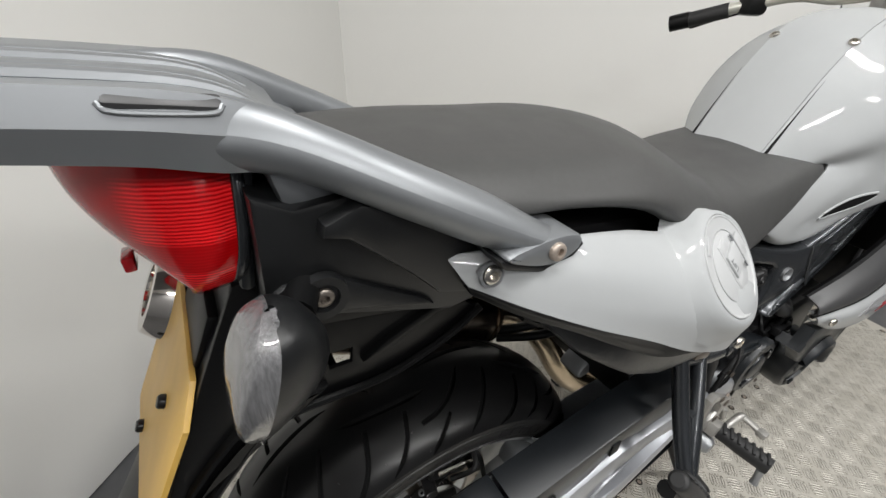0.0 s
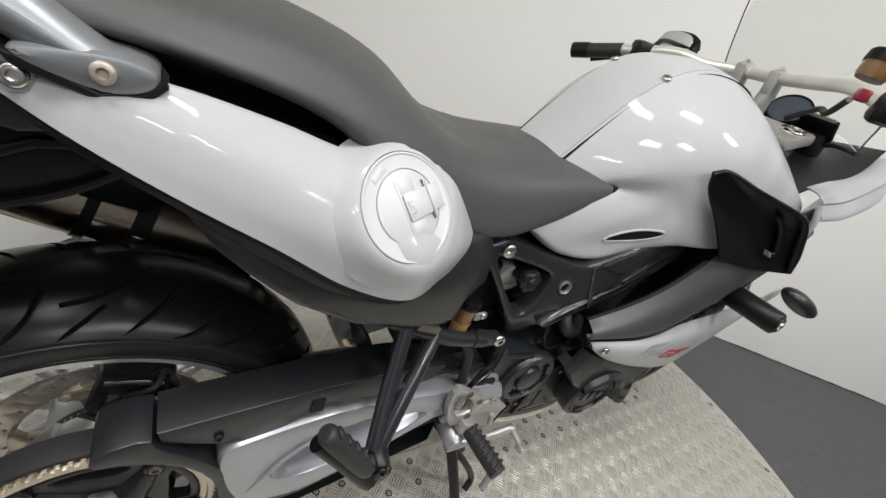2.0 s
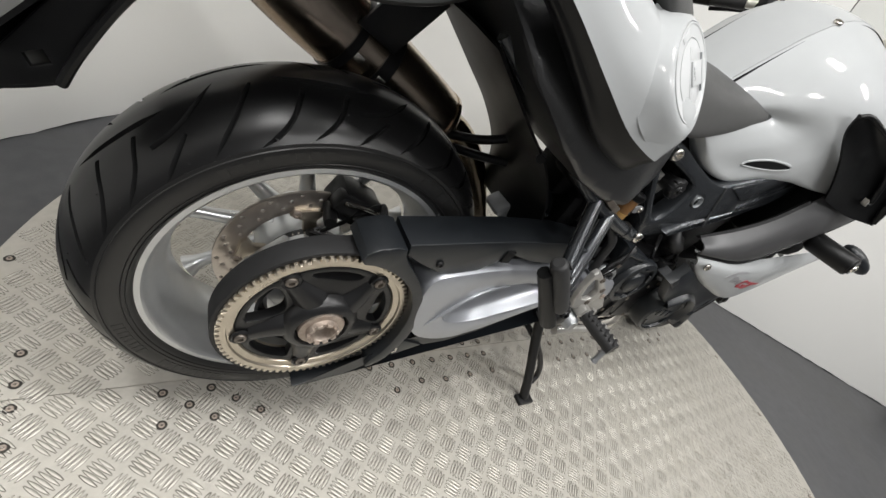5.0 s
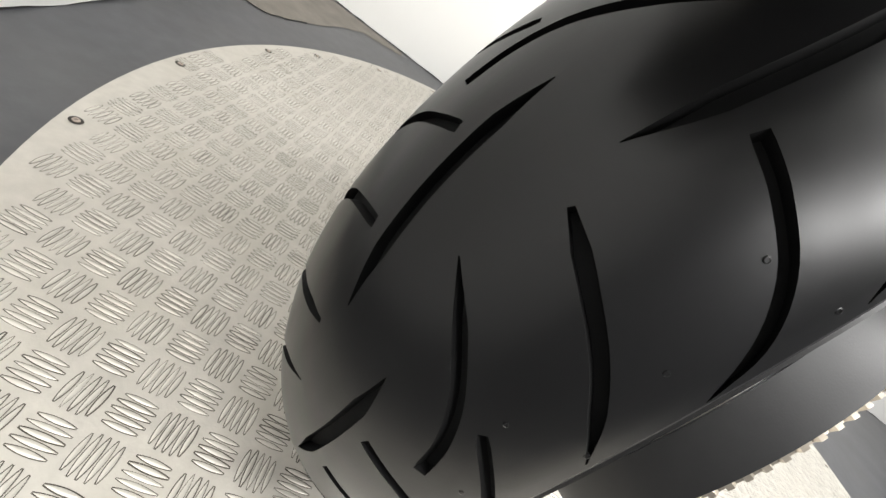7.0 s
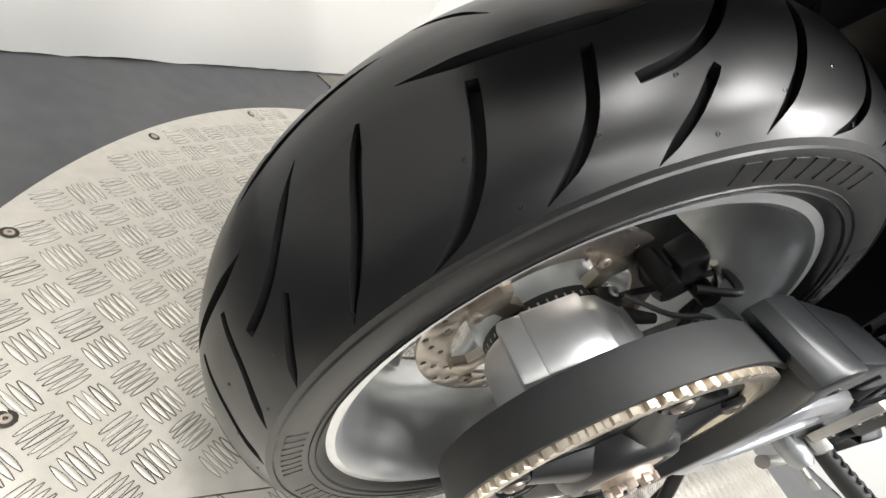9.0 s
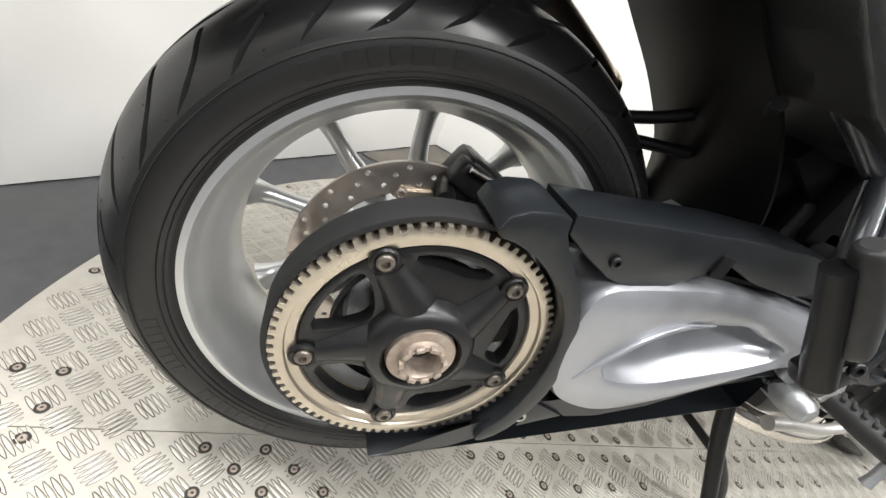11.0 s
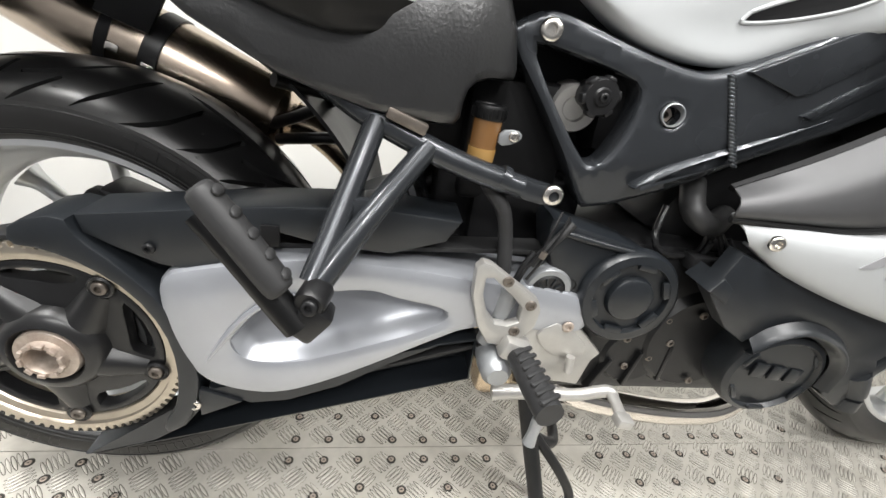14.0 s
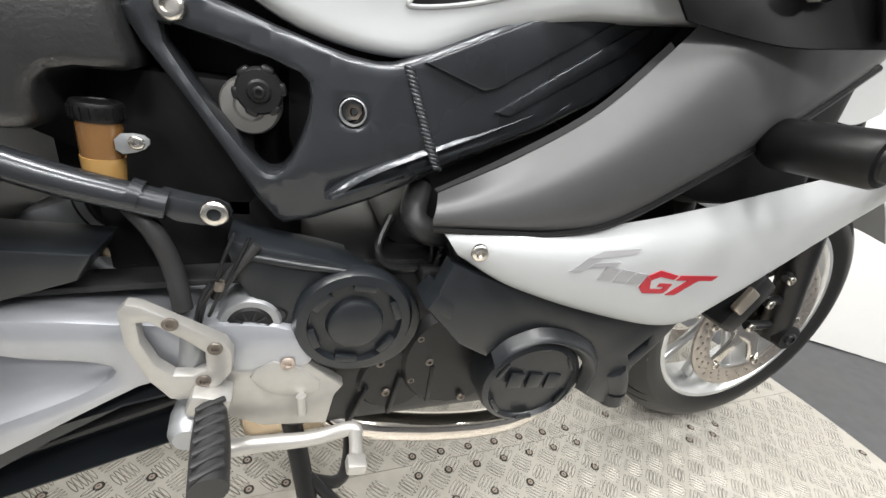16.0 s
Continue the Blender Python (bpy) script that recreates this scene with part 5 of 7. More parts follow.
# tail: panel, mudguard, number plate, lamp, indicator
part("tail_panel", plate([(-0.148, 0.938), (-0.125, 0.925), (-0.085, 0.928), (0.0, 0.895), (0.06, 0.872), (0.04, 0.83), (0.012, 0.806), (-0.012, 0.803), (-0.105, 0.836), (-0.153, 0.846)], -0.108, 0.10, 0.004), "plastic", bike, "black textured plastic tail panel")
part("tail_fold", plate([(-0.114, 0.908), (-0.112, 0.917), (-0.088, 0.926), (0.0, 0.892), (0.05, 0.872), (0.03, 0.85), (0.0, 0.826), (-0.03, 0.836), (-0.057, 0.865), (-0.079, 0.886), (-0.098, 0.903)], -0.121, -0.10, 0.004), "plastic", bike)
part("tail_fold", plate([(-0.15, 0.87), (-0.14, 0.876), (-0.105, 0.872), (-0.065, 0.846), (-0.04, 0.830), (-0.03, 0.82), (-0.10, 0.842), (-0.15, 0.85)], -0.113, -0.10, 0.003), "plastic", bike)
part("tail_bolt_seat", lathe([(0.018, 0.004), (0.017, -0.003), (0.011, -0.003), (0.010, 0.004)], (-0.117, -0.113, 0.861), (0, 1, 0), 24), "plastic", bike)
bolt(bike, (-0.117, -0.114, 0.861), 0.0072, name="tail_bolt", material="boltdark")
MG = [(-0.168, 0.862), (-0.15, 0.866), (0.0, 0.80), (0.045, 0.758), (0.009, 0.737), (-0.032, 0.722), (-0.06, 0.716), (-0.09, 0.715), (-0.146, 0.718), (-0.179, 0.707), (-0.204, 0.681), (-0.236, 0.645), (-0.261, 0.600), (-0.2785, 0.556), (-0.305, 0.541), (-0.3414, 0.519), (-0.345, 0.540), (-0.322, 0.562), (-0.270, 0.645), (-0.236, 0.72), (-0.206, 0.785)]
MH = [(-0.114, 0.769), (-0.091, 0.767), (-0.093, 0.750), (-0.113, 0.751)]
MH2 = [(-0.303, 0.571), (-0.289, 0.581), (-0.284, 0.572), (-0.298, 0.562)]
for s in (-1, 1):
    part("rear_mudguard", plate(MG, s * 0.075, s * 0.070, 0.0015, [MH, MH2], warp=lambda x, z, s=s: -s * 0.45 * max(0.0, -0.280 - x)), "plastic2", bike, "black plastic number plate carrier and mudguard")
part("mudguard_back", skin([[(-0.159, -0.074, 0.86), (-0.201, -0.074, 0.79), (-0.235, -0.074, 0.72), (-0.276, -0.074, 0.645), (-0.343, -0.074, 0.56)], [(-0.159, 0.0, 0.86), (-0.201, 0.0, 0.79), (-0.235, 0.0, 0.72), (-0.276, 0.0, 0.645), (-0.343, 0.0, 0.56)],
                            [(-0.159, 0.074, 0.86), (-0.201, 0.074, 0.79), (-0.233, 0.074, 0.72), (-0.267, 0.074, 0.645), (-0.326, 0.074, 0.55)]], 4, 4, 0.004), "plastic2", bike)
part("mudguard_under", skin([[(-0.279, y, 0.557), (-0.300, y * 0.90, 0.544), (-0.320, y * 0.77, 0.532), (-0.340, y * 0.64, 0.521), (-0.350, y * 0.6, 0.545)] for y in (-0.072, 0.0, 0.072)], 3, 3, 0.003), "plastic2", bike)
part("mudguard_floor", skin([[(-0.10, y, 0.722), (-0.14, y, 0.723), (-0.175, y, 0.712), (-0.207, y, 0.684), (-0.235, y, 0.648), (-0.260, y, 0.602), (-0.277, y, 0.558)] for y in (-0.071, 0.0, 0.071)], 3, 3, 0.003), "plastic2", bike)
part("mudguard_rib", plate([(-0.085, 0.752), (-0.06, 0.768), (-0.01, 0.788), (0.03, 0.79), (0.03, 0.783), (-0.01, 0.779), (-0.055, 0.758)], -0.083, -0.07, 0.002), "plastic2", bike)
part("mudguard_step", plate([(-0.15, 0.845), (-0.06, 0.822), (0.0, 0.80), (-0.04, 0.795), (-0.12, 0.812), (-0.165, 0.82)], -0.084, -0.07, 0.003), "plastic2", bike)
part("mudguard_step", plate([(-0.115, 0.742), (-0.125, 0.732), (-0.165, 0.727), (-0.206, 0.696), (-0.242, 0.655), (-0.252, 0.665), (-0.21, 0.715), (-0.175, 0.74)], -0.083, -0.07, 0.004, smooth=1), "plastic2", bike)
part("mudguard_flange", tube([(0.045, -0.078, 0.762), (0.009, -0.079, 0.741), (-0.032, -0.079, 0.726), (-0.06, -0.079, 0.720), (-0.09, -0.079, 0.719), (-0.146, -0.079, 0.722), (-0.179, -0.079, 0.711), (-0.204, -0.079, 0.685), (-0.236, -0.079, 0.645), (-0.264, -0.079, 0.592), (-0.278, -0.077, 0.557)], 0.0045, 8), "plastic2", bike)
part("plate_bracket", box((-0.195, 0.0, 0.80), (0.012, 0.10, 0.05), 0.003, (0, 24.7, 0)), "plastic2", bike)
np_ = part("number_plate", plate([(-0.083, 0.058), (0.102, 0.058), (0.107, 0.063), (0.107, 0.205), (0.092, 0.232), (-0.064, 0.232), (-0.088, 0.205), (-0.088, 0.063)], 0.0, -0.0045, 0.0008), "plate", bike, "yellow rear number plate with dark fixing bolts")
np_.matrix_local = Matrix.Translation((-0.3195, 0, 0.5765)) @ Matrix.Rotation(radians(27.3), 4, "Y") @ Matrix.Rotation(radians(90), 4, "Z")
for by, bz in ((0.080, 0.729), (-0.012, 0.721), (0.045, 0.643)):
    part("plate_bolt", lathe([(0.0065, 0.0), (0.0065, 0.004), (0.005, 0.006), (0, 0.006)], (-0.2255 - 0.516 * (0.7588 - bz), by, bz), (-0.889, 0, 0.459), 14), "engine", bike)
lamp_rows = []
for z, xr, xf, hw in ((0.952, -0.238, -0.149, 0.078), (0.928, -0.234, -0.152, 0.088), (0.90, -0.223, -0.156, 0.088), (0.876, -0.206, -0.162, 0.080), (0.857, -0.186, -0.168, 0.058)):
    lamp_rows.append([(xf, -hw, z), (xf - 0.02, -hw - 0.002, z), ((xr + xf) / 2 - 0.01, -hw * 0.86, z), (xr + 0.005, -hw * 0.5, z - 0.001), (xr - 0.004, 0, z - 0.002), (xr + 0.005, hw * 0.5, z - 0.001), ((xr + xf) / 2 - 0.01, hw * 0.86, z), (xf - 0.02, hw + 0.002, z), (xf, hw, z)])
tl = part("tail_lamp", skin(lamp_rows, 5, 5, 0.003), "redribs", bike, "red tail lamp with ribbed inner reflector and a smoky band", 60)
for sd in (-1, 1):
    part("lamp_bezel", tube([(-0.1475, sd * 0.080, 0.953), (-0.1505, sd * 0.0895, 0.930), (-0.1545, sd * 0.0895, 0.901), (-0.1605, sd * 0.0815, 0.876), (-0.1665, sd * 0.060, 0.857)], [0.0035, 0.0042, 0.0042, 0.004, 0.003], 10), "gloss", tl, "dark glossy bezel" if sd < 0 else "")
part("lamp_surround", box((-0.151, 0, 0.905), (0.010, 0.17, 0.088), 0.004, (0, 10, 0)), "greypl", bike)
part("lamp_tab", box((-0.226, -0.012, 0.866), (0.008, 0.02, 0.012), 0.002), "red", bike)
def indicator(side):
    """A tear-shaped indicator body with a flat ribbed lens on its back."""
    levels = ((0.890, -0.153, -0.155, -0.150, 0.003), (0.887, -0.153, -0.160, -0.141, 0.016), (0.880, -0.154, -0.168, -0.133, 0.026), (0.862, -0.159, -0.177, -0.125, 0.031), (0.840, -0.166, -0.183, -0.128, 0.030), (0.818, -0.172, -0.185, -0.146, 0.022), (0.803, -0.176, -0.182, -0.162, 0.012), (0.797, -0.177, -0.179, -0.169, 0.006))
    front, back = [], []
    for z, xs, xr, xf, w in levels:
        front.append([(xs, side * (0.145 + w * k), z) if abs(k) == 1 else (xs + (xf - xs) * (1 - k * k) ** 0.7, side * (0.145 + w * k), z) for k in (1, 0.85, 0.5, 0, -0.5, -0.85, -1)])
        back.append([(xs, side * (0.145 + w * 1.03), z), (xr + 0.006, side * (0.145 + w * 0.95), z), (xr, side * (0.145 + w * 0.7), z), (xr - 0.001, side * 0.145, z), (xr, side * (0.145 - w * 0.7), z), (xs, side * (0.145 - w * 1.03), z)])
    body = part("rear_indicator", skin(front, 3, 3, 0.002), "plastic", bike, "black rear indicator with a clear ribbed lens", 50)
    part("indicator_lens", skin(back, 3, 3, 0.002), "lens", body, "clear ribbed indicator lens")
    part("indicator_stalk", tube([(-0.125, side * 0.10, 0.868), (-0.138, side * 0.128, 0.866)], 0.012, 12), "plastic2", body)


indicator(-1)
indicator(1)

# grab rail and luggage rack
for s in (-1, 1):
    rows = []
    path = [(0.076, 0.143, 0.872, 0.012, 0.006), (0.05, 0.142, 0.876, 0.018, 0.0115), (0.0, 0.134, 0.899, 0.0185, 0.0205), (-0.06, 0.122, 0.931, 0.0185, 0.020), (-0.12, 0.103, 0.961, 0.0165, 0.019), (-0.16, 0.091, 0.971, 0.0165, 0.019), (-0.21, 0.085, 0.977, 0.013, 0.014)]
    ring_ = chaikin([Vector((1.0, -0.12)), Vector((0.55, 0.62)), Vector((-0.15, 1.05)), Vector((-0.85, 0.85)), Vector((-1.1, 0.0)), Vector((-0.8, -0.8)), Vector((0.1, -1.08)), Vector((0.62, -0.80))], 2)
    for q in list(ring_) + [ring_[0]]:
        rows.append([(x, s * (y + w * q[0]), z + h * q[1]) for x, y, z, w, h in path])
    part("grab_rail", skin(rows, 5, 2, 0.002), "rail", bike, "satin silver-grey grab rail", 60)
    part("rail_foot", plate([(0.0, 0.880), (0.025, 0.884), (0.055, 0.886), (0.076, 0.880), (0.078, 0.870), (0.066, 0.861), (0.044, 0.858), (0.005, 0.872)], s * 0.158, s * 0.12, 0.005, smooth=2), "rail", bike)
    bolt(bike, (0.047, s * 0.160, 0.874), 0.0075, (0, s, 0.15), name="rail_bolt", material="rusty")
part("rail_gasket", plate([(-0.004, 0.878), (0.002, 0.868), (0.044, 0.852), (0.07, 0.856), (0.082, 0.868), (0.078, 0.874), (0.066, 0.862), (0.044, 0.859)], -0.155, -0.12, 0.002), "plastic", bike)
rack_rows = []
for sy, hy in ((1, 0), (1, 1), (1, 2), (1, 3), (1, 4), (-1, 4), (-1, 3), (-1, 2), (-1, 1), (-1, 0)):
    row = []
    for x, top, fold, low, wd in ((-0.42, 1.012, 0.997, 0.985, 0.098), (-0.30, 1.007, 0.992, 0.978, 0.104), (-0.20, 0.998, 0.981, 0.963, 0.107), (-0.155, 0.991, 0.973, 0.952, 0.108), (-0.125, 0.978, 0.965, 0.947, 0.100), (-0.10, 0.962, 0.955, 0.942, 0.085)):
        drop_ = 0.006 if sy < 0 else 0.0
        row.append(((x, -sy * (wd - 0.045), top - 0.004 - drop_), (x, -sy * (wd - 0.006), top - drop_), (x, -sy * wd, fold), (x, -sy * (wd - 0.004), low), (x, -sy * (wd - 0.05), low + 0.002))[hy])
    rack_rows.append(row)
bm = bmesh.new()
grid = [[bm.verts.new(p) for p in catmull(r, 4)] for r in rack_rows]
for A, B in zip(grid, grid[1:] + grid[:1]):
    for i in range(len(A) - 1):
        bm.faces.new((A[i], A[i + 1], B[i + 1], B[i]))
for e in (0, -1):
    bm.faces.new([g[e] for g in grid])
rack = part("luggage_rack", bm, "rail", bike, "silver-grey luggage rack and tail beam", 20)
for y0, dz in ((-0.062, -0.003), (-0.035, -0.005), (0.035, -0.009), (0.062, -0.010)):
    part("rack_strip", tube([(-0.42, y0, 1.012 + dz), (-0.30, y0, 1.007 + dz), (-0.20, y0, 0.998 + dz), (-0.15, y0, 0.989 + dz), (-0.118, y0 * 0.9, 0.968 + dz * 0.5)], [0.006, 0.006, 0.006, 0.005, 0.003], 8, 4, flat=0.8), "rail", rack)
# the pocket is a darker bar, its shade put into the colour
part("rack_pocket_shade", box((-0.172, -0.1003, 0.9885), (0.048, 0.010, 0.007), 0.0025, (34, 8, 0)), "grey", rack, "darker bar on the rack side for the shade of a shallow pocket")
part("slot_lip", tube([(-0.197, -0.1035, 0.9915), (-0.191, -0.1055, 0.9872), (-0.155, -0.1058, 0.9830), (-0.148, -0.1035, 0.986)], 0.0014, 8), "rail", rack)
part("seat_lock_cover", plate([(-0.135, 0.948), (-0.10, 0.945), (-0.075, 0.932), (-0.10, 0.915), (-0.13, 0.925)], -0.10, 0.1, 0.005), "rail", bike)

# seat
sx = [-0.08, 0.0, 0.10, 0.20, 0.28, 0.36, 0.45, 0.55, 0.625]
def srow(ys, zs, dx=None):
    return [(x + (dx[i] if dx else 0), y, z) for i, (x, y, z) in enumerate(zip(sx, ys, zs))]
dxe = [0, 0, 0, 0, 0.0, 0.02, 0.02, 0.025, 0.045]
half = [srow([0] * 9, (0.938, 0.936, 0.931, 0.924, 0.903, 0.855, 0.834, 0.836, 0.842)),
        srow([-0.05] * 8 + [-0.035], (0.937, 0.935, 0.929, 0.921, 0.897, 0.850, 0.832, 0.834, 0.838)),
        srow((-0.085, -0.095, -0.10, -0.105, -0.105, -0.095, -0.09, -0.085, -0.075), (0.930, 0.927, 0.918, 0.908, 0.880, 0.838, 0.826, 0.830, 0.834), dxe),
        srow((-0.10, -0.118, -0.126, -0.132, -0.134, -0.126, -0.12, -0.115, -0.105), (0.917, 0.911, 0.900, 0.886, 0.856, 0.815, 0.806, 0.818, 0.828), dxe),
        srow((-0.104, -0.124, -0.134, -0.142, -0.147, -0.142, -0.138, -0.13, -0.118), (0.902, 0.898, 0.892, 0.872, 0.830, 0.776, 0.762, 0.786, 0.815), dxe),
        srow((-0.102, -0.122, -0.132, -0.140, -0.146, -0.144, -0.140, -0.13, -0.116), (0.895, 0.892, 0.886, 0.863, 0.814, 0.756, 0.740, 0.768, 0.800), dxe),
        srow((-0.09, -0.11, -0.12, -0.128, -0.132, -0.13, -0.127, -0.118, -0.10), (0.889, 0.887, 0.880, 0.857, 0.806, 0.750, 0.734, 0.762, 0.795), dxe)]
# added dark filler closing the gap between seat and tail cover
part("seat_gap_filler", box((0.15, 0, 0.822), (0.26, 0.21, 0.045), 0.012, (0, 8, 0)), "dark", bike)
part("seat", skin([[(x, -y, z) for x, y, z in r] for r in half[:0:-1]] + half, 5, 4, 0.004), "seat", bike, "dark grey stepped dual seat in plain vinyl", 60)

from mathutils import bvhtree

# white tail cover with the fuel cap
ctop = [(-0.027, -0.116, 0.868), (0.03, -0.134, 0.871), (0.09, -0.142, 0.868), (0.16, -0.141, 0.853), (0.225, -0.143, 0.837), (0.27, -0.143, 0.848), (0.335, -0.156, 0.826), (0.395, -0.138, 0.765)]
cmid = [(-0.023, -0.125, 0.862), (0.03, -0.150, 0.859), (0.09, -0.166, 0.848), (0.16, -0.176, 0.827), (0.225, -0.185, 0.815), (0.285, -0.178, 0.810), (0.342, -0.184, 0.79), (0.407, -0.142, 0.748)]
clow = [(-0.019, -0.131, 0.854), (0.03, -0.158, 0.842), (0.09, -0.178, 0.822), (0.16, -0.193, 0.794), (0.225, -0.213, 0.777), (0.288, -0.224, 0.764), (0.345, -0.200, 0.752), (0.417, -0.140, 0.733)]
ccre = [(-0.014, -0.134, 0.846), (0.03, -0.163, 0.826), (0.09, -0.184, 0.796), (0.16, -0.197, 0.760), (0.225, -0.213, 0.727), (0.29, -0.220, 0.711), (0.3505, -0.184, 0.7065), (0.430, -0.130, 0.704)]
cbot = [(-0.009, -0.132, 0.835), (0.03, -0.152, 0.811), (0.085, -0.170, 0.782), (0.15, -0.182, 0.741), (0.222, -0.188, 0.698), (0.30, -0.188, 0.676), (0.355, -0.168, 0.682), (0.424, -0.128, 0.692)]
cin = [(x, y + 0.02, z + 0.002) for x, y, z in cbot]
tin = [(x, y + 0.006, z - 0.022) for x, y, z in ctop]
covers = []
for mir in (False, True):
    cover = part("tail_cover", skin([tin, ctop, cmid, clow, ccre], 6, 5, 0.003, mir), "white", bike, "" if mir else "pearl white tail side cover", 60)
    covers.append(cover)
    part("cover_flank", skin([ccre, [(a[0] * 0.5 + b[0] * 0.5, a[1] * 0.5 + b[1] * 0.5 + 0.002, a[2] * 0.5 + b[2] * 0.5) for a, b in zip(ccre, cbot)], cbot, cin], 6, 4, 0.003, mir), "plastic2", cover, "" if mir else "black lower edge of the cover", 60)
bolt(bike, (0.001, -0.1425, 0.8575), 0.0078, (-0.1, -1, 0.2), name="cover_screw")
part("screw_cup", lathe([(0.0112, 0.0), (0.0105, -0.0025), (0.0085, -0.0025), (0.0085, 0.003)], (0.001, -0.141, 0.8575), (0.1, 1, -0.2), 24), "casting", bike)
cn = Vector((0.17, -0.77, 0.62)).normalized()
cc = Vector((0.2751, -0.1912, 0.8062))
COVER = bvhtree.BVHTree.FromPolygons([v.co for v in covers[0].data.vertices], [tuple(p.vertices) for p in covers[0].data.polygons])
cu, cv, _ = basis(cn)
bm = bmesh.new()
rings = []
RADII = (0.0544, 0.0550, 0.0565, 0.059, 0.063, 0.068, 0.074, 0.081)
for q, r in enumerate(RADII):
    ring_ = []
    for k in range(96):
        d = cu * math.cos(2 * math.pi * k / 96) + cv * math.sin(2 * math.pi * k / 96)
        hit = COVER.ray_cast(cc + d * r + cn * 0.06, -cn)[0]
        low_ = max(-0.03, (hit - cc).dot(cn)) if hit else -0.03
        w = ((r - 0.055) / (RADII[-1] - 0.055)) ** 0.8 if r > 0.055 else 0.0
        w = max(0.0, w)
        w = w * w * (3 - 2 * w)
        h = -0.004 if q == 0 else (1 - w) * 0.0002 + w * (low_ - 0.0012)
        ring_.append(bm.verts.new(cc + d * r + cn * h))
    rings.append(ring_)
for A, B in zip(rings, rings[1:]):
    for k in range(96):
        bm.faces.new((A[k], A[(k + 1) % 96], B[(k + 1) % 96], B[k]))
part("cap_collar", bm, "white", bike, "white collar round the fuel cap", 60)
cap = part("fuel_cap", lathe([(0.0542, -0.006), (0.0542, 0.0002), (0.0537, 0.0010), (0.0522, 0.0010), (0.0515, 0.0002), (0.0505, 0.0), (0.0385, 0.0), (0.0380, -0.0016), (0.0374, -0.0016), (0.0369, 0.0003), (0.0362, 0.0006), (0, 0.0008)], cc, cn, 96), "cap", bike, "silver-white round fuel cap with a flap latch")
fwd = (Vector((1, 0, 0)) - cn * cn.x).normalized()
upw = cn.cross(fwd)
upw = upw if upw.z > 0 else -upw
ce1 = fwd * math.cos(radians(25)) + upw * math.sin(radians(25))
ce2 = upw * math.cos(radians(25)) - fwd * math.sin(radians(25))
CAPF = Matrix((ce1, ce2, ce1.cross(ce2))).transposed().to_4x4()


def cap_box(a, b, h, sa, sb, sh, m, name, bev=0.0008):
    bm = box((0, 0, 0), (sa, sb, sh), bev)
    bmesh.ops.transform(bm, matrix=Matrix.Translation(cc + ce1 * a + ce2 * b + cn * h) @ CAPF, verts=bm.verts)
    return part(name, bm, m, cap)


cap_box(0.003, 0.0, 0.0006, 0.022, 0.058, 0.0012, "cap", "latch_recess", 0.0004)
cap_box(0.004, 0.0205, 0.0009, 0.018, 0.012, 0.0012, "cap", "finger_dish", 0.0004)
cap_box(0.004, -0.0205, 0.0009, 0.018, 0.012, 0.0012, "cap", "finger_dish", 0.0004)
cap_box(0.0115, 0.0, 0.0022, 0.033, 0.027, 0.0030, "cap", "latch_flap")
cap_box(0.0345, 0.0, 0.0013, 0.018, 0.026, 0.0024, "cap", "key_flap")
cap_box(0.0255, 0.0, 0.0028, 0.0022, 0.042, 0.0022, "casting", "hinge_slot", 0.0003)
for a, b, turn_ in ((-0.020, 0.040, 28), (-0.012, -0.0435, 15)):
    bm = box((0, 0, 0), (0.020, 0.007, 0.0008), 0.0003)
    bmesh.ops.transform(bm, matrix=Matrix.Translation(cc + ce1 * a + ce2 * b + cn * 0.0002) @ CAPF @ pose(0, 0, 0, 0, 0, turn_ if b > 0 else -turn_), verts=bm.verts)
    part("ring_mark", bm, "cap", cap)
lift = bpy.data.curves.new("latch_lettering", "FONT")
lift.body, lift.size, lift.extrude, lift.align_x, lift.align_y = "LIFT", 0.0085, 0.0002, "CENTER", "CENTER"
lift.materials.append(M["casting"])
lob = new("latch_lettering", lift)
lob.parent = cap
side_ = CAPF if ce1.cross(ce2).dot(cn) > 0 else CAPF @ Matrix.Scale(-1, 4, (0, 0, 1))
lob.matrix_local = Matrix.Translation(cc + ce1 * 0.0005 + cn * 0.0039) @ side_ @ pose(0, 0, 0, 0, 0, 90)

# tank cover: middle panel and sides
r0 = [(0.589, -0.055, 0.830), (0.634, -0.057, 0.887), (0.691, -0.058, 0.950), (0.762, -0.058, 1.000), (0.86, -0.052, 1.024), (0.97, -0.05, 1.020), (1.06, -0.06, 0.985)]
r1 = [(0.612, -0.078, 0.827), (0.66, -0.095, 0.876), (0.722, -0.113, 0.928), (0.80, -0.125, 0.965), (0.90, -0.128, 0.985), (1.0, -0.128, 0.97), (1.10, -0.128, 0.925)]
r2 = [(0.645, -0.105, 0.824), (0.69, -0.130, 0.852), (0.76, -0.155, 0.885), (0.84, -0.175, 0.91), (0.93, -0.187, 0.92), (1.03, -0.197, 0.905), (1.12, -0.20, 0.878)]
r3 = [(0.677, -0.119, 0.816), (0.72, -0.136, 0.816), (0.78, -0.162, 0.825), (0.85, -0.187, 0.835), (0.92, -0.202, 0.842), (1.0, -0.217, 0.85), (1.1, -0.222, 0.84)]
r4 = [(0.53, -0.132, 0.757), (0.605, -0.137, 0.737), (0.695, -0.141, 0.736), (0.775, -0.165, 0.762), (0.85, -0.187, 0.777), (0.94, -0.206, 0.783), (1.05, -0.222, 0.80)]
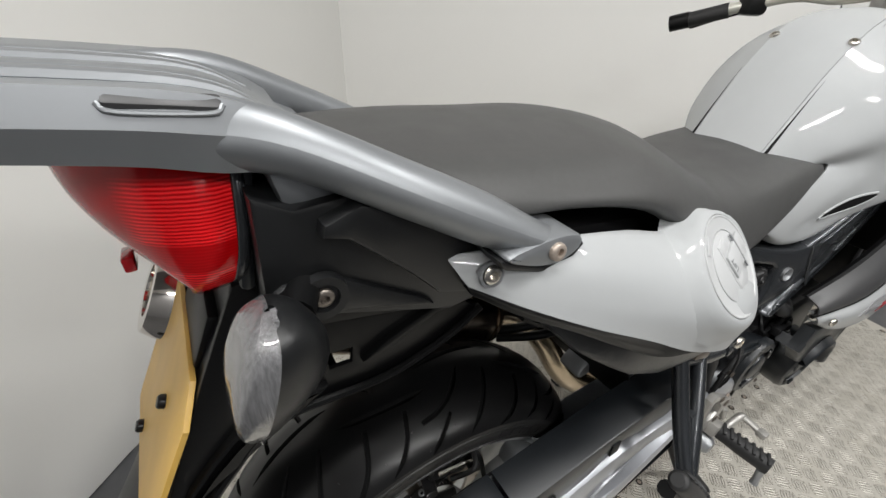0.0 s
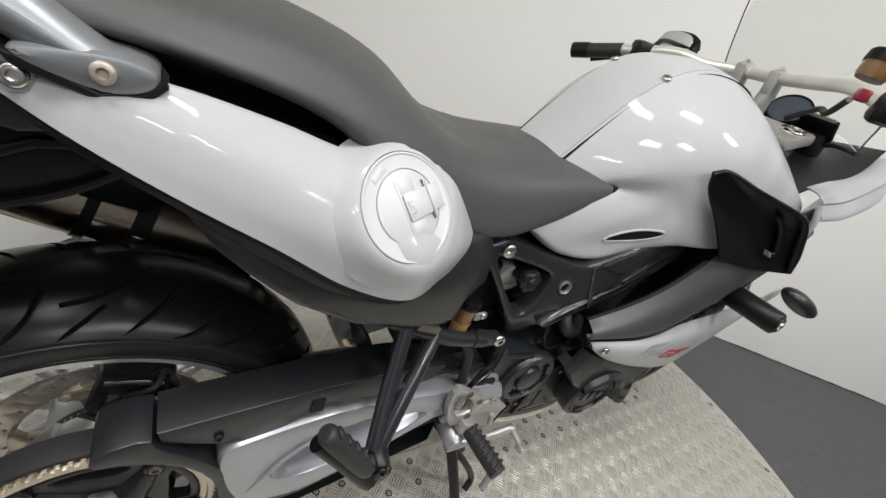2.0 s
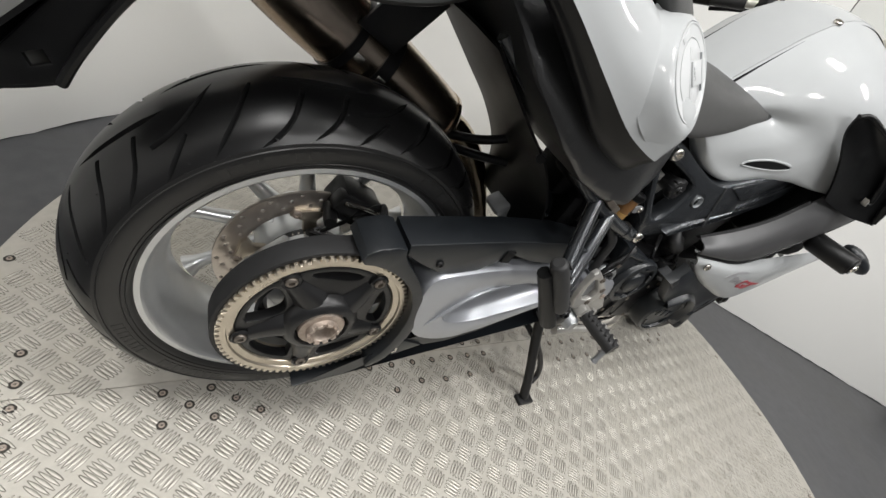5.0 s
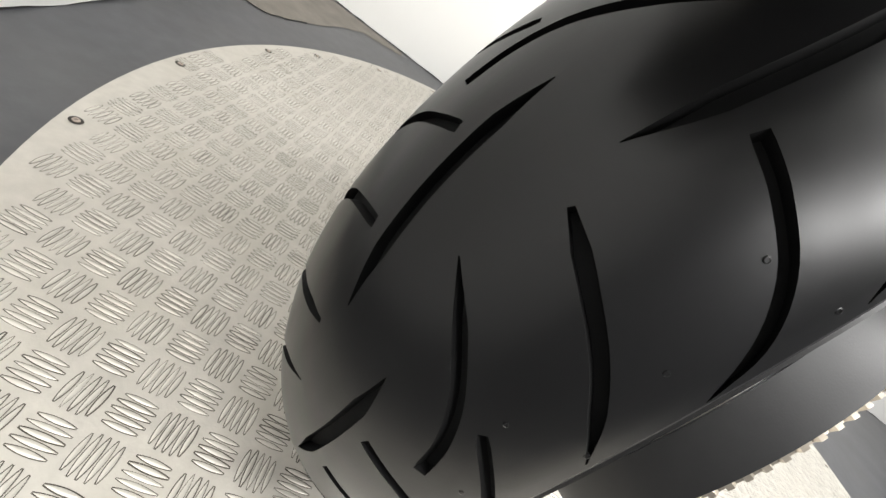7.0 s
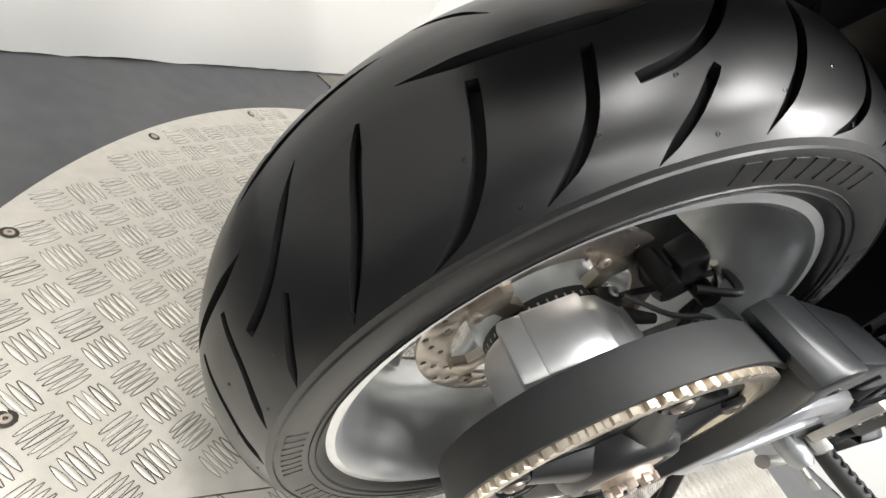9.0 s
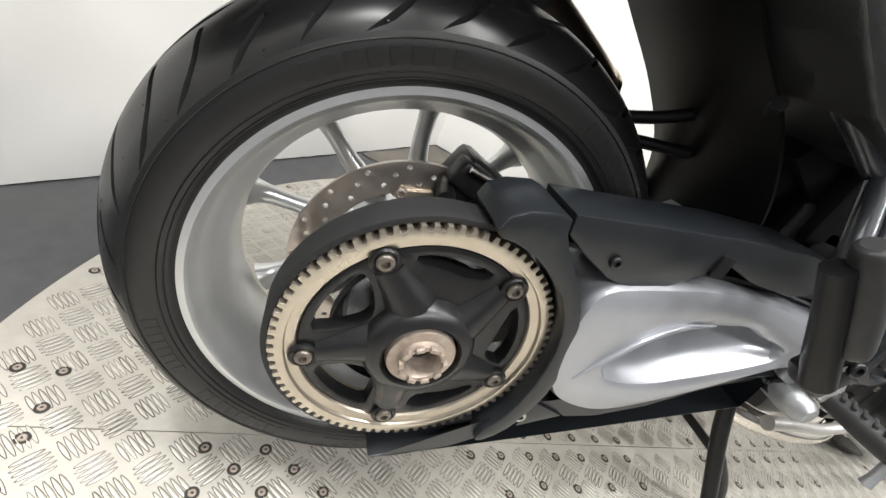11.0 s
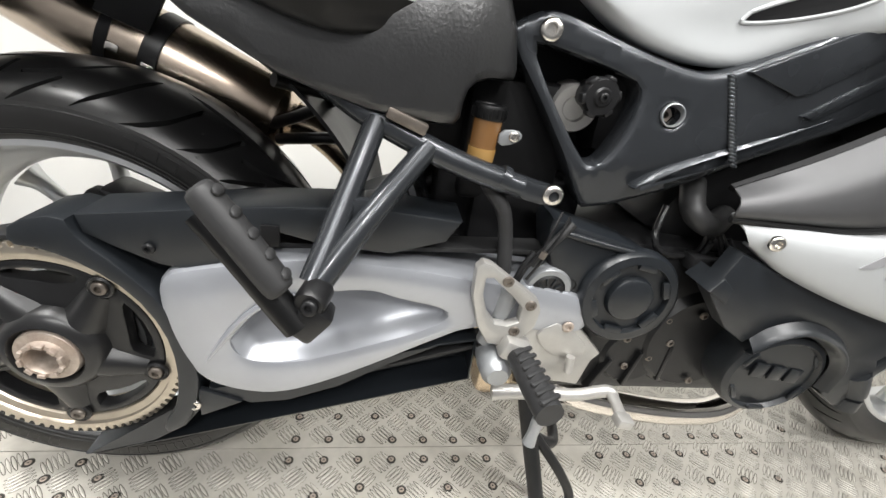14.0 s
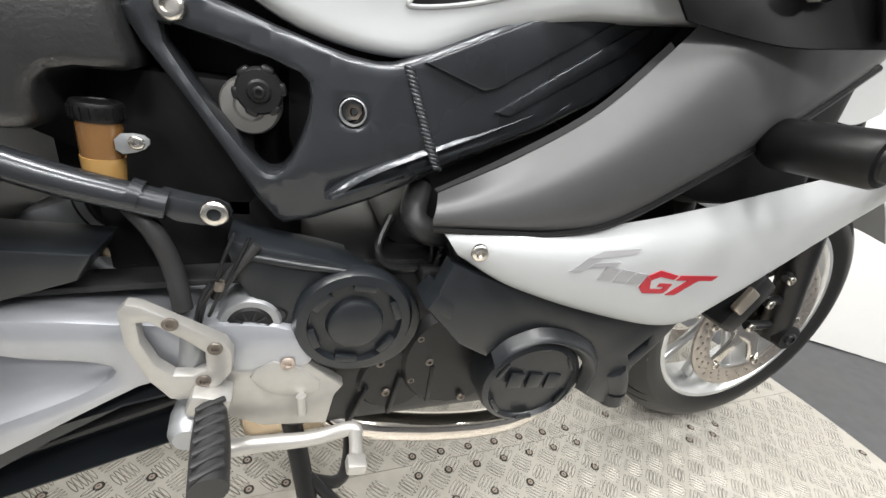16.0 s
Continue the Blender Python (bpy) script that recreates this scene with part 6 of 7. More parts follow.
r5 = [(0.518, -0.127, 0.748), (0.598, -0.133, 0.7065), (0.690, -0.141, 0.697), (0.757, -0.152, 0.722), (0.83, -0.174, 0.748), (0.905, -0.197, 0.758), (1.01, -0.216, 0.772)]
r6 = [(x, y + 0.03, z - 0.004) for x, y, z in r5]
tank_near = None
for mir in (False, True):
    side_panel = part("tank_side", skin([r0, r1, r2, r3, r4, r5, r6], 6, 5, 0.003, mir), "white", bike, "" if mir else "pearl white tank side panel", 60)
    tank_near = tank_near if mir else side_panel
mid = [[(x - 0.001, s * (abs(y) - 0.0006), z + 0.0005 + (0.006 if s == 0 else 0)) for x, y, z in r0] for s in (-1, -0.5, 0, 0.5, 1)]
mid = [[(x, y * 1.0, z + 0.004 * (abs(i - 2) == 1)) for x, y, z in row] for i, row in enumerate(mid)]
part("tank_top", skin(mid, 6, 4, 0.003), "white", bike, "pearl white tank top panel between two seams", 60)
part("seam_liner", skin([[(x, -0.062, z - 0.0035) for x, y, z in r0], [(x, 0.0, z - 0.002) for x, y, z in r0], [(x, 0.062, z - 0.0035) for x, y, z in r0]], 5, 4, 0.002), "dark", bike)
for s in (-1, 1):
    bolt(bike, (0.734, s * 0.056, 0.9875), 0.0075, (-0.5, s * 0.25, 0.85), name="tank_screw")
SIDE = bvhtree.BVHTree.FromPolygons([v.co for v in tank_near.data.vertices], [tuple(p.vertices) for p in tank_near.data.polygons])


def on_side(x, z, off):
    """A place on the white tank side, off metres proud of it."""
    hit = SIDE.ray_cast(Vector((x, -1, z)), Vector((0, 1, 0)))[0]
    return Vector((x, (hit.y if hit else -0.15) - off, z))


# the vent slot's depth is colour only: a near-black patch proud of the panel
SLOT = chaikin([Vector(q) for q in ((0.680, 0.736), (0.710, 0.752), (0.745, 0.766), (0.778, 0.772), (0.790, 0.770), (0.768, 0.757), (0.735, 0.745), (0.700, 0.737))], 2)
bm = bmesh.new()
rim_ = [bm.verts.new(on_side(q[0], q[1], 0.0014)) for q in SLOT]
core_ = [bm.verts.new(on_side(0.736 + (q[0] - 0.736) * 0.55, 0.755 + (q[1] - 0.755) * 0.4 + (q[0] - 0.736) * 0.06, 0.0011)) for q in SLOT]
for k in range(len(SLOT)):
    j = (k + 1) % len(SLOT)
    bm.faces.new((rim_[k], rim_[j], core_[j], core_[k]))
bm.faces.new(core_)
part("slot_shade_patch", bm, "dark", tank_near, "near-black patch laid on the white panel as the vent slot's shade")
lip_ = [on_side(q[0] + 0.0016 * (q[0] - 0.736) / 0.05, q[1] + (0.0018 if q[1] > 0.755 + 0.3 * (q[0] - 0.736) else -0.0018), 0.0) for q in SLOT]
part("slot_lip", tube(lip_ + [lip_[0]], 0.0022, 8, 2), "white", tank_near)

# ---- fairing ----
part("fairing_panel", skin([[(0.722, -0.178, 0.583), (0.79, -0.196, 0.627), (0.855, -0.206, 0.675), (0.908, -0.212, 0.735), (0.950, -0.217, 0.790), (1.0, -0.235, 0.845), (1.06, -0.245, 0.88)],
                            [(0.715, -0.200, 0.577), (0.80, -0.221, 0.606), (0.88, -0.232, 0.652), (0.945, -0.238, 0.710), (0.99, -0.240, 0.76), (1.05, -0.248, 0.81), (1.10, -0.25, 0.85)],
                            [(0.7115, -0.206, 0.565), (0.81, -0.227, 0.579), (0.90, -0.236, 0.614), (0.98, -0.242, 0.665), (1.06, -0.245, 0.72), (1.12, -0.248, 0.775), (1.15, -0.248, 0.83)],
                            [(0.7145, -0.200, 0.556), (0.835, -0.221, 0.5635), (0.895, -0.228, 0.580), (0.975, -0.232, 0.630), (1.07, -0.235, 0.695), (1.14, -0.238, 0.755), (1.17, -0.24, 0.82)]], 6, 5, 0.003), "grey", bike, "satin graphite fairing side panel", 60)
part("fairing_trim", skin([[(0.7185, -0.175, 0.5855), (0.787, -0.192, 0.631), (0.852, -0.202, 0.679), (0.906, -0.208, 0.741)], [(0.7215, -0.179, 0.584), (0.79, -0.197, 0.628), (0.855, -0.207, 0.676), (0.908, -0.213, 0.736)]], 5, 3, 0.012), "dark", bike)
wh = [[(0.722, -0.190, 0.560), (0.80, -0.212, 0.5635), (0.90, -0.222, 0.573), (1.01, -0.232, 0.600), (1.16, -0.245, 0.645), (1.32, -0.24, 0.672)],
      [(0.728, -0.205, 0.549), (0.80, -0.228, 0.545), (0.90, -0.240, 0.545), (1.01, -0.246, 0.560), (1.16, -0.25, 0.608), (1.32, -0.24, 0.65)],
      [(0.738, -0.208, 0.535), (0.80, -0.225, 0.512), (0.90, -0.235, 0.490), (1.01, -0.240, 0.487), (1.13, -0.242, 0.54), (1.30, -0.235, 0.62)],
      [(0.745, -0.204, 0.528), (0.80, -0.216, 0.500), (0.905, -0.224, 0.467), (1.02, -0.230, 0.446), (1.09, -0.232, 0.474), (1.27, -0.228, 0.594)],
      [(0.75, -0.19, 0.526), (0.80, -0.20, 0.498), (0.905, -0.205, 0.464), (1.02, -0.21, 0.443), (1.09, -0.21, 0.470), (1.27, -0.205, 0.592)]]
fair = part("lower_fairing", skin(wh, 6, 5, 0.003), "white", bike, "pearl white lower fairing panel with a grey and red model badge", 60)
bolt(bike, (0.756, -0.2225, 0.541), 0.0085, (-0.2, -1, 0), name="fairing_screw")


FAIR = bvhtree.BVHTree.FromPolygons([v.co for v in fair.data.vertices], [tuple(p.vertices) for p in fair.data.polygons])


def on_fairing(x, z, off):
    """A place on the white lower panel, off metres proud of it."""
    hit = FAIR.ray_cast(Vector((x, -1, z)), Vector((0, 1, 0)))[0]
    return Vector((x, (hit.y if hit else -0.24) - off, z))


def badge(shape, material, dx=0.0, dz=0.0, tall=1.0, z0=0.51):
    """A flat badge shape as plain lettering-sized bars, laid on the panel."""
    L = [Vector((x + dx, z0 + (z - z0) * tall + dz)) for x, z in shape]
    bm = bmesh.new()
    a = [bm.verts.new(on_fairing(p[0], p[1], 0.0012)) for p in L]
    b = [bm.verts.new(on_fairing(p[0], p[1], -0.001)) for p in L]
    bm.faces.new(a)
    for i in range(len(L)):
        j = (i + 1) % len(L)
        bm.faces.new((a[i], a[j], b[j], b[i]))
    return part("badge", bm, material, bike)


for shape in ([(0.876, 0.531), (0.893, 0.537), (0.936, 0.5405), (0.931, 0.536), (0.896, 0.532)], [(0.860, 0.5195), (0.874, 0.5195), (0.893, 0.5315), (0.879, 0.5325)], [(0.884, 0.5275), (0.915, 0.529), (0.911, 0.525), (0.880, 0.5235)],
              [(0.897, 0.5065), (0.913, 0.5055), (0.919, 0.5165), (0.903, 0.5175)], [(0.9165, 0.505), (0.9325, 0.504), (0.9385, 0.5145), (0.9225, 0.516)], [(0.936, 0.5035), (0.951, 0.5025), (0.957, 0.512), (0.942, 0.5135)]):
    if shape[0][1] > 0.515:
        badge(shape, "decgrey", -0.010, 0.011, 1.3, 0.53)
    else:
        badge(shape, "decgrey", -0.012, 0.013, 1.35)
for shape in ([(0.962, 0.5125), (0.976, 0.5185), (1.003, 0.5125), (0.999, 0.5078), (0.978, 0.5118), (0.9685, 0.5075)], [(0.957, 0.499), (0.965, 0.492), (0.993, 0.4912), (0.998, 0.4955), (0.972, 0.497), (0.968, 0.507), (0.9615, 0.512)], [(0.983, 0.5035), (1.0, 0.5025), (0.9975, 0.496), (0.989, 0.4965), (0.991, 0.4995), (0.981, 0.500)],
              [(1.007, 0.5125), (1.063, 0.5105), (1.058, 0.505), (1.003, 0.507)], [(1.021, 0.5066), (1.036, 0.506), (1.012, 0.4885), (0.999, 0.489)]):
    badge(shape, "decred", -0.016, 0.011, 1.1)

# black inlet panel beside the tank, nose wing
inl = part("inlet_panel", skin([[(0.778, -0.184, 0.893), (0.800, -0.184, 0.863), (0.836, -0.206, 0.823), (0.872, -0.220, 0.785), (0.900, -0.225, 0.756)],
                          [(0.800, -0.191, 0.8985), (0.848, -0.207, 0.866), (0.885, -0.216, 0.826), (0.918, -0.226, 0.788), (0.945, -0.237, 0.752)],
                          [(0.859, -0.222, 0.886), (0.896, -0.218, 0.862), (0.932, -0.224, 0.826), (0.962, -0.236, 0.790), (0.988, -0.254, 0.750)],
                          [(0.933, -0.243, 0.875), (0.960, -0.237, 0.852), (0.985, -0.242, 0.822), (1.005, -0.254, 0.790), (1.030, -0.270, 0.755)],
                          [(0.991, -0.260, 0.862), (1.012, -0.265, 0.842), (1.030, -0.272, 0.818), (1.046, -0.278, 0.792), (1.066, -0.284, 0.760)]], 5, 5, 0.004), "plastic2", bike, "black air outlet panel in the fairing", 60)
part("inlet_lip", tube([(0.774, -0.186, 0.890), (0.800, -0.194, 0.900), (0.859, -0.226, 0.888), (0.933, -0.247, 0.877), (0.985, -0.262, 0.866), (1.008, -0.269, 0.845), (1.022, -0.274, 0.82), (1.036, -0.279, 0.795), (1.05, -0.284, 0.765)], [0.003, 0.004, 0.004, 0.004, 0.005, 0.007, 0.008, 0.008, 0.005], 10), "plastic2", inl)
part("inlet_hook", tube([(0.940, -0.241, 0.858), (0.975, -0.248, 0.838), (0.993, -0.254, 0.812), (0.999, -0.259, 0.790), (0.975, -0.250, 0.789)], [0.003, 0.005, 0.006, 0.005, 0.003], 10), "plastic2", inl)
part("inlet_tab", plate([(0.966, 0.797), (0.978, 0.793), (0.988, 0.783), (0.975, 0.786)], -0.262, -0.252, 0.001), "cast", inl, "small bright metal tab")
part("nose_wing", skin([[(1.06, -0.25, 0.89), (1.16, -0.252, 0.905), (1.25, -0.257, 0.952), (1.36, -0.24, 1.0)], [(1.065, -0.262, 0.865), (1.16, -0.266, 0.875), (1.27, -0.264, 0.912), (1.40, -0.23, 0.95)],
                        [(1.085, -0.235, 0.85), (1.16, -0.225, 0.858), (1.27, -0.205, 0.885), (1.40, -0.17, 0.92)], [(1.09, -0.225, 0.80), (1.16, -0.21, 0.80), (1.27, -0.18, 0.82), (1.42, -0.14, 0.85)], [(1.10, -0.215, 0.70), (1.18, -0.20, 0.70), (1.30, -0.16, 0.70), (1.44, -0.11, 0.72)]], 5, 5, 0.003), "white", bike, "pearl white nose fairing", 60)
part("nose_wing", skin([[(1.0, 0.22, 0.895), (1.15, 0.25, 0.905), (1.25, 0.23, 0.915), (1.40, 0.17, 0.92)], [(1.0, 0.24, 0.86), (1.15, 0.265, 0.875), (1.26, 0.245, 0.885), (1.42, 0.18, 0.89)],
                        [(1.0, 0.24, 0.78), (1.16, 0.265, 0.79), (1.27, 0.25, 0.80), (1.44, 0.18, 0.80)], [(0.95, 0.22, 0.55), (1.12, 0.24, 0.56), (1.30, 0.23, 0.65), (1.46, 0.13, 0.65)]], 5, 5, 0.003), "white", bike, "", 60)
part("nose_top", skin([[(1.06, -0.25, 0.892), (1.16, -0.252, 0.907), (1.25, -0.257, 0.954), (1.36, -0.24, 1.002)], [(1.12, -0.215, 0.898), (1.19, -0.215, 0.918), (1.27, -0.225, 0.955), (1.37, -0.21, 1.0)],
                       [(1.15, -0.185, 0.897), (1.20, -0.19, 0.915), (1.28, -0.20, 0.945), (1.38, -0.18, 0.985)]], 5, 4, 0.003), "white", bike, "", 60)
part("cockpit_trim", skin([[(1.12, -0.19, 0.888), (1.19, -0.19, 0.912), (1.27, -0.205, 0.955), (1.33, -0.20, 1.01)], [(1.15, -0.09, 0.91), (1.22, -0.09, 0.935), (1.31, -0.08, 0.965), (1.40, -0.07, 0.99)], [(1.15, 0.0, 0.91), (1.22, 0.0, 0.935), (1.32, 0.0, 0.965), (1.42, 0.0, 0.99)],
                           [(1.15, 0.16, 0.90), (1.22, 0.17, 0.925), (1.30, 0.17, 0.95), (1.38, 0.15, 0.98)]], 5, 4, 0.003), "plastic", bike, "black cockpit inner panel", 60)
bolt(bike, (1.285, -0.236, 0.9595), 0.007, (-0.3, -0.8, 0.5), name="nose_screw")
part("nose_edge", tube([(1.055, -0.250, 0.888), (1.058, -0.258, 0.86), (1.068, -0.258, 0.82), (1.085, -0.25, 0.77)], 0.006, 10), "white", bike)

# lower black panel with its clutch cut-out
part("engine_spoiler", plate([(0.716, 0.474), (0.725, 0.488), (0.737, 0.522), (0.80, 0.499), (0.905, 0.464), (1.02, 0.444), (1.09, 0.470), (1.05, 0.40), (1.02, 0.362), (1.015, 0.30), (0.985, 0.305), (0.955, 0.325), (0.955, 0.385), (0.935, 0.412), (0.895, 0.432), (0.855, 0.440), (0.82, 0.430), (0.795, 0.405), (0.76, 0.425)], -0.212, -0.190, 0.004,
                             [[(1.005, 0.385), (1.03, 0.412), (1.03, 0.397), (1.01, 0.378)]]), "greypl", bike, "dark grey plastic engine spoiler")
part("panel_rim", tube([(0.7145, -0.199, 0.5545), (0.78, -0.212, 0.5575), (0.835, -0.222, 0.562), (0.895, -0.2285, 0.5785), (0.975, -0.233, 0.6285), (1.07, -0.236, 0.6935), (1.14, -0.239, 0.7535)], 0.004, 8), "plastic2", bike)
part("spoiler_arch", skin([[(0.800, -0.211, 0.412), (0.818, -0.212, 0.430), (0.853, -0.213, 0.442), (0.893, -0.213, 0.435), (0.932, -0.213, 0.414), (0.954, -0.212, 0.385), (0.956, -0.210, 0.34)], [(0.803, -0.223, 0.398), (0.822, -0.226, 0.420), (0.855, -0.227, 0.431), (0.890, -0.227, 0.424), (0.925, -0.226, 0.405), (0.945, -0.225, 0.378), (0.947, -0.222, 0.338)],
                            [(0.808, -0.210, 0.390), (0.826, -0.212, 0.412), (0.856, -0.213, 0.422), (0.887, -0.213, 0.416), (0.918, -0.212, 0.398), (0.937, -0.211, 0.373), (0.939, -0.208, 0.336)]], 5, 4, 0.003), "greypl", bike, "", 60)
part("spoiler_edge", plate([(0.716, 0.474), (0.728, 0.492), (0.745, 0.478), (0.745, 0.458)], -0.214, -0.17, 0.003), "greypl", bike)
part("spoiler_scoop", tube([(0.995, -0.20, 0.36), (1.01, -0.2, 0.33), (1.012, -0.2, 0.30)], 0.02, 12), "greypl", bike)

# crash bobbin, front indicator
part("crash_bobbin", lathe([(0, 0.0), (0.016, 0.0), (0.017, -0.003), (0.0215, -0.004), (0.024, -0.008), (0.0245, -0.09), (0.02, -0.10), (0.0, -0.10)], (1.045, -0.335, 0.676), (0.0, -1, 0.05), 28), "plastic2", bike, "black plastic crash bobbin")
bolt(bike, (1.045, -0.336, 0.676), 0.009, (0, -1, 0.05), name="bobbin_bolt")
part("front_indicator", blob((1.27, -0.29, 0.672), (0.055, 0.03, 0.022), (0, 20, -30), 20), "greypl", bike, "grey front indicator on a short stalk")
# added near-black filler behind the cowl
part("cowl_filler", box((1.08, -0.15, 0.70), (0.20, 0.14, 0.22), 0.03), "dark", bike)
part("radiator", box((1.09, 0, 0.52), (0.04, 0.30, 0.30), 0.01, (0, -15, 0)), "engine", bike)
# added dark fillers inside the frame and below the seat
part("frame_core_filler", box((0.80, 0.0, 0.66), (0.44, 0.22, 0.16), 0.03), "dark", bike)
part("under_seat_filler", box((0.50, 0.0, 0.74), (0.30, 0.20, 0.10), 0.02), "dark", bike)

# front wheel and fork
FA = Vector((1.497, 0, 0.300))
FT = [(0, 0.299), (0.015, 0.2975), (0.03, 0.292), (0.045, 0.281), (0.055, 0.268), (0.059, 0.258)]
FG = []
for k_, s_ in ((0, -1), (15, 1)):
    FG += [(((0 + k_, s_ * 0.010), (3 + k_, s_ * 0.026), (8 + k_, s_ * 0.042), (13 + k_, s_ * 0.055)), 0.005, 0.3, 0.1), (((12 + k_, s_ * 0.022), (15 + k_, s_ * 0.038), (20 + k_, s_ * 0.053)), 0.0048, 0.3, 0.1)]
fwheel = part("front_wheel", lathe([(0.220, -0.050), (0.217, -0.053), (0.209, -0.053), (0.204, -0.047), (0.199, -0.03), (0.192, 0.0), (0.199, 0.03), (0.204, 0.047), (0.217, 0.053), (0.220, 0.05), (0.205, 0.0)], FA, n=90, closed=True), "silver", bike, "silver-painted front wheel rim")
part("tyre_tread", tyre_tread(FA, FT, FG, 0.0045, 30.0, 12, 90.0), "rubber", fwheel, "", 30).data.materials.append(M["groove"])
for s in (-1, 1):
    part("tyre_sidewall", lathe([(0.258, s * 0.059), (0.248, s * 0.061), (0.238, s * 0.060), (0.228, s * 0.056), (0.219, s * 0.052), (0.212, s * 0.045)], FA, n=90), "sidewall", fwheel)
part("hub_drum", lathe([(0, -0.045), (0.03, -0.045), (0.035, -0.03), (0.035, 0.03), (0.03, 0.045), (0, 0.045)], FA, n=30), "silver", fwheel)
for k in range(10):
    a = radians(36 * k + 12)
    part("spoke", tube([FA + Vector((0.03 * math.cos(a), 0, 0.03 * math.sin(a))), FA + Vector((0.11 * math.cos(a), 0, 0.11 * math.sin(a))), FA + Vector((0.196 * math.cos(a), 0, 0.196 * math.sin(a)))], [0.014, 0.009, 0.013], 10, 3), "silver", fwheel)
for s in (-1, 1):
    fh = []
    for k in range(30):
        for q, rr in ((0, 0.128), (1, 0.138), (2, 0.148)):
            a = radians(k * 12 + q * 4)
            fh.append([(FA.x + rr * math.cos(a) + 0.003 * math.cos(b), FA.z + rr * math.sin(a) + 0.003 * math.sin(b)) for b in [i * math.pi / 3 for i in range(6)]])
    part("brake_disc", plate([(FA.x + 0.16 * math.cos(t * 0.0873), FA.z + 0.16 * math.sin(t * 0.0873)) for t in range(72)], s * 0.072, s * 0.067, 0.0004, fh + [[(FA.x + 0.118 * math.cos(t * 0.1309), FA.z + 0.118 * math.sin(t * 0.1309)) for t in range(48)]]), "disc", fwheel, "drilled front brake disc")
    cp = []
    for k in range(6):
        a = 60 * k
        cp += [(0.05, a - 22), (0.09, a - 8), (0.122, a - 7), (0.122, a + 7), (0.09, a + 6), (0.05, a + 16)]
    part("disc_carrier", plate([(FA.x + r * math.cos(radians(b)), FA.z + r * math.sin(radians(b))) for r, b in cp], s * 0.069, s * 0.062, 0.001, smooth=1), "chrome", fwheel)
    for k in range(6):
        a = radians(60 * k)
        bolt(fwheel, FA + Vector((0.12 * math.cos(a), s * 0.073, 0.12 * math.sin(a))), 0.009, (0, s, 0), "steel", "disc_bolt")
    part("fork_leg", tube([FA + Vector((0.02, s * 0.095, -0.01)), FA + Vector((-0.02, s * 0.098, 0.12)), FA + Vector((-0.10, s * 0.10, 0.36)), FA + Vector((-0.24, s * 0.10, 0.70))], [0.026, 0.027, 0.026, 0.024], 20, 3), "engine", bike, "black fork leg")
    part("axle_clamp", tube([FA + Vector((0.02, s * 0.07, 0.0)), FA + Vector((0.02, s * 0.125, 0.0))], 0.026, 20), "engine", bike)
    fc = part("brake_caliper", box(FA + Vector((-0.125, s * 0.085, 0.075)), (0.055, 0.06, 0.12), 0.012, (0, 30, 0)), "engine", bike, "black radial front brake caliper")
    for k in range(3):
        part("caliper_arm", tube([FA + Vector((-0.10 + 0.02 * k, s * 0.11, 0.03 + 0.05 * k)), FA + Vector((-0.02 - 0.01 * k, s * 0.10, 0.02 + 0.06 * k))], 0.009, 10), "engine", fc)
        bolt(fc, FA + Vector((-0.10 + 0.02 * k, s * 0.118, 0.03 + 0.05 * k)), 0.009, (0, s, 0), "steel", "caliper_bolt")
    part("caliper_pad", box(FA + Vector((-0.15, s * 0.115, 0.09)), (0.03, 0.012, 0.05), 0.004, (0, 30, 0)), "champ", fc)
    bolt(bike, FA + Vector((0.02, s * 0.127, 0.0)), 0.012, (0, s, 0), "engine", "axle_bolt")
part("front_mudguard", skin([[FA + Vector((0.325 * math.cos(radians(a)), -0.075, 0.325 * math.sin(radians(a)))) for a in (35, 60, 85, 110, 135)], [FA + Vector((0.34 * math.cos(radians(a)), 0, 0.34 * math.sin(radians(a)))) for a in (35, 60, 85, 110, 135)],
                             [FA + Vector((0.325 * math.cos(radians(a)), 0.075, 0.325 * math.sin(radians(a)))) for a in (35, 60, 85, 110, 135)]], 5, 5, 0.003), "white", bike, "white front mudguard", 60)

# handlebar, controls, yoke, dials, mirrors, screen
bar = part("handlebar", tube([(1.02, -0.31, 1.045), (1.043, -0.23, 1.062), (1.06, -0.165, 1.075), (1.09, -0.10, 1.068), (1.12, -0.022, 1.06), (1.151, 0.065, 1.056), (1.118, 0.13, 1.044), (1.09, 0.20, 1.046), (1.05, 0.29, 1.02), (1.02, 0.36, 0.998)], 0.0125, 16, 6), "bar", bike, "pale silver painted tubular handlebar")
part("grip", tube([(0.995, -0.40, 1.02), (1.025, -0.29, 1.05), (1.038, -0.25, 1.058)], 0.018, 18), "rubber2", bar, "black rubber grip")
part("grip", tube([(1.04, 0.31, 1.012), (1.008, 0.39, 0.985)], 0.0175, 18), "rubber2", bar)
part("bar_end", tube([(1.010, 0.385, 0.987), (0.994, 0.425, 0.974)], 0.0195, 18), "plastic2", bar)
part("bar_end", tube([(0.997, -0.39, 1.022), (0.985, -0.44, 1.01)], 0.0195, 18), "plastic2", bar)
part("switchgear", box((1.043, -0.235, 1.058), (0.05, 0.045, 0.05), 0.012, (0, 0, 25)), "plastic2", bar)
part("switchgear", box((1.06, 0.27, 1.025), (0.05, 0.05, 0.045), 0.012, (0, 0, -25)), "plastic2", bar)
part("red_switch", box((1.040, -0.192, 1.066), (0.018, 0.022, 0.02), 0.004, (0, 0, 25)), "redsmoke", bar)
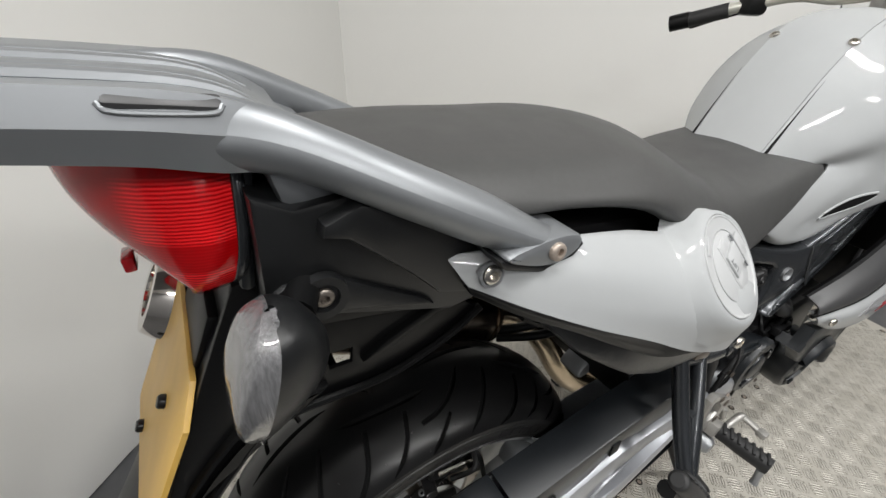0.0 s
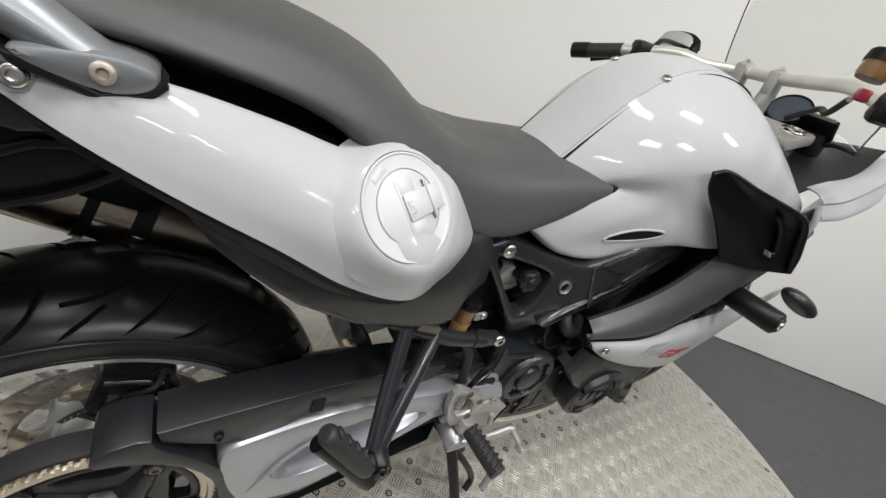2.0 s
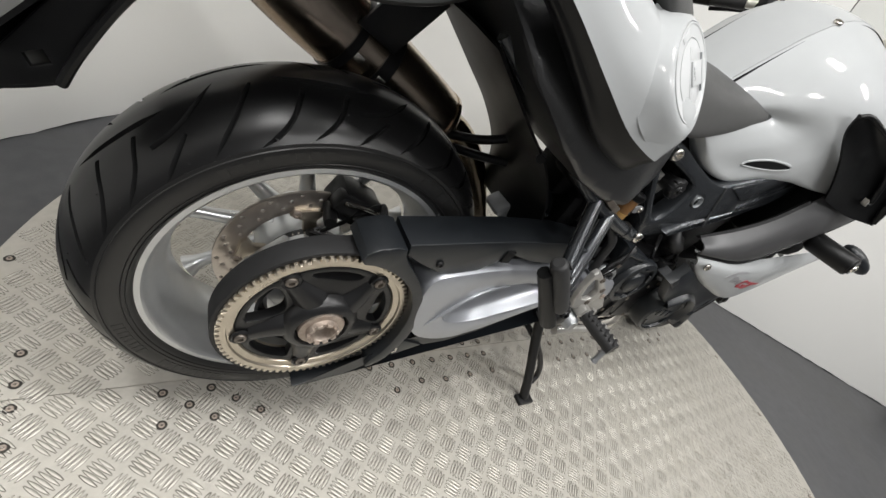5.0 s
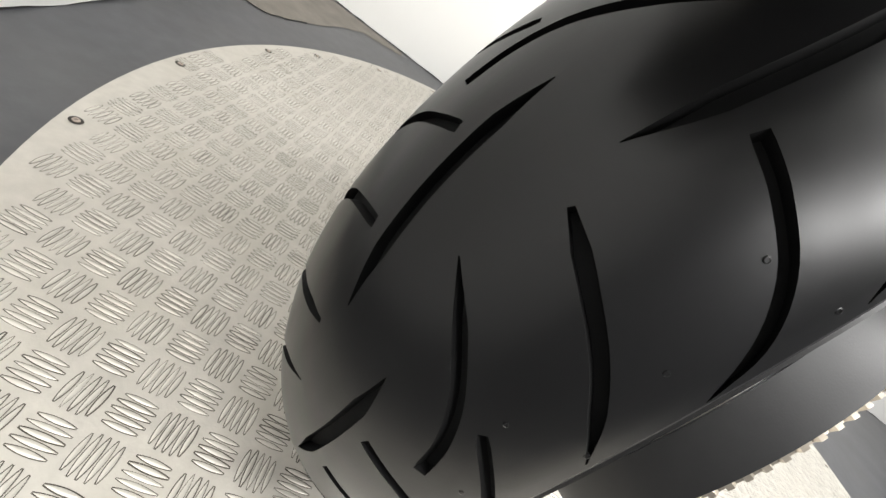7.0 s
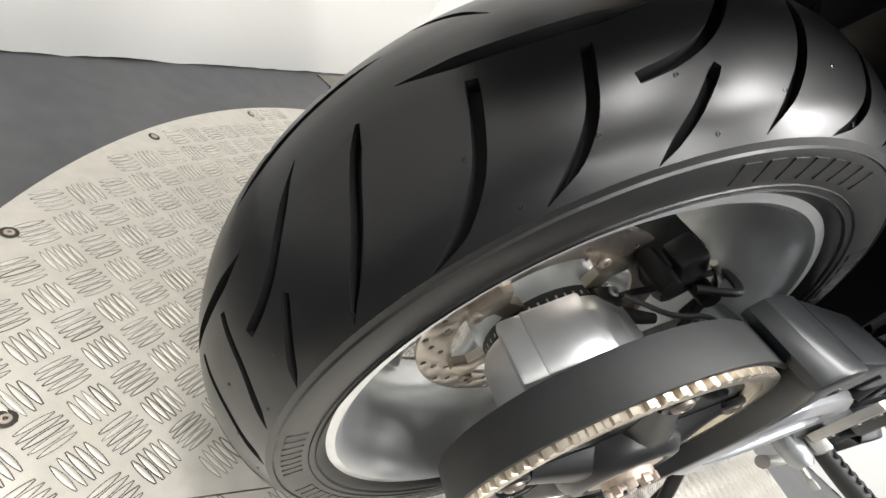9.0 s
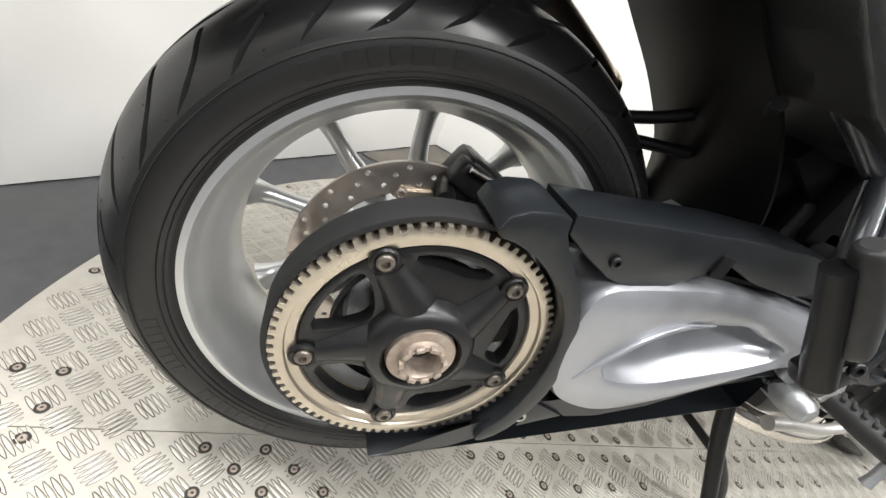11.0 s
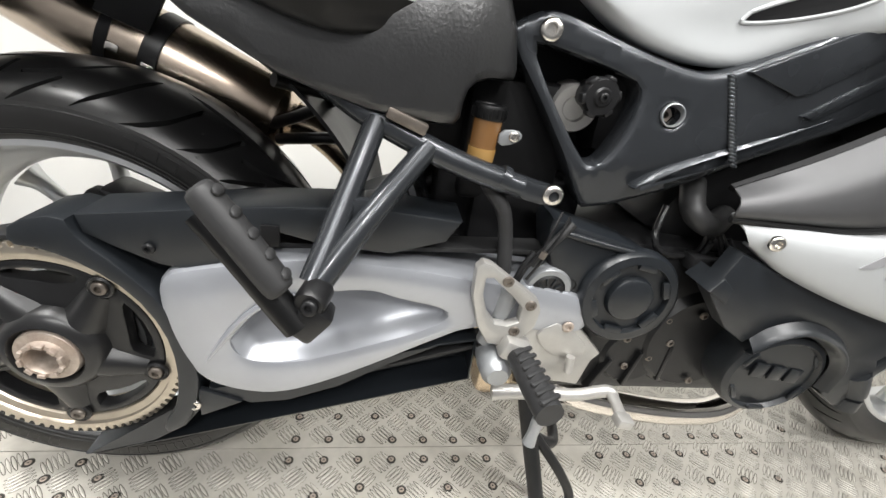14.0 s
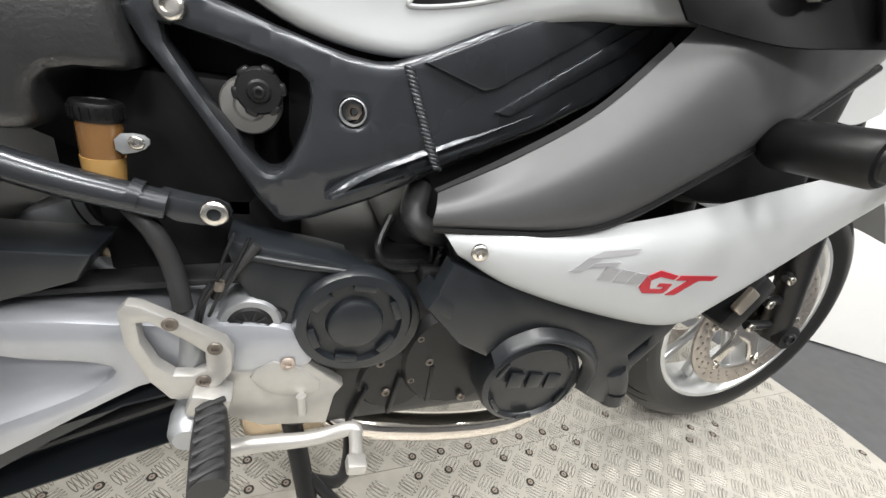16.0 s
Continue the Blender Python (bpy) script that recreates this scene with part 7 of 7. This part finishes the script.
part("brake_lever", tube([(1.09, -0.23, 1.06), (1.085, -0.32, 1.05), (1.06, -0.41, 1.03)], 0.006, 10), "engine", bar)
part("clutch_lever", tube([(1.10, 0.27, 1.02), (1.07, 0.34, 0.995), (1.045, 0.40, 0.968)], 0.0055, 10), "engine", bar)
fp = part("front_fluid_pot", lathe([(0, -0.012), (0.022, -0.012), (0.025, -0.006), (0.026, 0.018), (0, 0.018)], (1.12, -0.157, 1.110), (0.15, 0, 1), 24), "amber", bike, "amber brake fluid pot on the bar")
part("pot_cap", lathe([(0.028, -0.004), (0.0285, 0.0), (0.0285, 0.014), (0.026, 0.017), (0, 0.017)], (1.1225, -0.157, 1.127), (0.15, 0, 1), 24), "plastic2", fp)
for s, kx, ky in ((-1, 1.12, -0.022), (1, 1.151, 0.065)):
    part("bar_clamp", box((kx, ky, 1.045), (0.034, 0.026, 0.06), 0.007, (0, -15, 0)), "cast", bike, "bright handlebar clamp")
    part("clamp_riser", lathe([(0.016, 0.0), (0.017, 0.02), (0.015, 0.05), (0, 0.05)], (kx, ky, 0.975), (0, 0, 1), 20), "cast", bike)
    bolt(bike, (kx - 0.01, ky, 1.077), 0.006, (-0.2, 0, 1), name="clamp_bolt")
    part("fork_cap", lathe([(0.026, -0.03), (0.026, 0.0), (0.024, 0.003), (0.021, 0.003), (0.020, 0.0), (0, 0.001)], (1.165, s * 0.09, 0.983), (-0.3, 0, 1), 28), "chrome", bike, "bright fork top cap")
part("top_yoke", box((1.155, 0, 0.967), (0.10, 0.25, 0.025), 0.008, (0, -15, 0)), "cast", bike, "cast aluminium top yoke")
dial = part("instrument_dial", lathe([(0.045, -0.01), (0.047, 0.0), (0.043, 0.008), (0.040, 0.004), (0, 0.004)], (1.275, -0.015, 1.018), (-0.75, 0, 0.65), 36), "plastic2", bike, "round instrument dial")
part("dial_face", lathe([(0.039, 0.0052), (0, 0.0055)], (1.275, -0.015, 1.018), (-0.75, 0, 0.65), 36), "dial", dial)
disp = part("display", box((1.245, -0.095, 1.006), (0.012, 0.075, 0.05), 0.005, (0, -40, 0)), "plastic2", bike, "grey instrument display")
part("display_glass", box((1.2355, -0.095, 1.0145), (0.004, 0.06, 0.036), 0.001, (0, -40, 0)), "lcd", disp)
part("bar_lead", tube([(1.10, -0.16, 1.06), (1.14, -0.13, 1.03), (1.18, -0.10, 1.035), (1.20, -0.05, 1.0)], 0.006, 10), "rubber2", bike)
part("bar_lead", tube([(1.20, -0.20, 0.985), (1.24, -0.15, 0.985), (1.28, -0.11, 0.975)], 0.005, 10), "rubber2", bike)
mir_ = part("mirror", skin([[(1.27, 0.275, 1.100), (1.275, 0.31, 1.112), (1.27, 0.36, 1.108), (1.265, 0.385, 1.09)], [(1.255, 0.275, 1.08), (1.25, 0.31, 1.085), (1.25, 0.36, 1.085), (1.255, 0.39, 1.075)], [(1.26, 0.275, 1.06), (1.26, 0.31, 1.052), (1.26, 0.36, 1.052), (1.26, 0.38, 1.06)]], 5, 5, 0.03), "plastic2", bike, "black rear-view mirror", 60)
part("mirror_glass", plate([(0.28, 1.064), (0.28, 1.098), (0.31, 1.108), (0.36, 1.104), (0.38, 1.088), (0.378, 1.062), (0.33, 1.056)], 0.0, 0.002, 0.0005, smooth=1), "glassy", mir_).matrix_local = Matrix.Translation((1.2455, 0, 0)) @ Matrix.Rotation(radians(90), 4, "Z") @ Matrix.Scale(-1, 4, (0, 1, 0))
part("mirror_stem", tube([(1.075, 0.26, 1.035), (1.13, 0.28, 1.065), (1.25, 0.31, 1.075)], 0.006, 10), "plastic2", mir_)
scr = skin([[(1.30, -0.17, 0.99), (1.37, -0.10, 1.01), (1.40, 0.0, 1.02), (1.37, 0.10, 1.01), (1.30, 0.17, 0.99)], [(1.25, -0.185, 1.12), (1.33, -0.11, 1.14), (1.36, 0.0, 1.15), (1.33, 0.11, 1.14), (1.25, 0.185, 1.12)],
            [(1.20, -0.17, 1.25), (1.26, -0.10, 1.28), (1.285, 0.0, 1.29), (1.26, 0.10, 1.28), (1.20, 0.17, 1.25)]], 6, 6, 0.0035)
part("windscreen", scr, "screen", bike, "clear curved windscreen", 60).visible_shadow = False
part("screen_edge", tube([(1.30, -0.17, 0.99), (1.25, -0.1855, 1.12), (1.20, -0.171, 1.25), (1.26, -0.10, 1.281), (1.285, 0.0, 1.291), (1.26, 0.10, 1.281), (1.20, 0.171, 1.25), (1.25, 0.1855, 1.12), (1.30, 0.17, 0.99)], 0.0016, 6), "rubber2", bike)

# a dark bag left on the floor at the wall
bag = finish("black_bag", blob((3.47, -0.84, 0.045), (0.13, 0.09, 0.075), (0, 0, -40), 24), "plastic")
tagged(bag, "small black bag lying on the floor at the wall", "bag")
